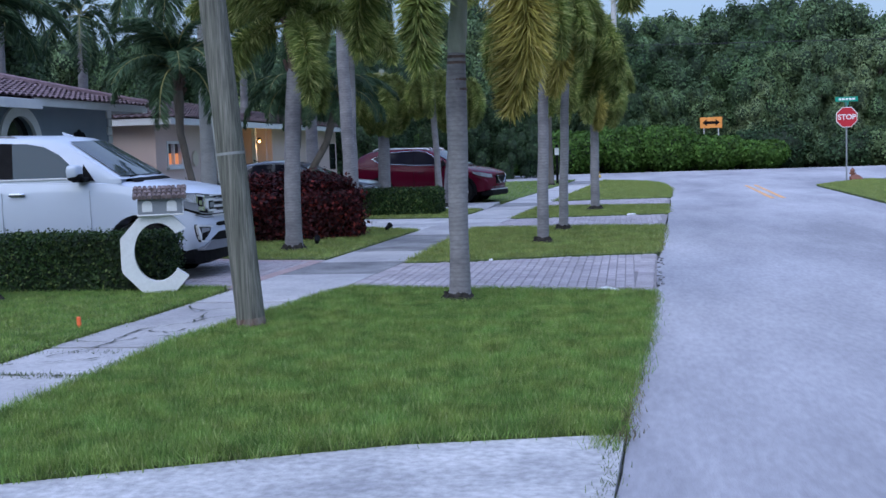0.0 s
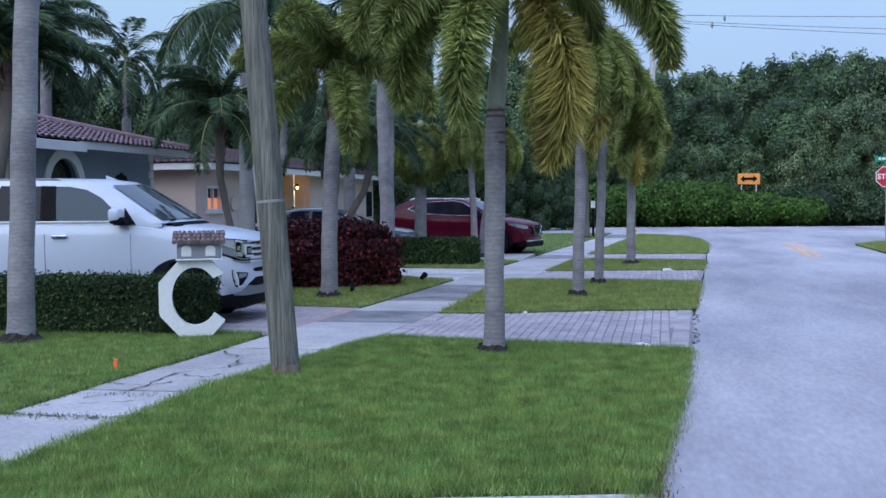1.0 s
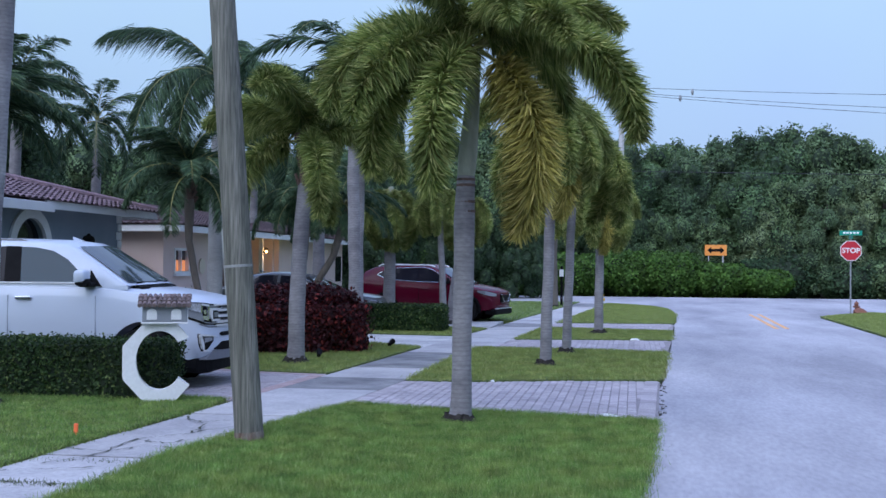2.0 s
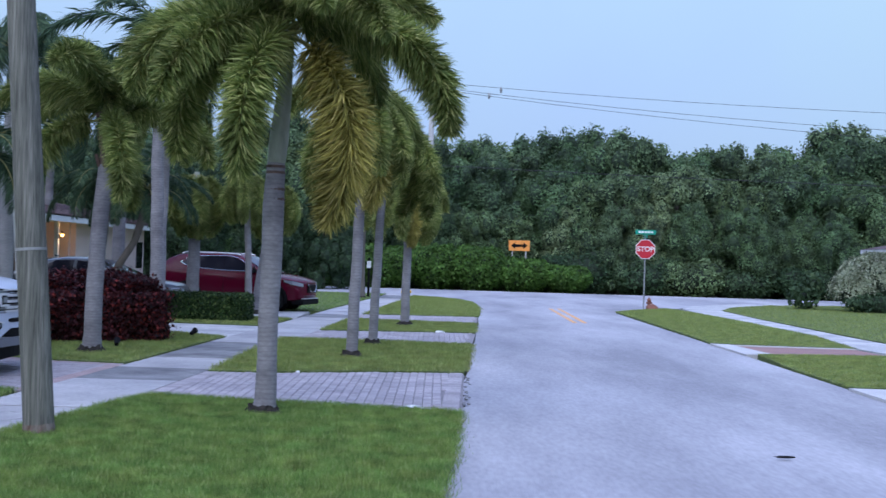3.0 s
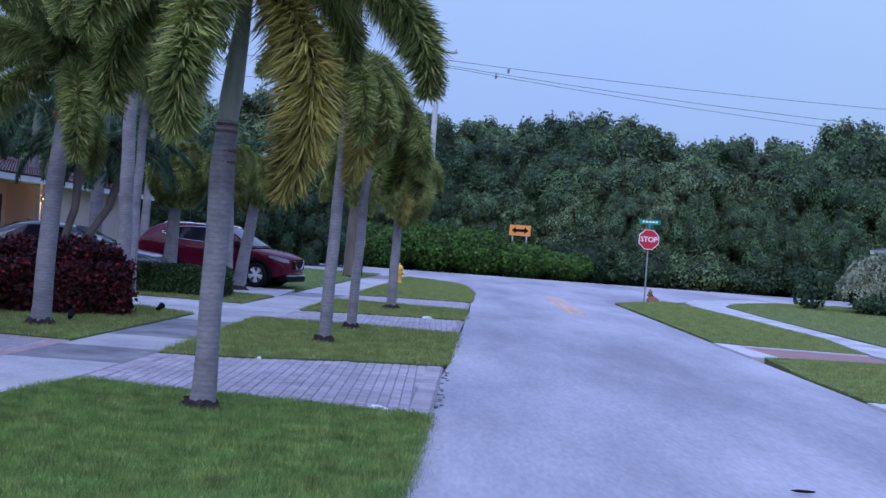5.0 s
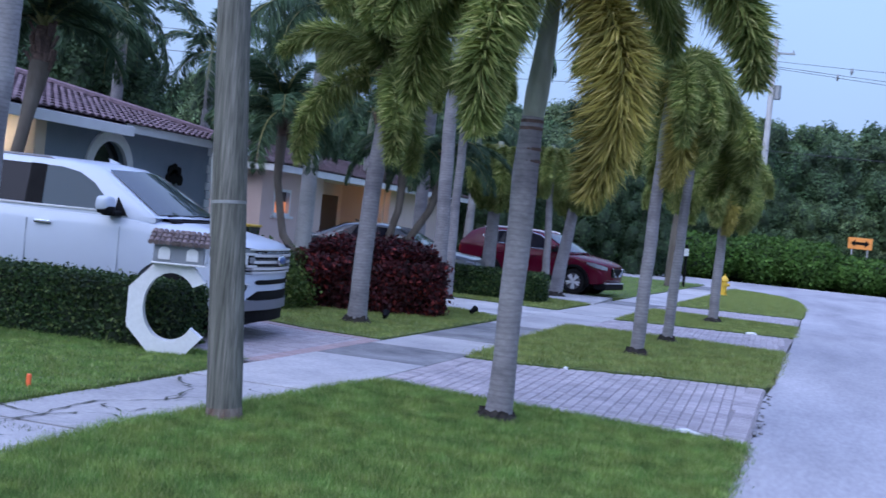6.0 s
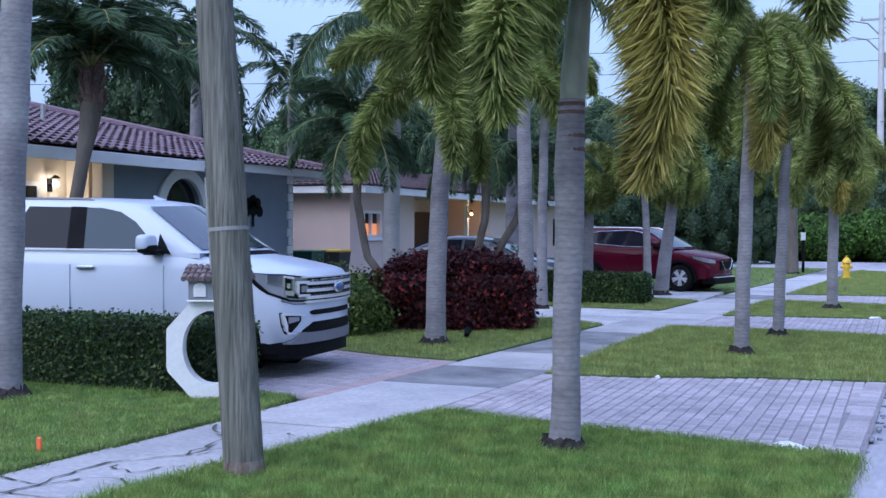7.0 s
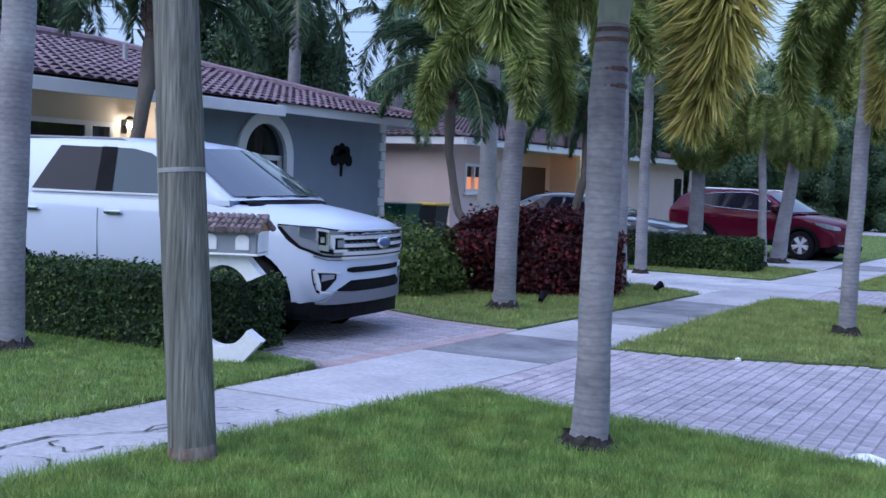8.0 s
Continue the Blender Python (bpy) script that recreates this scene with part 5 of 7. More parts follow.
def wheel(parent, x, y, r, width, side):
    """Tyre and spoked rim; side is -1 or 1 for the outer face."""
    bm = bmesh.new()
    prof = [(0.62, 0.5), (0.80, 0.5), (0.95, 0.46), (1.0, 0.34), (1.0, -0.34), (0.95, -0.46), (0.80, -0.5), (0.62, -0.5)]
    seg = 28
    rings = [[bm.verts.new((x + r * p * math.cos(a), y + width * q, r + r * p * math.sin(a))) for p, q in prof] for a in (2 * math.pi * k / seg for k in range(seg))]
    for k in range(seg):
        for j in range(len(prof)):
            a, b = rings[k], rings[(k + 1) % seg]
            bm.faces.new((a[j], a[(j + 1) % 8], b[(j + 1) % 8], b[j]))
    tyre = part("tyre", bm, M_RUBBER, parent, "black rubber tyre", True)
    bm = bmesh.new()
    yo = y + side * width * 0.40
    tube(bm, [(x, yo - side * 0.10, r), (x, yo - side * 0.09, r)], r * 0.62, 28)
    for k in range(28):
        a0, a1 = 2 * math.pi * k / 28, 2 * math.pi * (k + 1) / 28
        q = [bm.verts.new((x + rr * math.cos(a), yy, r + rr * math.sin(a))) for a, rr, yy in ((a0, r * 0.66, yo + side * 0.015), (a1, r * 0.66, yo + side * 0.015), (a1, r * 0.57, yo), (a0, r * 0.57, yo))]
        bm.faces.new(q)
    dark = part("brake_disc", bm, M_GREYTRIM, tyre)
    bm = bmesh.new()
    for k in range(10):
        a = 360 * k / 10 + (8 if k % 2 else -8)
        box(bm, 0.03, r * 0.60, -0.024, 0.024, -0.02, 0.025, 0.008, Matrix.Translation((x, yo, r)) @ pose(0, 0, 0, 90, 0, 0) @ pose(0, 0, 0, 0, 0, a))
    tube(bm, [(x, yo - 0.03, r), (x, yo + 0.03, r)], r * 0.16, 12)
    part("rim", bm, M_ALLOY, tyre, "silver spoked alloy rim")
    return tyre


def car(name, m, label, paint, P, trim_dark=False, category="car"):
    """A car from its measures P; local x runs forward with the nose at 0, y to its left."""
    t = thing(name, m, label, category, "parked cars")
    L, W, belt = P["length"], P["width"] / 2, P["belt"]

    def low(x, w, zb, zt):
        b = min(zb + 0.30, zt - 0.25)
        return [(w * 0.80, zb), (w * 0.95, zb + 0.04), (w * 0.985, b), (w, b + (zt - b) * 0.35), (w * 0.992, zt - 0.17), (w * 0.985, zt - 0.13), (w * 0.955, zt - 0.045), (w * 0.88, zt - 0.004), (w * 0.64, zt + 0.010), (w * 0.56, zt + 0.026), (w * 0.3, zt + 0.032), (0.0, zt + 0.034)]
    body = part("body", loft(P["low"], low, P.get("bow", 0.0)), paint, t, smooth=True)
    cutters = []
    for x in P["axles"]:
        bm = bmesh.new()
        r = P["wheel"] * P.get("arch", 1.17)
        tube(bm, [(x, -W - 0.3, P["wheel"]), (x, W + 0.3, P["wheel"])], r, 32)
        c = put("cutter", bm_mesh("cutter", bm, M_BLACK))
        c.matrix_basis = m
        md = body.modifiers.new("arch", "BOOLEAN")
        md.operation, md.object, md.solver = "DIFFERENCE", c, "EXACT"
        cutters.append(c)
    bpy.context.view_layer.update()
    me = bpy.data.meshes.new_from_object(body.evaluated_get(bpy.context.evaluated_depsgraph_get()))
    body.modifiers.clear()
    body.data = me
    for c in cutters:
        bpy.data.objects.remove(c)
    wb, wt, zt = P["cab_w"]
    def top(x, z, k):
        f = (z - belt) / (zt - belt)
        w = wb + (wt - wb) * f
        return [(wb, belt - 0.06), (wb - 0.002, belt), (w, z - 0.06 * k), (w - 0.035 * k - 0.004, z - 0.024 * k), (w - 0.10 * k - 0.01, z - 0.006 * k), (w * 0.5, z + 0.014), (0.0, z + 0.02)]
    cb = P.get("cab_bow", 0.0)
    bm = loft(P["cab"], top)
    for v in bm.verts:
        v.co.x -= cb * (v.co.y / wb) ** 2 * max(0.0, min(1.0, (v.co.x + 2.9) / 0.6))
    part("cabin", bm, paint, t, smooth=True)

    def side_y(z):
        return wb + (wt - wb) * (z - belt) / (zt - belt)
    for order, poly in enumerate(P["windows"]):
        for s in (-1, 1):
            bm = bmesh.new()
            a = [bm.verts.new((x, s * (side_y(z) + 0.010), z)) for x, z in poly]
            b = [bm.verts.new((x, s * (side_y(z) - 0.01), z)) for x, z in poly]
            bm.faces.new(a)
            for i in range(len(poly)):
                bm.faces.new((a[i], b[i], b[(i + 1) % len(poly)], a[(i + 1) % len(poly)]))
            part("side_window", bm, M_DARKGLASS if order else P.get("glass", M_DARKGLASS), t, "dark tinted side glass")
    for (x0, z0, x1, z1), mt, nm in ((P["screen"], M_WS, "windscreen"), (P["rear"], M_CARGLASS, "rear_window")):
        d = Vector((x1 - x0, 0, z1 - z0)).normalized()
        nrm = Vector((abs(d.z), 0, abs(d.x))) * 0.014 if x0 > x1 else Vector((-abs(d.z), 0, abs(d.x))) * 0.014
        q = []
        for f in (0.04, 0.95):
            x, z = x0 + (x1 - x0) * f, z0 + (z1 - z0) * f
            w = side_y(z) - 0.07
            q.append([(x + nrm.x - (cb * (w * k / wb) ** 2 if nm == "windscreen" else 0), w * k, z + nrm.z + 0.02 * (1 - abs(k))) for k in (-1, -0.75, -0.5, -0.25, 0, 0.25, 0.5, 0.75, 1)])
        bm = bmesh.new()
        vv = [[bm.verts.new(v) for v in r] for r in q]
        for k in range(8):
            bm.faces.new((vv[0][k], vv[0][k + 1], vv[1][k + 1], vv[1][k]))
        part(nm, bm, mt, t, "sloping glass", True)
    for x in P["axles"]:
        for s in (-1, 1):
            wheel(t, x, s * (W - 0.13), P["wheel"], 0.25, s)
            bm = bmesh.new()
            tube(bm, [(x, s * (W - 0.42), P["wheel"]), (x, s * (W - 0.40), P["wheel"])], P["wheel"] * 1.15, 24)
            part("wheel_well", bm, M_BLACK, t, "black wheel well")
    # seams of the doors, handles, mirrors
    for x in P["seams"]:
        for s in (-1, 1):
            part("door_seam", boxes((x - 0.0025, x + 0.0025, s * (W - 0.004) - 0.008, s * (W - 0.004) + 0.008, P["sill"] + 0.20, belt - 0.14)), P.get("gap", M_BLACK), t)
    for x in P["handles"]:
        for s in (-1, 1):
            bm = bmesh.new()
            box(bm, x - 0.11, x + 0.11, s * W - 0.035, s * W + 0.035, belt - 0.19, belt - 0.15, 0.012)
            part("door_handle", bm, P.get("handle", M_CHROME), t, "bright door handle")
    mx, mz, ms = P["mirror"]
    for s in (-1, 1):
        bm = bmesh.new()
        for v in bmesh.ops.create_uvsphere(bm, u_segments=20, v_segments=12, radius=1)["verts"]:
            q = [math.copysign(abs(c) ** 0.55, c) for c in v.co]
            v.co = Vector((mx + 0.085 * ms * q[0], s * (W + 0.115 * ms + 0.125 * ms * q[1]), mz + 0.075 * ms + 0.095 * ms * q[2]))
        mir = part("mirror", bm, paint, t, smooth=True)
        bm = bmesh.new()
        for v in bmesh.ops.create_uvsphere(bm, u_segments=16, v_segments=8, radius=1)["verts"]:
            q = [math.copysign(abs(c) ** 0.55, c) for c in v.co]
            v.co = Vector((mx + 0.01 + 0.082 * ms * q[0], s * (W + 0.110 * ms + 0.122 * ms * q[1]), mz + 0.015 * ms + 0.055 * ms * q[2]))
        part("mirror_base", bm, M_BLACK, mir, "black lower mirror shell", True)
        bm = bmesh.new()
        box(bm, mx - 0.05 * ms, mx + 0.13 * ms, min(s * (W - 0.11), s * (W + 0.14 * ms)), max(s * (W - 0.11), s * (W + 0.14 * ms)), mz - 0.055, mz + 0.01, 0.02)
        part("mirror_foot", bm, M_BLACK, mir, "black mirror foot")
        bm = bmesh.new()
        a = [(mx + 0.03, mz - 0.03), (mx + 0.20, mz - 0.05), (mx + 0.03, mz + 0.17)]
        vv = [[bm.verts.new((x, s * (side_y(z) + o), z)) for x, z in a] for o in (0.012, -0.02)]
        bm.faces.new(vv[0])
        for i in range(3):
            bm.faces.new((vv[0][i], vv[1][i], vv[1][(i + 1) % 3], vv[0][(i + 1) % 3]))
        part("mirror_sail", bm, M_BLACK, mir, "black mirror sail")
    for s in (-1, 1):
        part("rocker", boxes((P["axles"][1] + 0.5, P["axles"][0] - 0.5, min(s * (W * 0.86), s * (W * 0.985)), max(s * (W * 0.86), s * (W * 0.985)), P["sill"] - 0.09, P["sill"] + 0.06), bevel=0.02), M_BLACK, t, "black lower sill")
        part("tail_lamp", boxes((-L - 0.012, -L + 0.10, min(s * W * 0.66, s * W * 0.87), max(s * W * 0.66, s * W * 0.87), belt - 0.28, belt - 0.04), bevel=0.03), M_REDLENS, t, "red tail lamp")
    if trim_dark:
        for x in P["axles"]:
            for s in (-1, 1):
                bm = bmesh.new()
                r0, r1 = P["wheel"] * P.get("arch", 1.17) - 0.005, P["wheel"] * P.get("arch", 1.17) + 0.065
                arc = []
                for k in range(15):
                    a = radians(-14 + 208 * k / 14)
                    arc.append([bm.verts.new((x + rr * math.cos(a), s * yy, P["wheel"] + rr * math.sin(a))) for rr, yy in ((r0, W - 0.06), (r0, W + 0.014), (r1, W + 0.010), (r1, W - 0.06))])
                for a, b in zip(arc, arc[1:]):
                    for i in range(4):
                        bm.faces.new((a[i], a[(i + 1) % 4], b[(i + 1) % 4], b[i]))
                part("arch_cladding", bm, M_BLACK, t, "black wheel-arch cladding", True)
    if P.get("rails"):
        x0, x1 = P["rails"]
        for s in (-1, 1):
            bm = tube(bmesh.new(), [(x0, s * (wt - 0.05), zt - 0.05), (x0 - 0.12, s * (wt - 0.06), zt - 0.008), (x1 + 0.12, s * (wt - 0.06), zt + 0.012), (x1, s * (wt - 0.05), zt - 0.04)], 0.018, 8)
            part("roof_rail", bm, P.get("rail_paint", M_GREYTRIM), t, "slim roof rail")
    part("roof_fin", extrude_side(bmesh.new(), [(P["fin"] + 0.10, zt - 0.0), (P["fin"] - 0.05, zt - 0.0), (P["fin"] - 0.07, zt + 0.06)], -0.015, 0.015), paint, t)
    return t


SUV = dict(glass=M_CARGLASS, gap=M_SEAM, arch=1.20, bow=0.27, cab_bow=0.20, length=5.33, width=2.03, belt=1.35, wheel=0.40, sill=0.42, axles=(-0.95, -4.06), cab_w=(0.955, 0.76, 1.95),
           low=[(0.0, 0.88, 0.46, 1.02), (-0.02, 0.92, 0.41, 1.075), (-0.06, 0.95, 0.37, 1.12), (-0.15, 0.98, 0.34, 1.15), (-0.32, 1.0, 0.34, 1.185), (-0.6, 1.01, 0.36, 1.235), (-0.95, 1.015, 0.38, 1.285), (-1.25, 1.015, 0.40, 1.325), (-1.5, 1.015, 0.42, 1.342), (-1.8, 1.015, 0.42, 1.355), (-2.6, 1.015, 0.42, 1.365),
                (-4.0, 1.015, 0.42, 1.38), (-4.9, 1.0, 0.42, 1.37), (-5.2, 0.97, 0.45, 1.36), (-5.33, 0.90, 0.5, 1.30)],
           cab=[(-0.99, 1.345, 0.05), (-1.19, 1.46, 0.3), (-1.81, 1.84, 0.8), (-1.99, 1.905, 1), (-2.30, 1.94, 1), (-2.8, 1.955, 1), (-3.5, 1.965, 1), (-4.4, 1.95, 1), (-4.95, 1.90, 1), (-5.15, 1.72, 1), (-5.27, 1.38, 0.1)],
           windows=[[(-1.72, 1.385), (-1.86, 1.52), (-2.05, 1.69), (-2.26, 1.80), (-2.50, 1.845), (-2.70, 1.85), (-2.66, 1.385)], [(-2.67, 1.385), (-2.71, 1.85), (-3.46, 1.865), (-3.60, 1.62), (-3.72, 1.40)], [(-4.05, 1.40), (-3.95, 1.84), (-4.80, 1.82), (-5.00, 1.43)]],
           screen=(-1.01, 1.355, -1.87, 1.875), rear=(-5.27, 1.40, -5.05, 1.82), seams=(-1.60, -2.78, -3.84), handles=(-2.57, -3.66), mirror=(-1.74, 1.38, 1.0), rails=(-2.62, -4.8), fin=-2.25)
suv = car("white_suv", pose(-5.70, 13.42, 0, 0, 0, 6), "large white sport utility vehicle parked on the paver driveway", M_CARWHITE, SUV)
for s in (-1, 1):
    bm = bmesh.new()
    poly = [(-2.64, 1.38), (-2.86, 1.38), (-2.90, 1.862), (-2.69, 1.855)]
    bm.faces.new([bm.verts.new((x, s * (0.955 - 0.195 * (z - 1.35) / 0.60 + 0.0125), z)) for x, z in poly])
    part("door_pillar", bm, M_BLACK, suv, "black door pillar")
    bm = bmesh.new()
    for x0, x1 in ((-3.70, -1.70),):
        box(bm, x0, x1, min(s * 0.945, s * 0.972), max(s * 0.945, s * 0.972), 1.362, 1.384, 0.004)
    part("belt_trim", bm, M_ALLOY, suv, "bright belt moulding")


# front of the white car
def nose_panel(name, parent, rows, s, material, label="", out=0.0, deep=0.04, lean=0.0):
    """A panel that follows the bowed nose of the white car: rows of (y, low, high), or (y, low, high, x) on the flank."""
    bm = bmesh.new()
    fine = []
    for p, q in zip(rows, rows[1:]):
        steps = 1 if len(p) > 3 or len(q) > 3 else max(1, int(abs(q[0] - p[0]) / 0.09))
        fine += [[u + (v - u) * k / steps for u, v in zip(p, q)] if steps > 1 else p for k in range(steps)]
    fine.append(rows[-1])
    line = []
    for r in fine:
        y, lo, hi = r[:3]
        x = r[3] if len(r) > 3 else bowed(0.0, y, 0.27)
        side = min(1.0, abs(y) ** 4)
        o = Vector((out * (1 - 0.6 * side), out * side * (1 if y > 0 else -1), 0))
        line.append([bm.verts.new((x + o.x - dx - lean * top, s * (y + o.y - dx * 0.4 * side), z)) for dx, z, top in ((0, lo, 0), (0, hi, 1), (deep, hi, 1), (deep, lo, 0))])
    for a, b in zip(line, line[1:]):
        for i in range(4):
            bm.faces.new((a[i], a[(i + 1) % 4], b[(i + 1) % 4], b[i]))
    bm.faces.new(line[0])
    bm.faces.new(line[-1])
    bmesh.ops.recalc_face_normals(bm, faces=bm.faces)
    return part(name, bm, material, parent, label)


grille = nose_panel("grille", suv, [(-0.66, 0.83, 1.085), (0.66, 0.83, 1.085)], 1, M_BLACK, "black grille with bright bars", 0.012, 0.06, 0.02)
for z in (0.868, 0.945, 1.022):
    nose_panel("grille_bar", grille, [(-0.64, z - 0.017, z + 0.017), (0.64, z - 0.017, z + 0.017)], 1, M_ALLOY, "bright grille bar", 0.034, 0.03)
for k in range(15):
    for z in (0.845, 0.907, 0.984, 1.058):
        y = -0.59 + 1.18 * k / 14 + (0.02 if z in (0.907, 1.058) else -0.02)
        nose_panel("grille_tooth", grille, [(y - 0.013, z - 0.026, z - 0.004), (y + 0.013, z - 0.026, z - 0.004)], 1, M_GREYTRIM, "", 0.026, 0.02)
nose_panel("grille_frame", grille, [(-0.70, 1.082, 1.10), (0.70, 1.082, 1.10)], 1, M_ALLOY, "bright grille edge", 0.030, 0.05)
nose_panel("grille_frame", grille, [(-0.66, 0.812, 0.835), (0.66, 0.812, 0.835)], 1, M_ALLOY, "bright grille edge", 0.030, 0.05)
for name, ry, rz, x, material, label in (("badge_rim", 0.150, 0.066, 0.052, M_CHROME, "bright oval badge rim"), ("badge", 0.122, 0.047, 0.064, M_BADGE, "blue oval badge")):
    bm = bmesh.new()
    for v in bmesh.ops.create_uvsphere(bm, u_segments=24, v_segments=12, radius=1)["verts"]:
        v.co = Vector((x + v.co.x * 0.022, v.co.y * ry, 0.965 + v.co.z * rz))
    part(name, bm, material, grille, label, True)
for s in (-1, 1):
    hl = nose_panel("headlight", suv, [(0.62, 0.835, 1.09), (0.74, 0.84, 1.10), (0.85, 0.85, 1.115), (0.91, 0.875, 1.125), (0.962, 0.93, 1.13, -0.37), (0.992, 1.02, 1.135, -0.47), (1.004, 1.115, 1.14, -0.56)], s, M_LENS, "clear headlight", 0.012, 0.06)
    nose_panel("lamp_trim", hl, [(0.62, 0.825, 0.842), (0.74, 0.828, 0.846), (0.85, 0.838, 0.858), (0.91, 0.860, 0.885), (0.962, 0.915, 0.94, -0.37), (0.992, 1.0, 1.03, -0.47), (1.004, 1.10, 1.12, -0.56)], s, M_BLACK, "dark lamp edge", 0.020, 0.05)
    nose_panel("lamp_trim", hl, [(0.62, 1.085, 1.10), (0.74, 1.095, 1.108), (0.85, 1.11, 1.122), (0.91, 1.12, 1.131), (0.962, 1.126, 1.137, -0.37), (1.004, 1.135, 1.146, -0.56)], s, M_BLACK, "dark lamp edge", 0.018, 0.05)
    nose_panel("lamp_bowl", hl, [(0.83, 0.95, 1.09), (0.90, 0.96, 1.095)], s, M_BLACK, "dark lamp bowl", 0.016, 0.02)
    nose_panel("lamp_bowl", hl, [(0.845, 0.975, 1.03), (0.885, 0.98, 1.035)], s, M_CHROME, "bright reflector", 0.022, 0.02)
    nose_panel("lamp_bowl", hl, [(0.905, 0.99, 1.115), (0.93, 1.0, 1.118), (0.97, 1.04, 1.125, -0.38)], s, M_CHROME, "bright reflector", 0.018, 0.02)
    nose_panel("lamp_bowl", hl, [(0.785, 0.945, 1.09), (0.815, 0.945, 1.095)], s, M_CHROME, "bright reflector", 0.018, 0.02)
    nose_panel("lamp_bowl", hl, [(0.80, 1.075, 1.098), (0.915, 1.095, 1.118)], s, M_ALLOY, "bright reflector", 0.02, 0.02)
    nose_panel("lamp_bowl", hl, [(0.74, 0.86, 0.905), (0.88, 0.88, 0.925)], s, M_BLACK, "dark lamp bowl", 0.016, 0.02)
    nose_panel("lamp_bowl", hl, [(0.80, 0.89, 0.95), (0.90, 0.91, 0.955)], s, M_CHROME, "bright reflector", 0.018, 0.02)
    nose_panel("lamp_bar", hl, [(0.60, 1.022, 1.05), (0.775, 1.022, 1.05)], s, M_ALLOY, "bright bracket round the lamp", 0.036, 0.03)
    nose_panel("lamp_bar", hl, [(0.745, 0.90, 1.022), (0.775, 0.93, 1.022)], s, M_ALLOY, "bright bracket round the lamp", 0.036, 0.03)
    nose_panel("lamp_bar", hl, [(0.60, 0.882, 0.908), (0.745, 0.882, 0.908)], s, M_ALLOY, "bright bracket round the lamp", 0.036, 0.03)
    nose_panel("lamp_unit", hl, [(0.60, 0.905, 1.024), (0.75, 0.905, 1.024)], s, M_BLACK, "dark lamp bowl", 0.026, 0.03)
    nose_panel("lamp_unit", hl, [(0.63, 0.93, 1.0), (0.71, 0.93, 1.0)], s, M_LENS, "clear lamp cell", 0.032, 0.03)
    fog = nose_panel("fog_lamp", suv, [(0.70, 0.62, 0.685), (0.77, 0.55, 0.70), (0.83, 0.50, 0.71), (0.885, 0.49, 0.715), (0.915, 0.58, 0.72), (0.932, 0.68, 0.72)], s, M_BLACK, "fog lamp in a black recess with a bright edge", 0.008, 0.04)
    nose_panel("fog_trim", fog, [(0.66, 0.672, 0.684), (0.80, 0.682, 0.706), (0.925, 0.69, 0.722)], s, M_ALLOY, "bright fog lamp edge", 0.018, 0.03)
    nose_panel("fog_trim", fog, [(0.868, 0.50, 0.57), (0.892, 0.52, 0.66), (0.915, 0.60, 0.70), (0.928, 0.68, 0.71)], s, M_ALLOY, "bright fog lamp edge", 0.020, 0.03)
    nose_panel("fog_trim", fog, [(0.76, 0.483, 0.492), (0.875, 0.483, 0.512)], s, M_ALLOY, "bright fog lamp edge", 0.016, 0.03)
    nose_panel("fog_glass", fog, [(0.73, 0.625, 0.665), (0.86, 0.60, 0.67)], s, M_LENS, "clear fog lamp", 0.016, 0.02)
    nose_panel("bumper_crease", suv, [(0.62, 0.795, 0.806), (0.80, 0.80, 0.811), (0.93, 0.84, 0.851)], s, M_GREYTRIM, "dark joint under the lamp", 0.004, 0.02)
nose_panel("upper_intake", suv, [(-0.56, 0.69, 0.715), (-0.50, 0.675, 0.73), (0.50, 0.675, 0.73), (0.56, 0.69, 0.715)], 1, M_BLACK, "narrow black intake", 0.008)
nose_panel("lower_intake", suv, [(-0.68, 0.50, 0.515), (-0.50, 0.49, 0.60), (0.50, 0.49, 0.60), (0.68, 0.50, 0.515)], 1, M_BLACK, "black lower intake", 0.008)
nose_panel("skid_plate", suv, [(-0.84, 0.375, 0.39), (-0.70, 0.37, 0.49), (-0.5, 0.375, 0.488), (0.5, 0.375, 0.488), (0.70, 0.37, 0.49), (0.84, 0.375, 0.39)], 1, M_SKID, "grey skid plate", 0.016, 0.10)
part("air_dam", loft([(-0.02, 0.80, 0.20, 0.40), (-0.08, 0.90, 0.19, 0.40), (-0.20, 0.95, 0.20, 0.40), (-0.50, 0.96, 0.22, 0.40)], lambda x, w, lo, hi: [(w * 0.90, lo), (w * 0.98, lo + 0.03), (w, lo + 0.08), (w, hi - 0.02), (w * 0.98, hi), (w * 0.9, hi + 0.002), (w * 0.7, hi + 0.003), (w * 0.6, hi + 0.004), (w * 0.4, hi + 0.005), (w * 0.3, hi + 0.006), (w * 0.2, hi + 0.007), (0.0, hi + 0.008)], 0.27), M_BLACK, suv, "black air dam")
for y0, y1 in ((-0.72, -0.05), (0.02, 0.66)):
    pts = [(-1.03 - 0.20 * (y / 0.955) ** 2 - 0.07 * (y - y0), y, 1.378 + 0.04 * (y - y0)) for y in (y0, (y0 + y1) / 2, y1)]
    part("wiper", tube(bmesh.new(), pts, 0.010, 5), M_BLACK, suv, "black wiper arm")
bm = bmesh.new()
rows = [[bm.verts.new((x0 - 0.20 * (y / 0.955) ** 2, y, z)) for y in (-0.80, -0.6, -0.4, -0.2, 0, 0.2, 0.4, 0.6, 0.80)] for x0, z in ((-0.92, 1.30), (-0.95, 1.33), (-1.02, 1.354), (-1.05, 1.30))]
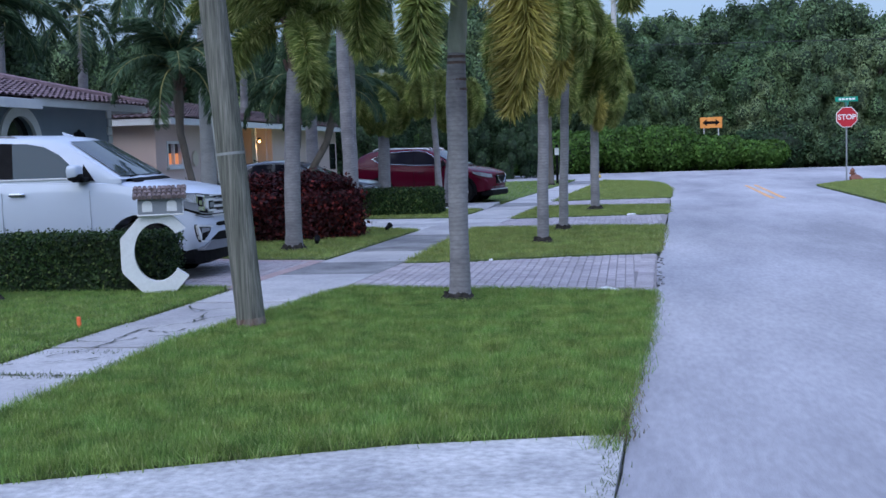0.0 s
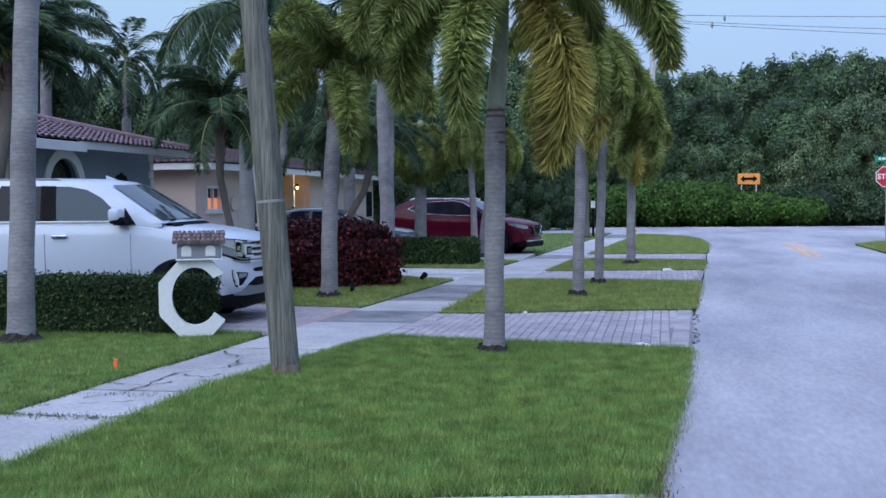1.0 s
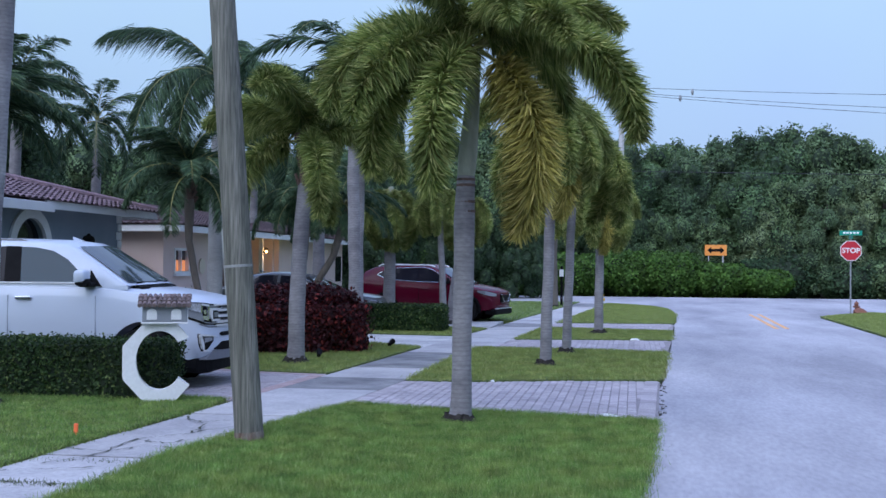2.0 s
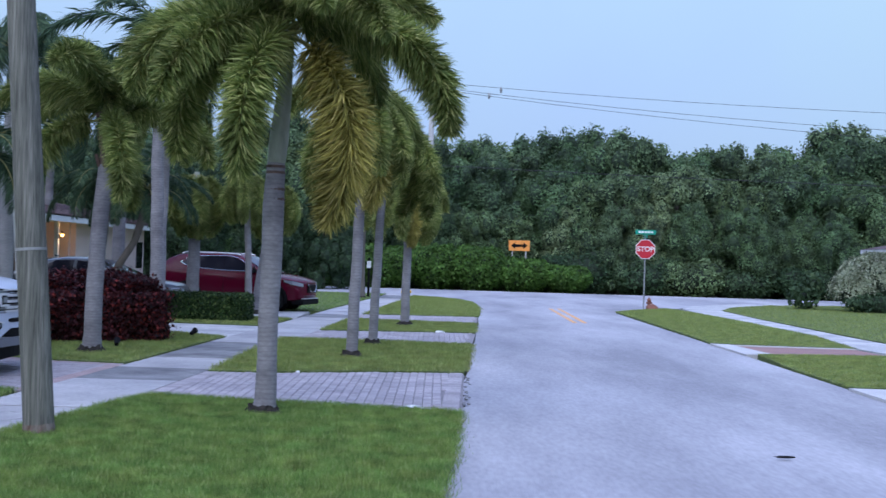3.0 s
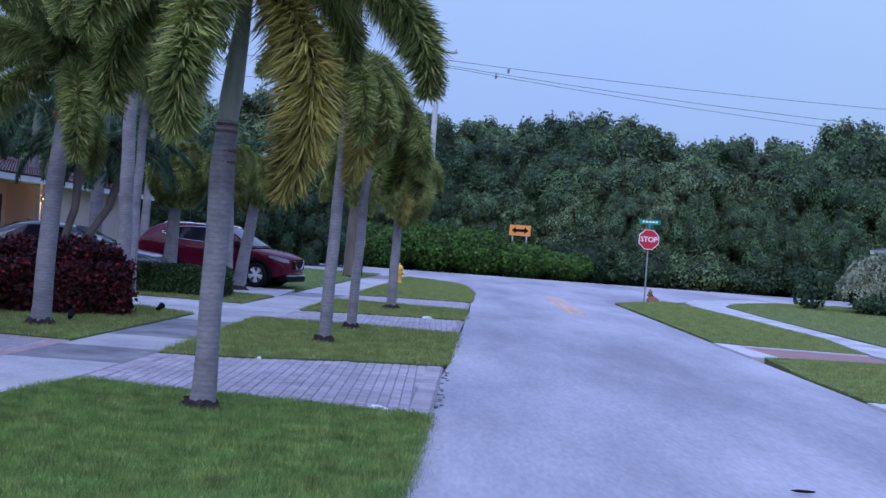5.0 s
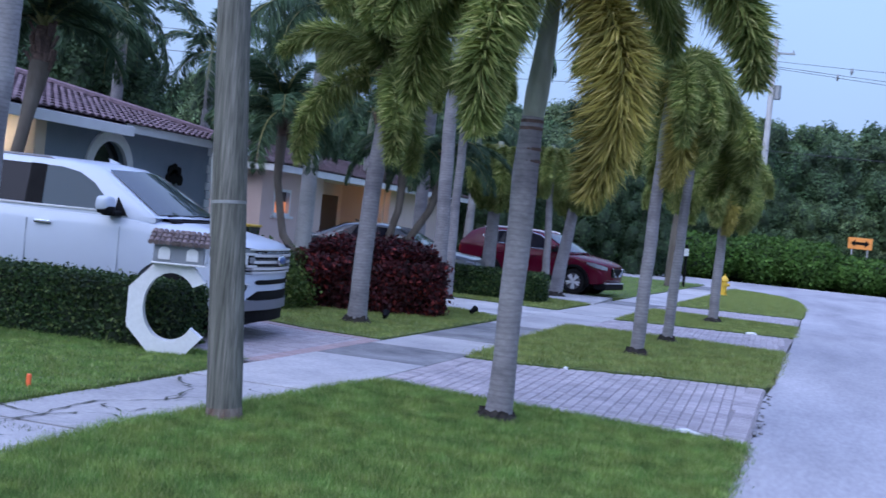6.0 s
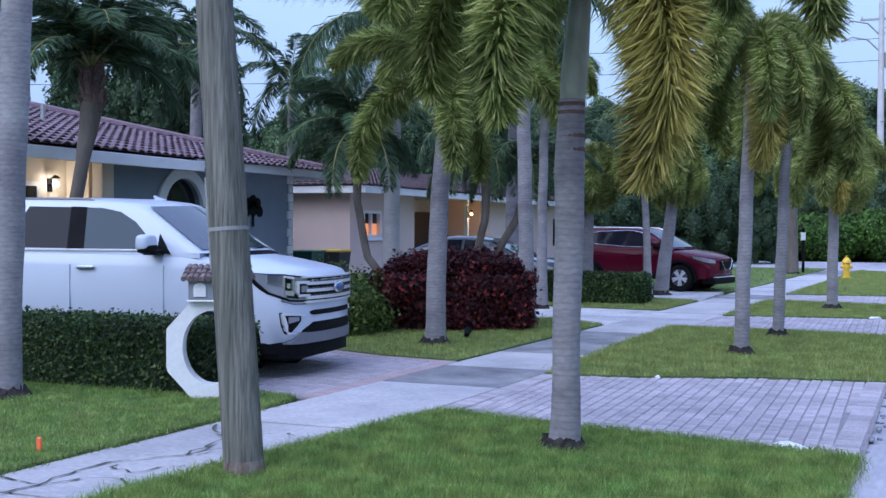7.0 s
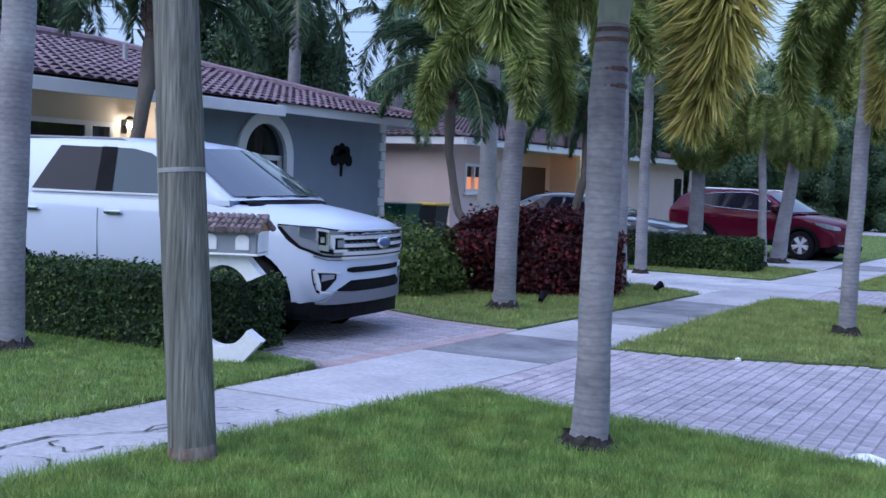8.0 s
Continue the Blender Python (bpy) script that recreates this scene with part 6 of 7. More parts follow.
for a, b in zip(rows, rows[1:]):
    for k in range(8):
        bm.faces.new((a[k], a[k + 1], b[k + 1], b[k]))
part("cowl", bm, M_BLACK, suv, "black cowl below the windscreen")

CROSS = dict(bow=0.30, cab_bow=0.22, length=4.69, width=1.84, belt=1.12, wheel=0.36, sill=0.40, axles=(-0.95, -3.65), cab_w=(0.875, 0.64, 1.68), arch=1.14, glass=M_DARKGLASS, handle=M_CARRED, rail_paint=M_ALLOY,
             low=[(0.0, 0.74, 0.44, 0.80), (-0.03, 0.80, 0.36, 0.86), (-0.10, 0.85, 0.31, 0.90), (-0.25, 0.89, 0.30, 0.945), (-0.5, 0.91, 0.31, 1.0), (-0.9, 0.92, 0.32, 1.055), (-1.25, 0.92, 0.33, 1.09), (-1.6, 0.92, 0.33, 1.11), (-2.4, 0.92, 0.33, 1.13), (-3.6, 0.92, 0.34, 1.19),
                  (-4.2, 0.90, 0.36, 1.22), (-4.55, 0.86, 0.42, 1.20), (-4.69, 0.78, 0.48, 1.10)],
             cab=[(-0.98, 1.11, 0.05), (-1.2, 1.22, 0.3), (-1.85, 1.56, 0.8), (-2.05, 1.625, 1), (-2.3, 1.665, 1), (-2.8, 1.69, 1), (-3.5, 1.675, 1), (-4.1, 1.62, 1), (-4.4, 1.50, 1), (-4.62, 1.16, 0.1)],
             windows=[[(-1.60, 1.165), (-1.84, 1.36), (-2.14, 1.52), (-2.42, 1.575), (-2.56, 1.58), (-2.52, 1.18)], [(-2.53, 1.18), (-2.57, 1.58), (-3.20, 1.575), (-3.40, 1.55), (-3.40, 1.235)], [(-3.41, 1.24), (-3.41, 1.55), (-3.70, 1.49), (-3.92, 1.37), (-3.70, 1.285)]],
             screen=(-1.0, 1.12, -1.90, 1.595), rear=(-4.62, 1.19, -4.3, 1.56), seams=(-1.36, -2.50, -3.5), handles=(-2.28, -3.32), mirror=(-1.62, 1.17, 0.8), rails=(-2.1, -4.0), fin=-3.9)
red = car("red_crossover", pose(-4.05, 32.45, 0, 0, 0, -13), "dark red crossover parked at the end of a driveway", M_CARRED, CROSS, True)
part("nose_grille", boxes((-0.08, 0.014, -0.40, 0.40, 0.56, 0.80), bevel=0.02), M_BLACK, red, "black nose grille")
for s in (-1, 1):
    bm = tube(bmesh.new(), [(0.022, s * 0.05, 0.58), (0.016, s * 0.20, 0.60), (0.0, s * 0.36, 0.80)], 0.016, 6)
    part("grille_trim", bm, M_CHROME, red, "bright grille wing")
part("air_dam", boxes((-0.42, -0.04, -0.74, 0.74, 0.20, 0.37), bevel=0.04), M_BLACK, red, "black lower bumper")
part("chin_trim", boxes((-0.2, -0.02, -0.62, 0.62, 0.37, 0.395), bevel=0.008), M_ALLOY, red, "bright chin trim")
for s in (-1, 1):
    bm = bmesh.new()
    pts = [(-0.10, 0.60, 0.75, 0.83), (-0.20, 0.76, 0.76, 0.87), (-0.36, 0.865, 0.80, 0.91), (-0.60, 0.915, 0.88, 0.93)]
    line = [[bm.verts.new((x + dx, s * (y + dy), z)) for dx, dy, z in ((0.03, 0.012, lo), (0.015, 0.012, hi), (-0.06, -0.05, hi), (-0.06, -0.05, lo))] for x, y, lo, hi in pts]
    for a, b in zip(line, line[1:]):
        for i in range(4):
            bm.faces.new((a[i], a[(i + 1) % 4], b[(i + 1) % 4], b[i]))
    part("headlight", bm, M_LENS, red, "clear swept-back headlight")
    edge = [(-1.56, 1.15), (-2.52, 1.165), (-3.40, 1.22), (-3.72, 1.272), (-3.97, 1.375), (-3.72, 1.51), (-3.40, 1.57), (-2.57, 1.605), (-2.40, 1.60), (-2.12, 1.54), (-1.82, 1.375)]
    bm = tube(bmesh.new(), [(x, s * (0.875 - 0.235 * (z - 1.12) / 0.56 + 0.008), z) for x, z in edge], 0.013, 6)
    part("window_trim", bm, M_CHROME, red, "bright trim round the side windows")

SEDAN = dict(length=4.8, width=1.83, belt=0.98, wheel=0.33, sill=0.28, axles=(-0.92, -3.72), cab_w=(0.86, 0.60, 1.45),
             low=[(0.0, 0.6, 0.45, 0.66), (-0.06, 0.75, 0.26, 0.74), (-0.3, 0.88, 0.22, 0.82), (-0.9, 0.915, 0.24, 0.90), (-1.5, 0.915, 0.26, 0.96), (-2.6, 0.915, 0.26, 0.98), (-3.8, 0.91, 0.28, 1.0), (-4.5, 0.88, 0.32, 1.02), (-4.8, 0.78, 0.40, 0.98)],
             cab=[(-1.35, 1.0, 0.05), (-1.6, 1.10, 0.3), (-2.2, 1.38, 1), (-2.6, 1.44, 1), (-3.1, 1.45, 1), (-3.6, 1.38, 1), (-4.25, 1.06, 0.3), (-4.4, 1.02, 0.1)],
             windows=[[(-1.9, 1.02), (-2.45, 1.35), (-2.75, 1.37), (-2.75, 1.02)], [(-2.84, 1.02), (-2.84, 1.37), (-3.3, 1.36), (-3.75, 1.10), (-3.75, 1.02)]],
             screen=(-1.37, 1.01, -2.24, 1.40), rear=(-4.3, 1.05, -3.55, 1.40), seams=(-1.5, -2.8, -3.7), handles=(-2.55, -3.5), mirror=(-1.85, 1.03, 0.7), fin=-3.5)
sed = car("grey_sedan", pose(-6.8, 28.1, 0, 0, 0, 0), "dark grey sedan parked behind a hedge", M_CARGREY, SEDAN)
for s in (-1, 1):
    part("headlight", boxes((-0.36, -0.05, min(s * 0.60, s * 0.85), max(s * 0.60, s * 0.85), 0.62, 0.74), bevel=0.03), M_LENS, sed, "clear headlight")


# ---- the house-shaped mailbox on an octagonal C ----
cbox = thing("mailbox", pose(-5.79, 11.12, 0, 0, 0, 22), "white C-shaped octagonal mailbox stand with a small tiled house on top", "mailbox")
outer = [(0.45 * a / math.cos(radians(22.5)), 0.45 + 0.45 * b / math.cos(radians(22.5))) for a, b in oct8]
bm = bmesh.new()
N = 48
start, end = radians(38), radians(324)
fr, bk = [], []
def oct_r(a):
    k = (a + radians(22.5)) % radians(45) - radians(22.5)
    return 0.45 / math.cos(k)
for k in range(N + 1):
    a = start + (end - start) * k / N
    ro, ri = oct_r(a), 0.30
    for lst, y in ((fr, -0.08), (bk, 0.08)):
        lst.append((bm.verts.new((ro * math.cos(a) * 0.94, y, 0.47 + ro * math.sin(a) * 1.045)), bm.verts.new((ri * math.cos(a) * 0.90, y, 0.49 + ri * math.sin(a) * 1.16))))
for k in range(N):
    bm.faces.new((fr[k][0], fr[k + 1][0], fr[k + 1][1], fr[k][1]))
    bm.faces.new((bk[k][0], bk[k][1], bk[k + 1][1], bk[k + 1][0]))
    bm.faces.new((fr[k][0], bk[k][0], bk[k + 1][0], fr[k + 1][0]))
    bm.faces.new((fr[k][1], fr[k + 1][1], bk[k + 1][1], bk[k][1]))
for k in (0, N):
    bm.faces.new((fr[k][0], fr[k][1], bk[k][1], bk[k][0]))
part("c_stand", bm, M_WHITEPAINT, cbox, "white painted octagonal C ring")
M_MBOX = mat("mailbox_grey", (0.20, 0.22, 0.25), 0.6, var=(0.25, 0.27, 0.30), scale=3)
part("box_body", boxes((-0.20, 0.31, -0.15, 0.19, 0.94, 1.14), bevel=0.008), M_MBOX, cbox, "grey painted box")
part("box_base", boxes((-0.215, 0.325, -0.165, 0.205, 0.925, 0.945), bevel=0.006), M_WHITEPAINT, cbox)
part("door", boxes((0.311, 0.324, -0.13, 0.17, 0.955, 1.13), bevel=0.004), M_WHITEPAINT, cbox, "pale end door")
for x in (-0.09, 0.19):
    bm = bmesh.new()
    extrude_side(bm, [(x - 0.058, 0.975), (x + 0.058, 0.975)] + [(x + 0.058 * math.cos(a), 1.06 + 0.045 * math.sin(a)) for a in (math.pi * k / 8 for k in range(9))], -0.162, -0.15)
    part("small_window", bm, M_WHITEPAINT, cbox, "white arched dummy window")
bm = bmesh.new()
for f in (((-0.235, -0.21, 1.135), (0.355, -0.21, 1.135), (0.335, 0.02, 1.245), (-0.215, 0.02, 1.245)), ((0.355, 0.25, 1.135), (-0.235, 0.25, 1.135), (-0.215, 0.02, 1.245), (0.335, 0.02, 1.245))):
    bm.faces.new([bm.verts.new(v) for v in f])
box(bm, -0.20, 0.31, -0.15, 0.19, 1.13, 1.15)
mroof = part("roof", bm, M_CLAY, cbox, "weathered clay roof")
part("gable", extrude_side(bmesh.new(), [(-0.15, 1.135), (0.19, 1.135), (0.02, 1.225)], 0.305, 0.32), M_LIGHTERBROWN, cbox, "brown wooden gable")
for g in cbox.children:
    if g.name.startswith("gable"):
        g.matrix_basis = Matrix(((0, 1, 0, 0), (1, 0, 0, 0), (0, 0, 1, 0), (0, 0, 0, 1)))
for y0 in (-0.225, 0.265):
    for j in range(3):
        for k in range(11):
            x = -0.222 + 0.0555 * k + rnd(-0.006, 0.006)
            f0, f1 = j / 3, (j + 1.25) / 3
            p0, p1 = (x, y0 + (0.02 - y0) * f0, 1.135 + 0.118 * f0 + 0.010), (x + rnd(-0.008, 0.008), y0 + (0.02 - y0) * f1, 1.135 + 0.118 * f1 - 0.004)
            part("tile", tube(bmesh.new(), [p0, p1], [0.028 * rnd(0.9, 1.1), 0.023], 8), M_CLAY, mroof, "small curved clay tile")


# ---- houses ----
def barrel(parent, eave_a, eave_b, up, run, material, hip_a=0.0, hip_b=0.0, pitch=0.24, course=0.37, pieces=0, near=None):
    """Curved tiles over one roof slope. eave_a to eave_b is the eave, up the rise direction, run its length; hip_a and hip_b
    are how far the slope narrows at each end by the top."""
    a, b, up = Vector(eave_a), Vector(eave_b), Vector(up).normalized()
    along = (b - a).normalized()
    nrm = along.cross(up).normalized()
    if nrm.z < 0:
        nrm = -nrm
    prof = [(pitch * (-0.5 + k / 6), 0.055 * math.sin(math.pi * k / 6)) for k in range(7)]
    vs0 = [along * p + nrm * h for p, h in prof] + [along * p * 0.9 + nrm * (h * 0.85 - 0.035) + up * (course * 1.06) for p, h in prof]
    thick = [v - nrm * 0.022 for v in vs0[:7]]
    fs0 = [(k, k + 1, k + 8, k + 7) for k in range(6)] + [(14 + k, 15 + k, k + 1, k) for k in range(6)]
    one = None
    vs, fs = [], []
    n, rows, made = int((b - a).length / pitch), int(run / course), 0
    for j in range(rows):
        f = j * course / run
        for i in range(n):
            d = (i + 0.5) * pitch
            if d < hip_a * f or d > (b - a).length - hip_b * f:
                continue
            o = a + along * d + up * (j * course) + nrm * (0.035 + rnd(-0.004, 0.004))
            if made < pieces and near(o):
                if one is None:
                    one = mesh_of("tile", vs0 + thick, fs0, material, True)
                put("tile", one, parent, Matrix.Translation(o))
                made += 1
            else:
                k = len(vs)
                vs += [o + v for v in vs0 + thick]
                fs += [tuple(k + q for q in g) for g in fs0]
    if vs:
        ob = put("tile_field", mesh_of("tile_field", vs, fs, material, True), parent)
        ob["kind"] = "stuff"


house = thing("blue_house", pose(0, 0, 0), "blue-grey stucco house with white quoins and a purple-brown tiled roof", "house")
bm = bmesh.new()
# front wall with an arched window opening, in pieces round it
AY, AR, AZ = 20.9, 0.66, 1.98
X0, X1 = -13.35, -13.1
for s in ((18.62, AY - AR, 0.0, 2.9), (AY + AR, 25.2, 0.0, 2.9), (AY - AR, AY + AR, 0.0, 0.75)):
    box(bm, X0, X1, s[0], s[1], s[2] - 0.1, s[3])
arc = [(AY + AR * math.cos(a), AZ + 0.0 + AR * math.sin(a)) for a in (math.pi * k / 16 for k in range(17))]
for (y0, z0), (y1, z1) in zip(arc, arc[1:]):
    vv = [bm.verts.new(v) for v in ((X1, y0, z0), (X1, y1, z1), (X1, y1, 2.9), (X1, y0, 2.9), (X0, y0, z0), (X0, y1, z1), (X0, y1, 2.9), (X0, y0, 2.9))]
    bm.faces.new(vv[:4])
    bm.faces.new(vv[4:][::-1])
    bm.faces.new((vv[0], vv[4], vv[5], vv[1]))
box(bm, -22, -13.35, 24.95, 25.2, -0.1, 2.9)
part("wall", bm, M_STUCCO_BLUE, house, "blue-grey stucco wall")
part("porch_wall", boxes((-14.1, -13.85, 10.5, 18.62, -0.1, 2.9), (-13.85, -13.35, 18.4, 18.62, -0.1, 2.9)), M_STUCCO_CREAM, house, "cream porch wall")
part("rear_wall", boxes((-22.2, -22, 10.5, 25.2, -0.1, 2.9), (-22, -15.2, 10.3, 10.5, -0.1, 2.9)), M_STUCCO_BLUE, house)
for k in range(14):
    z0 = 0.0 + 0.205 * k
    dy = 0.24 if k % 2 else 0.17
    bm = boxes((-13.12 - (0.17 if k % 2 else 0.24), -13.06, 25.24 - dy, 25.24, z0, z0 + 0.19), bevel=0.012)
    part("quoin", bm, M_WHITEPAINT, house, "white quoin block")
# arch surround, frame and glass
bm = bmesh.new()
for (r0, r1, xx0, xx1) in ((AR - 0.02, AR + 0.20, -13.12, -13.04),):
    for k in range(24):
        a0, a1 = math.pi * k / 24, math.pi * (k + 1) / 24
        q = [(AY + r * math.cos(a), AZ + r * math.sin(a)) for r, a in ((r0, a0), (r1, a0), (r1, a1), (r0, a1))]
        lo, hi = [bm.verts.new((xx0, y, z)) for y, z in q], [bm.verts.new((xx1, y, z)) for y, z in q]
        bm.faces.new(hi)
        bm.faces.new(lo[::-1])
        bm.faces.new((lo[0], lo[3], hi[3], hi[0]))
        bm.faces.new((lo[1], hi[1], hi[2], lo[2]))
    for s in (-1, 1):
        y0, y1 = sorted((AY + s * r0, AY + s * r1))
        box(bm, xx0, xx1, y0, y1, 0.72, AZ)
    box(bm, xx0, -13.0, AY - r1 - 0.05, AY + r1 + 0.05, 0.62, 0.75)
win = part("window", bm, M_WHITEPAINT, house, "white arched window surround")
bm = bmesh.new()
box(bm, -13.26, -13.18, AY - AR, AY + AR, AZ - 0.06, AZ + 0.04)
box(bm, -13.26, -13.18, AY - 0.04, AY + 0.04, 0.75, AZ)
for s in (-1, 1):
    y0, y1 = sorted((AY + s * (AR - 0.07), AY + s * AR))
    box(bm, -13.26, -13.18, y0, y1, 0.75, AZ)
part("window_frame", bm, M_WHITEPAINT, win, "white window frame")
bm = bmesh.new()
extrude = [(AY + AR * math.cos(a), AZ + AR * math.sin(a)) for a in (math.pi * k / 16 for k in range(17))] + [(AY - AR, 0.75), (AY + AR, 0.75)]
bm.faces.new([bm.verts.new((-13.24, y, z)) for y, z in extrude])
part("pane", bm, M_GLASS, win, "dark glass")
# eaves: fascia in two steps, soffit
part("fascia", boxes((-12.50, -12.44, 20.43, 26.0, 2.80, 2.98), bevel=0.006), M_FASCIA, house, "white fascia board")
part("fascia", boxes((-12.36, -12.30, 10.0, 20.5, 2.72, 2.92), bevel=0.006), M_FASCIA, house, "white fascia board")
part("fascia", boxes((-22.5, -12.50, 25.94, 26.0, 2.80, 2.98), bevel=0.006), M_FASCIA, house, "white fascia board")
part("soffit", boxes((-15.2, -12.36, 10.0, 20.43, 2.86, 2.90), (-13.4, -12.5, 20.43, 25.94, 2.86, 2.90), (-22.5, -13.4, 25.2, 25.94, 2.86, 2.90)), M_FASCIA, house, "white soffit")
rf = bmesh.new()
RZ = 2.97
E = [(-12.4, 10.0, RZ), (-12.4, 26.05, RZ), (-22.6, 26.05, RZ), (-22.6, 10.0, RZ)]
R = [(-17.5, 10.0, RZ + 1.28), (-17.5, 20.95, RZ + 1.28)]
vv = [rf.verts.new(v) for v in E + R]
for f in ((0, 1, 5, 4), (1, 2, 5), (2, 3, 4, 5), (3, 0, 4)):
    rf.faces.new([vv[i] for i in f])
roof = part("roof", rf, M_TILE, house, "purple-brown curved roof tiles")
slope = Vector((-5.1, 0, 1.28))
barrel(roof, (-12.36, 10.1, RZ - 0.02), (-12.36, 26.0, RZ - 0.02), slope, slope.length, M_TILE, 0.0, 5.1, pieces=300, near=lambda o: o.y > 16.4)
barrel(roof, (-12.5, 26.02, RZ - 0.02), (-22.5, 26.02, RZ - 0.02), (0, -5.1, 1.28), slope.length, M_TILE, 5.1, 5.0)
part("hip_cap", tube(bmesh.new(), [(-12.4, 26.0, RZ + 0.05), (-17.5, 20.95, RZ + 1.36)], 0.10, 8), M_TILE, roof)
part("ridge_cap", tube(bmesh.new(), [(-17.5, 20.95, RZ + 1.36), (-17.5, 10.0, RZ + 1.36)], 0.10, 8), M_TILE, roof)
part("vent_pipe", tube(bmesh.new(), [(-15.2, 19.3, 3.5), (-15.2, 19.3, 4.0)], 0.05, 8), M_STEEL, roof)
# porch windows, column and lamp
for y0, y1 in ((15.9, 17.05), (17.2, 17.6), (12.0, 13.6)):
    part("porch_window", boxes((-13.86, -13.82, y0, y1, 1.2, 2.35)), M_GLASS, house, "dark porch window")
    part("porch_window_frame", boxes((-13.87, -13.80, y0 - 0.08, y0, 1.12, 2.43), (-13.87, -13.80, y1, y1 + 0.08, 1.12, 2.43), (-13.87, -13.80, y0, y1, 1.12, 1.2), (-13.87, -13.80, y0, y1, 2.35, 2.43)), M_WHITEPAINT, house)
part("porch_column", boxes((-13.2, -12.95, 18.3, 18.62, -0.1, 2.86), bevel=0.02), M_STUCCO_CREAM, house, "cream porch column")


def wall_lamp(x, y, z, bulb, label, power, colour):
    t = thing("wall_lamp", pose(x, y, z), label, "lamp")
    part("bracket", boxes((-0.10, 0.0, -0.03, 0.03, -0.02, 0.02), (-0.12, -0.10, -0.06, 0.06, -0.12, 0.12), bevel=0.005), M_BLACK, t)
    part("cap", tube(bmesh.new(), [(0.02, 0, 0.12), (0.02, 0, 0.18)], [0.09, 0.02], 8), M_BLACK, t)
    bm = bmesh.new()
    bmesh.ops.create_icosphere(bm, subdivisions=2, radius=0.055)
    bmesh.ops.translate(bm, verts=bm.verts, vec=(0.02, 0, 0.02))
    part("bulb", bm, bulb, t, "glowing bulb", True)
    ld = bpy.data.lights.new("lamp_light", "POINT")
    ld.energy, ld.color, ld.shadow_soft_size = power, colour, 0.06
    lo = new("lamp_light", ld)
    lo.parent = t
    lo.location = (0.16, 0, 0.02)
    return t


wall_lamp(-13.72, 17.95, 2.38, M_LAMPWHITE, "lit white porch lamp on the cream wall", 2.5, (1.0, 0.80, 0.55))
# metal tree ornament on the wall
orn = thing("wall_ornament", pose(-13.08, 23.5, 1.98), "dark metal tree-shaped ornament on the wall", "wall decoration")
bm = bmesh.new()
box(bm, -0.01, 0.015, -0.035, 0.035, -0.32, 0.05, 0.005)
for cy, cz, cr in ((-0.26, 0.02, 0.13), (0.26, 0.02, 0.13), (-0.17, 0.2, 0.13), (0.17, 0.2, 0.13), (0.0, 0.27, 0.12), (0.0, 0.08, 0.17)):
    tube(bm, [(0.0, cy, cz), (0.02, cy, cz)], cr, 9)
part("cutout", bm, M_BLACK, orn)


def wheelie_bin(x, y, body, lid, label, ang=0):
    t = thing("wheelie_bin", pose(x, y, 0, 0, 0, ang), label, "bin", "bins by the house")
    bm = bmesh.new()
    vs = [bm.verts.new(v) for v in ((-0.24, -0.26, 0.05), (0.24, -0.26, 0.05), (0.24, 0.26, 0.05), (-0.24, 0.26, 0.05), (-0.32, -0.34, 1.0), (0.32, -0.34, 1.0), (0.32, 0.34, 1.0), (-0.32, 0.34, 1.0))]
    for f in ((3, 2, 1, 0), (4, 5, 6, 7), (0, 1, 5, 4), (1, 2, 6, 5), (2, 3, 7, 6), (3, 0, 4, 7)):
        bm.faces.new([vs[i] for i in f])
    part("tub", bm, body, t)
    part("lid", boxes((-0.36, 0.36, -0.38, 0.38, 1.0, 1.07), bevel=0.02), lid, t)
    for s in (-0.28, 0.28):
        part("wheel", tube(bmesh.new(), [(-0.26, s - 0.03, 0.12), (-0.26, s + 0.03, 0.12)], 0.12, 14), M_RUBBER, t)
    part("handle", tube(bmesh.new(), [(-0.40, -0.25, 1.0), (-0.40, 0.25, 1.0)], 0.018, 6), M_BLACK, t)
    return t


wheelie_bin(-13.9, 27.4, M_BINGREEN, M_BINGREEN, "dark green wheeled bin by the wall")
wheelie_bin(-13.9, 28.9, M_BINBLACK, M_BINYELLOW, "black wheeled bin with a yellow lid")

h2 = thing("pink_house", pose(0, 0, 0), "low pink stucco house with a dark tiled roof and lit porch", "house")
part("wall", boxes((-14.4, -14.2, 30.4, 31.2, -0.1, 2.7), (-14.4, -14.2, 32.4, 34.9, -0.1, 2.7), (-14.4, -14.2, 31.2, 32.4, -0.1, 1.36), (-14.4, -14.2, 31.2, 32.4, 2.16, 2.7)), M_STUCCO_PINK, h2, "pink stucco wall")
for w in ((-24, -14.4, 30.4, 30.6), (-14.4, -14.2, 41.6, 51.5), (-24, -14.4, 51.3, 51.5), (-16.3, -16.1, 34.9, 41.6), (-16.1, -14.4, 34.7, 34.9), (-16.1, -14.4, 41.4, 41.6), (-24.2, -24, 30.4, 51.5)):
    part("wall", boxes((*w, -0.1, 2.7)), M_STUCCO_PINK, h2, "pink stucco wall")
part("window_frame", boxes((-14.36, -14.17, 31.2, 31.28, 1.36, 2.16), (-14.36, -14.17, 32.32, 32.4, 1.36, 2.16), (-14.36, -14.17, 31.28, 32.32, 1.36, 1.44), (-14.36, -14.17, 31.28, 32.32, 2.08, 2.16), (-14.34, -14.2, 31.77, 31.83, 1.44, 2.08)), M_WHITEPAINT, h2, "white window frame")
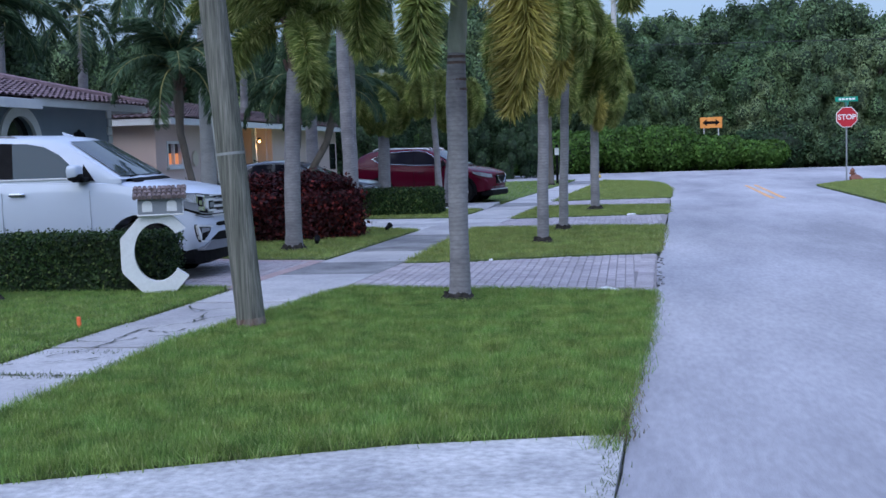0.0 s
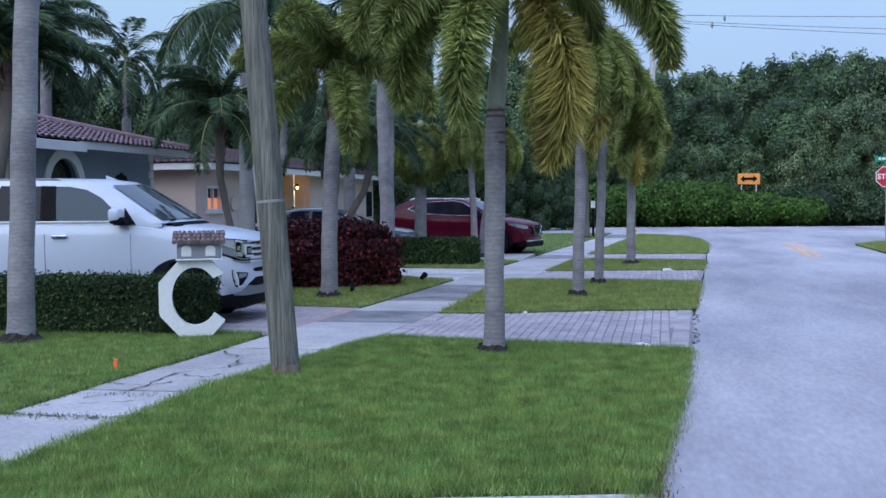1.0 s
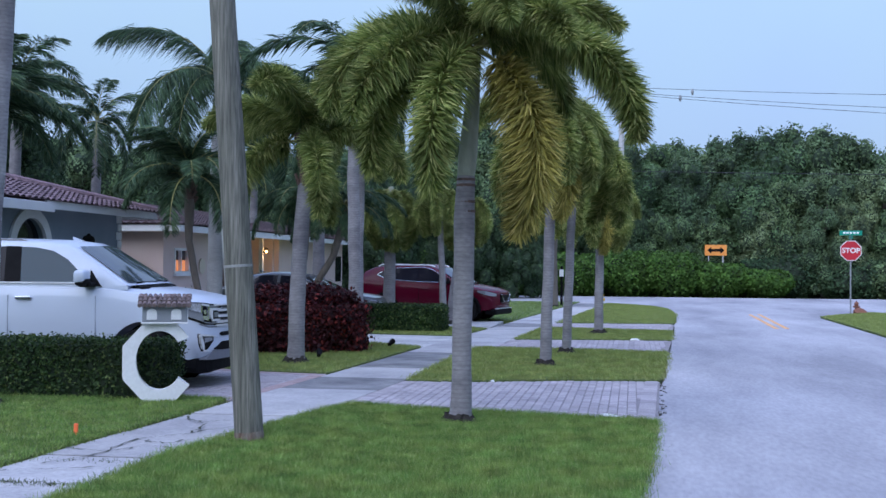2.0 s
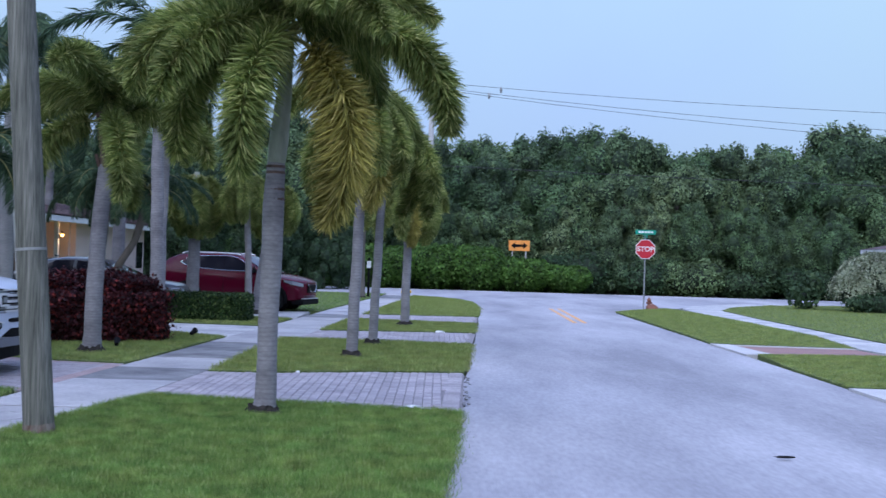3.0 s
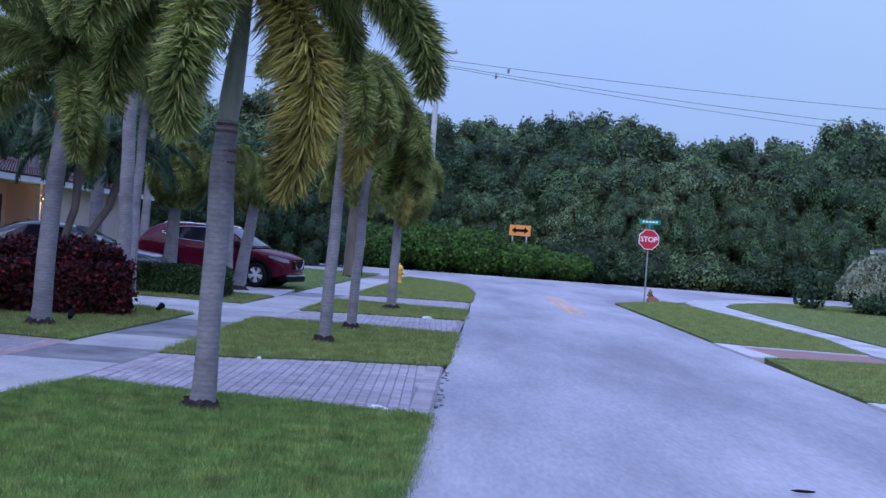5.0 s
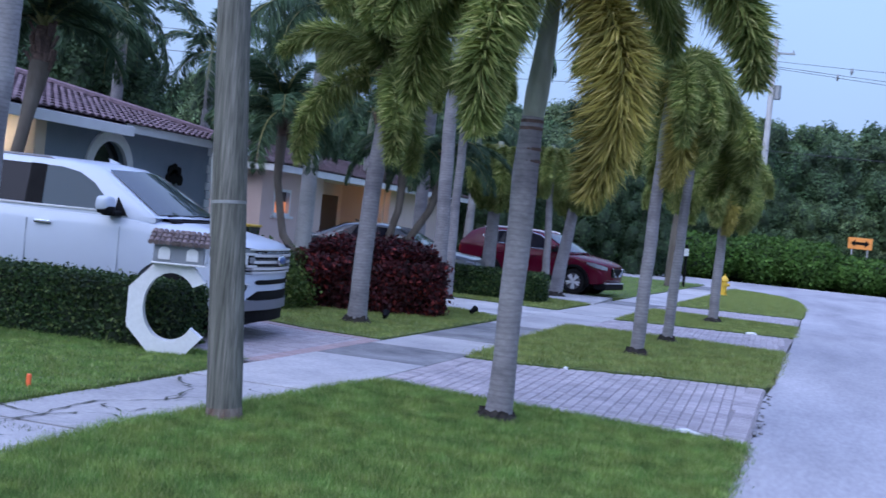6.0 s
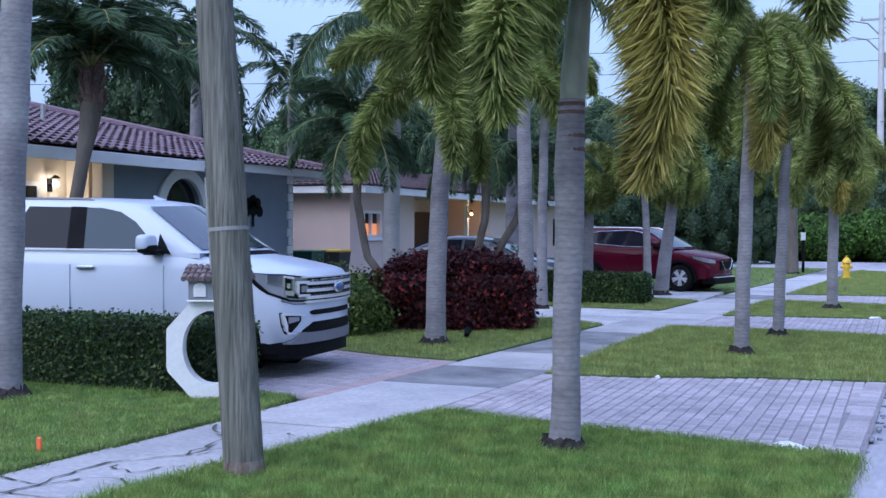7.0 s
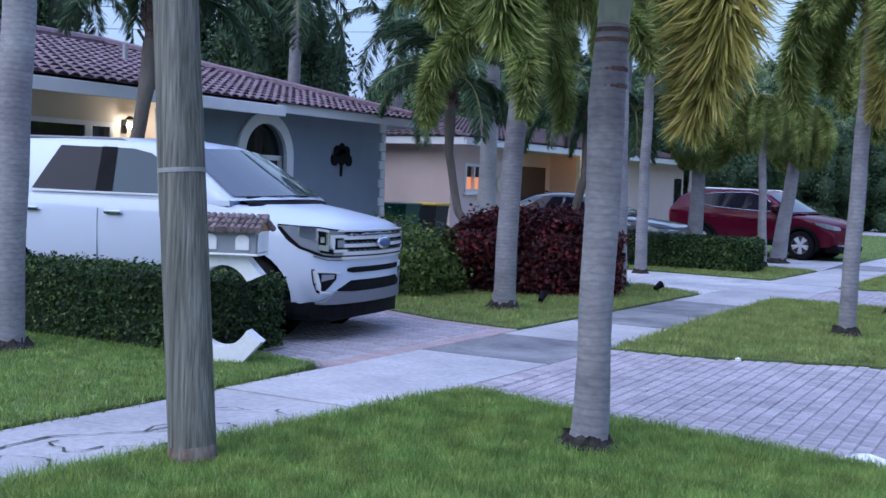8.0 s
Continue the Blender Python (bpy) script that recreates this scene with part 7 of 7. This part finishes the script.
part("window_sill", boxes((-14.22, -14.08, 31.12, 32.48, 1.28, 1.36), bevel=0.01), M_WHITEPAINT, h2)
part("pane", boxes((-14.31, -14.30, 31.28, 32.32, 1.78, 2.08)), M_GLASS, h2, "dark upper glass")
part("pane", boxes((-14.31, -14.30, 31.28, 32.32, 1.44, 1.78)), M_ROOMWARM, h2, "orange lit curtain behind glass")
part("door", boxes((-16.12, -16.05, 36.4, 37.5, 0.0, 2.15), bevel=0.01), M_LIGHTERBROWN, h2, "brown front door")
part("porch_window", boxes((-16.12, -16.05, 35.0, 36.2, 0.2, 2.2)), M_GLASS, h2, "dark porch window")
part("porch_window", boxes((-16.12, -16.05, 37.8, 40.9, 0.2, 2.25)), M_GLASS, h2, "dark porch window")
part("porch_post", boxes((-14.45, -14.3, 39.87, 40.02, -0.1, 2.7)), M_WHITEPAINT, h2, "white porch post")
part("far_window", boxes((-14.22, -14.17, 50.2, 51.2, 0.9, 2.1)), M_GLASS, h2, "dark window")
part("fascia", boxes((-13.46, -13.40, 29.75, 52.1, 2.62, 2.82), (-24, -13.46, 29.72, 29.78, 2.62, 2.82), bevel=0.006), M_FASCIA, h2, "white fascia board")
part("soffit", boxes((-16.2, -13.46, 29.78, 52.1, 2.70, 2.74)), M_FASCIA, h2)
rf = bmesh.new()
E = [(-13.4, 29.7, 2.82), (-13.4, 52.2, 2.82), (-24.6, 52.2, 2.82), (-24.6, 29.7, 2.82)]
R = [(-18.8, 34.5, 3.95), (-18.8, 47.5, 3.95)]
vv = [rf.verts.new(v) for v in E + R]
for f in ((0, 1, 5, 4), (1, 2, 5), (2, 3, 4, 5), (3, 0, 4)):
    rf.faces.new([vv[i] for i in f])
roof2 = part("roof", rf, M_TILE2, h2, "dark brown tiled roof")
barrel(roof2, (-13.36, 29.8, 2.82), (-13.36, 52.1, 2.82), (-5.4, 0, 1.13), 5.5, M_TILE2, 4.8, 4.8)
barrel(roof2, (-24.4, 29.66, 2.82), (-13.4, 29.66, 2.82), (0, 4.8, 1.13), 4.9, M_TILE2, 5.4, 5.4)
wall_lamp(-14.2, 39.95, 2.15, M_LAMPWARM, "warm lit porch lamp of the pink house", 12, (1.0, 0.55, 0.2))
bm = bmesh.new()
tube(bm, [(-14.19, 33.4, 1.6), (-14.15, 33.4, 1.6)], 0.25, 14)
part("wall_plaque", bm, M_STUCCO_CREAM, h2, "round wall plaque")

# the brick house at the corner
h3 = thing("brick_house", pose(0, 0, 0), "red brick corner house with a low grey roof and cream column", "house")
bm = bmesh.new()
for s in ((21.6, 22.2, 47.9, 48.1, -0.1, 2.6), (23.6, 34, 47.9, 48.1, -0.1, 2.6), (22.2, 23.6, 47.9, 48.1, -0.1, 1.0), (22.2, 23.6, 47.9, 48.1, 2.2, 2.6), (21.6, 21.8, 48.1, 56, -0.1, 2.6), (33.8, 34, 48.1, 52.9, -0.1, 2.6), (21.8, 34, 52.7, 52.9, -0.1, 2.6)):
    box(bm, *s)
wall3 = part("wall", bm, M_BRICKWALL, h3, "red brick wall")
part("column", tube(bmesh.new(), [(20.85, 46.9, -0.05), (20.85, 46.9, 0.08), (20.85, 46.9, 0.1), (20.85, 46.9, 2.45), (20.85, 46.9, 2.5), (20.85, 46.9, 2.62)], [0.2, 0.2, 0.15, 0.13, 0.19, 0.19], 14), M_STUCCO_CREAM, h3, "cream round column")
part("window_frame", boxes((22.2, 22.28, 47.94, 48.02, 1.0, 2.2), (23.52, 23.6, 47.94, 48.02, 1.0, 2.2), (22.86, 22.92, 47.95, 48.01, 1.0, 2.2)), M_WHITEPAINT, h3)
part("pane", boxes((22.28, 23.52, 47.99, 48.0, 1.0, 2.2)), M_GLASS, h3, "dark glass")
for x in (21.95, 23.62):
    part("shutter", boxes((x, x + 0.24, 47.86, 47.9, 0.95, 2.25), bevel=0.008), M_BLACK, h3, "dark shutter")
part("fascia", boxes((20.4, 34.4, 46.42, 46.5, 2.62, 2.8), (20.4, 20.46, 46.5, 53.4, 2.62, 2.8)), M_FASCIA, h3)
rf = bmesh.new()
vv = [rf.verts.new(v) for v in ((20.35, 46.4, 2.8), (34.5, 46.4, 2.8), (34.5, 53.4, 2.8), (20.35, 53.4, 2.8), (24, 49.9, 3.7), (31, 49.9, 3.7))]
for f in ((0, 1, 5, 4), (1, 2, 5), (2, 3, 4, 5), (3, 0, 4)):
    rf.faces.new([vv[i] for i in f])
part("roof", rf, M_TILE2, h3, "low grey roof")

# ---- small things on the ground ----
def spotlight(x, y, ang, label="small black garden spotlight on the lawn"):
    t = thing("garden_spotlight", pose(x, y, 0, 0, 0, ang), label, "lamp", "garden lights")
    part("stake", tube(bmesh.new(), [(0, 0, -0.05), (0, 0, 0.07)], 0.01, 6), M_BLACK, t)
    part("head", tube(bmesh.new(), [(-0.06, 0, 0.07), (0.0, 0, 0.10), (0.07, 0, 0.14)], [0.035, 0.045, 0.06], 10), M_BLACK, t)


spotlight(-5.62, 17.4, 100)
spotlight(-5.0, 20.4, 60)
st = thing("marker_flag", pose(-5.42, 8.4, 0), "small orange survey stake at the lawn edge", "marker")
part("stake", tube(bmesh.new(), [(0, 0, -0.03), (0, 0, 0.08)], 0.008, 6), M_ORANGEFLAG, st)
part("flag", boxes((-0.02, 0.02, -0.012, 0.012, 0.03, 0.12), bevel=0.006), M_ORANGEFLAG, st)


def stone(name, x, y, sx, sy, sz, material, label, category="stone", seed=0):
    bm = bmesh.new()
    bmesh.ops.create_icosphere(bm, subdivisions=2, radius=1)
    for v in bm.verts:
        k = 1 + 0.35 * noise.noise(v.co * 1.7 + Vector((seed, 3, 1)))
        v.co = Vector((v.co.x * sx * k, v.co.y * sy * k, max(-0.02, v.co.z * sz * k)))
    ob = put(name, bm_mesh(name, bm, material, True), None, pose(x, y, 0.0))
    return tagged(ob, label, category)


stone("stone", 8.1, 42.2, 0.26, 0.16, 0.20, M_HYD_R, "low rust-brown block beside the stop sign", seed=14)
stone("stone", -0.50, 10.75, 0.16, 0.07, 0.05, M_SIGNWHITE, "flat white stone at the lawn corner")
stone("clod", 0.06, 11.4, 0.025, 0.11, 0.012, M_EDGE, "dark broken asphalt lump at the apron edge", seed=3)
stone("clod", 0.10, 11.9, 0.025, 0.08, 0.012, M_EDGE, "dark broken asphalt lump at the apron edge", seed=5)
stone("clod", 2.78, 8.36, 0.09, 0.02, 0.012, M_BLACK, "dark scrap lying on the asphalt", "litter", 8)
stone("litter", -2.2, 14.32, 0.03, 0.03, 0.03, M_SIGNWHITE, "small white scrap on the lawn edge", "litter", 9)
stone("litter", -0.2, 24.2, 0.12, 0.05, 0.04, M_SIGNWHITE, "small white stone on the verge", "stone", 12)
for k, (x, y) in enumerate(((19.2, 42.4), (19.9, 42.2))):
    t = thing("drain_pipe", pose(x, y, 0.14, 0, 90, 70), "short black pipe lying on the lawn", "pipe")
    part("tube", tube(bmesh.new(), [(0, 0, -0.3), (0, 0, 0.3)], 0.14, 12), M_BLACK, t)
for poly, per, h, w, m, lab in (([(-5.28, 6.10), (-4.1, 6.08), (-4.1, 6.26), (-5.28, 6.30)], 2600, 0.035, 0.008, M_WEED, "low weeds growing from a pavement joint"),
                                ([(-5.2, 7.12), (-4.3, 7.14), (-4.3, 7.26), (-5.2, 7.24)], 900, 0.028, 0.007, M_WEED, "low weeds growing from a pavement joint"),
                                ([(-0.40, 4.5), (-0.26, 4.5), (0.02, 10.5), (-0.10, 10.5)], 3200, 0.035, 0.006, M_DEAD, "dead grass fringe along the asphalt edge"),
                                ([(0.10, 15.0), (0.22, 15.0), (0.46, 20.5), (0.36, 20.5)], 700, 0.035, 0.008, M_DEAD, "dead grass fringe along the asphalt edge"),
                                ([(-0.48, 1.6), (-0.42, 1.6), (-0.29, 4.75), (-0.37, 4.75)], 2200, 0.035, 0.006, M_WEED, "weeds along the chipped drive edge"),
                                ([(-0.48, 4.35), (-0.32, 4.35), (-0.27, 4.85), (-0.45, 4.85)], 5000, 0.05, 0.005, M_GRASS, "grass tuft at the drive corner"),
                                ([(-4.2, 3.22), (-3.36, 3.58), (-2.4, 4.02), (-1.5, 4.40), (-0.36, 4.68), (-0.38, 4.92), (-1.5, 4.66), (-2.4, 4.28), (-3.36, 3.84), (-4.2, 3.5)], 5500, 0.095, 0.0055, M_GRASS, "longer uncut grass along the concrete drive"),
                                ([(walk_l(4) - 0.1, 4), (walk_l(4) + 0.02, 4), (walk_l(11) + 0.02, 11), (walk_l(11) - 0.1, 11)], 2200, 0.05, 0.007, M_WEED, "long grass overhanging the pavement edge")):
    grass(poly, -0.01, per, h, w, 77, 0.03, m, lab)
crackbits = bmesh.new()
for k in range(26):
    y = rnd(10.6, 14.9)
    x = -0.0 + 0.032 * (y - 10.6) + rnd(-0.05, 0.10)
    box(crackbits, -0.012, 0.012, -0.02, 0.02, -0.03, 0.003 * rnd(0, 3), 0.0, pose(x, y, -0.02, rnd(-12, 12), rnd(-12, 12), rnd(0, 90)))
tagged(put("broken_edge", bm_mesh("broken_edge", crackbits, M_EDGE)), "crumbled dark asphalt along the apron edge", "rubble", "", "stuff")

# ---- pavers ----
pavers(ap1, APRON_1, -0.004, M_PAVER_J, near=lambda x, y: y < 11.6, piece_mat=M_PAVER)
pavers(dr1, [(x, y) for x, y in DRIVE_1 if x > -9.6] + [], -0.004, M_PAVER_J, lx=0.140, ly=0.094, pitch=(0.152, 0.105), near=lambda x, y: x > -6.0, piece_mat=M_PAVER)
pavers(ap2, APRON_2, -0.004, M_PAVER_J, near=lambda x, y: y < 21.9, piece_mat=M_PAVER)
pavers(ap3, APRON_3, -0.004, M_PAVER_J, near=lambda x, y: y < 29.8, piece_mat=M_PAVER)


def course(pts, step=0.106, lx=0.2, ly=0.098):
    """A soldier course along a line of points."""
    out = []
    for (x0, y0), (x1, y1) in zip(pts, pts[1:]):
        n = max(1, int(math.hypot(x1 - x0, y1 - y0) / step))
        a = math.atan2(y1 - y0, x1 - x0) - math.pi / 2
        for k in range(n):
            out += paver_quads(x0 + (x1 - x0) * (k + 0.5) / n, y0 + (y1 - y0) * (k + 0.5) / n, lx, ly, -0.003, a)
    return out


border = course([(-0.12, 10.55), (0.02, 14.95)]) + course([(-3.52, 11.36), (-3.36, 14.18)])
border2 = course([(-4.93, 14.78), (-5.9, 14.93), (-6.9, 15.36), (-7.6, 15.62), (-9.5, 15.96)]) + course([(-5.03, 11.6), (-4.86, 14.75)])
qb = np.array(border2).reshape(-1, 5, 4, 3)
vb = np.concatenate([qb[:, 0], qb[:, 1:, 0]], axis=1).reshape(-1, 3)
fb = (np.arange(len(qb))[:, None, None] * 8 + np.array([[0, 1, 2, 3], [4, 5, 1, 0], [5, 6, 2, 1], [6, 7, 3, 2], [7, 4, 0, 3]])[None]).reshape(-1, 4)
put("border_course", mesh_of("border_course", (vb + (0, 0, 0.003)).tolist(), fb.tolist(), M_PAVER_RED), dr1)["kind"] = "stuff"
q = np.array(border).reshape(-1, 5, 4, 3)
verts = np.concatenate([q[:, 0], q[:, 1:, 0]], axis=1).reshape(-1, 3)
faces = (np.arange(len(q))[:, None, None] * 8 + np.array([[0, 1, 2, 3], [4, 5, 1, 0], [5, 6, 2, 1], [6, 7, 3, 2], [7, 4, 0, 3]])[None]).reshape(-1, 4)
put("border_course", mesh_of("border_course", verts.tolist(), faces.tolist(), M_PAVER_J), ap1)["kind"] = "stuff"
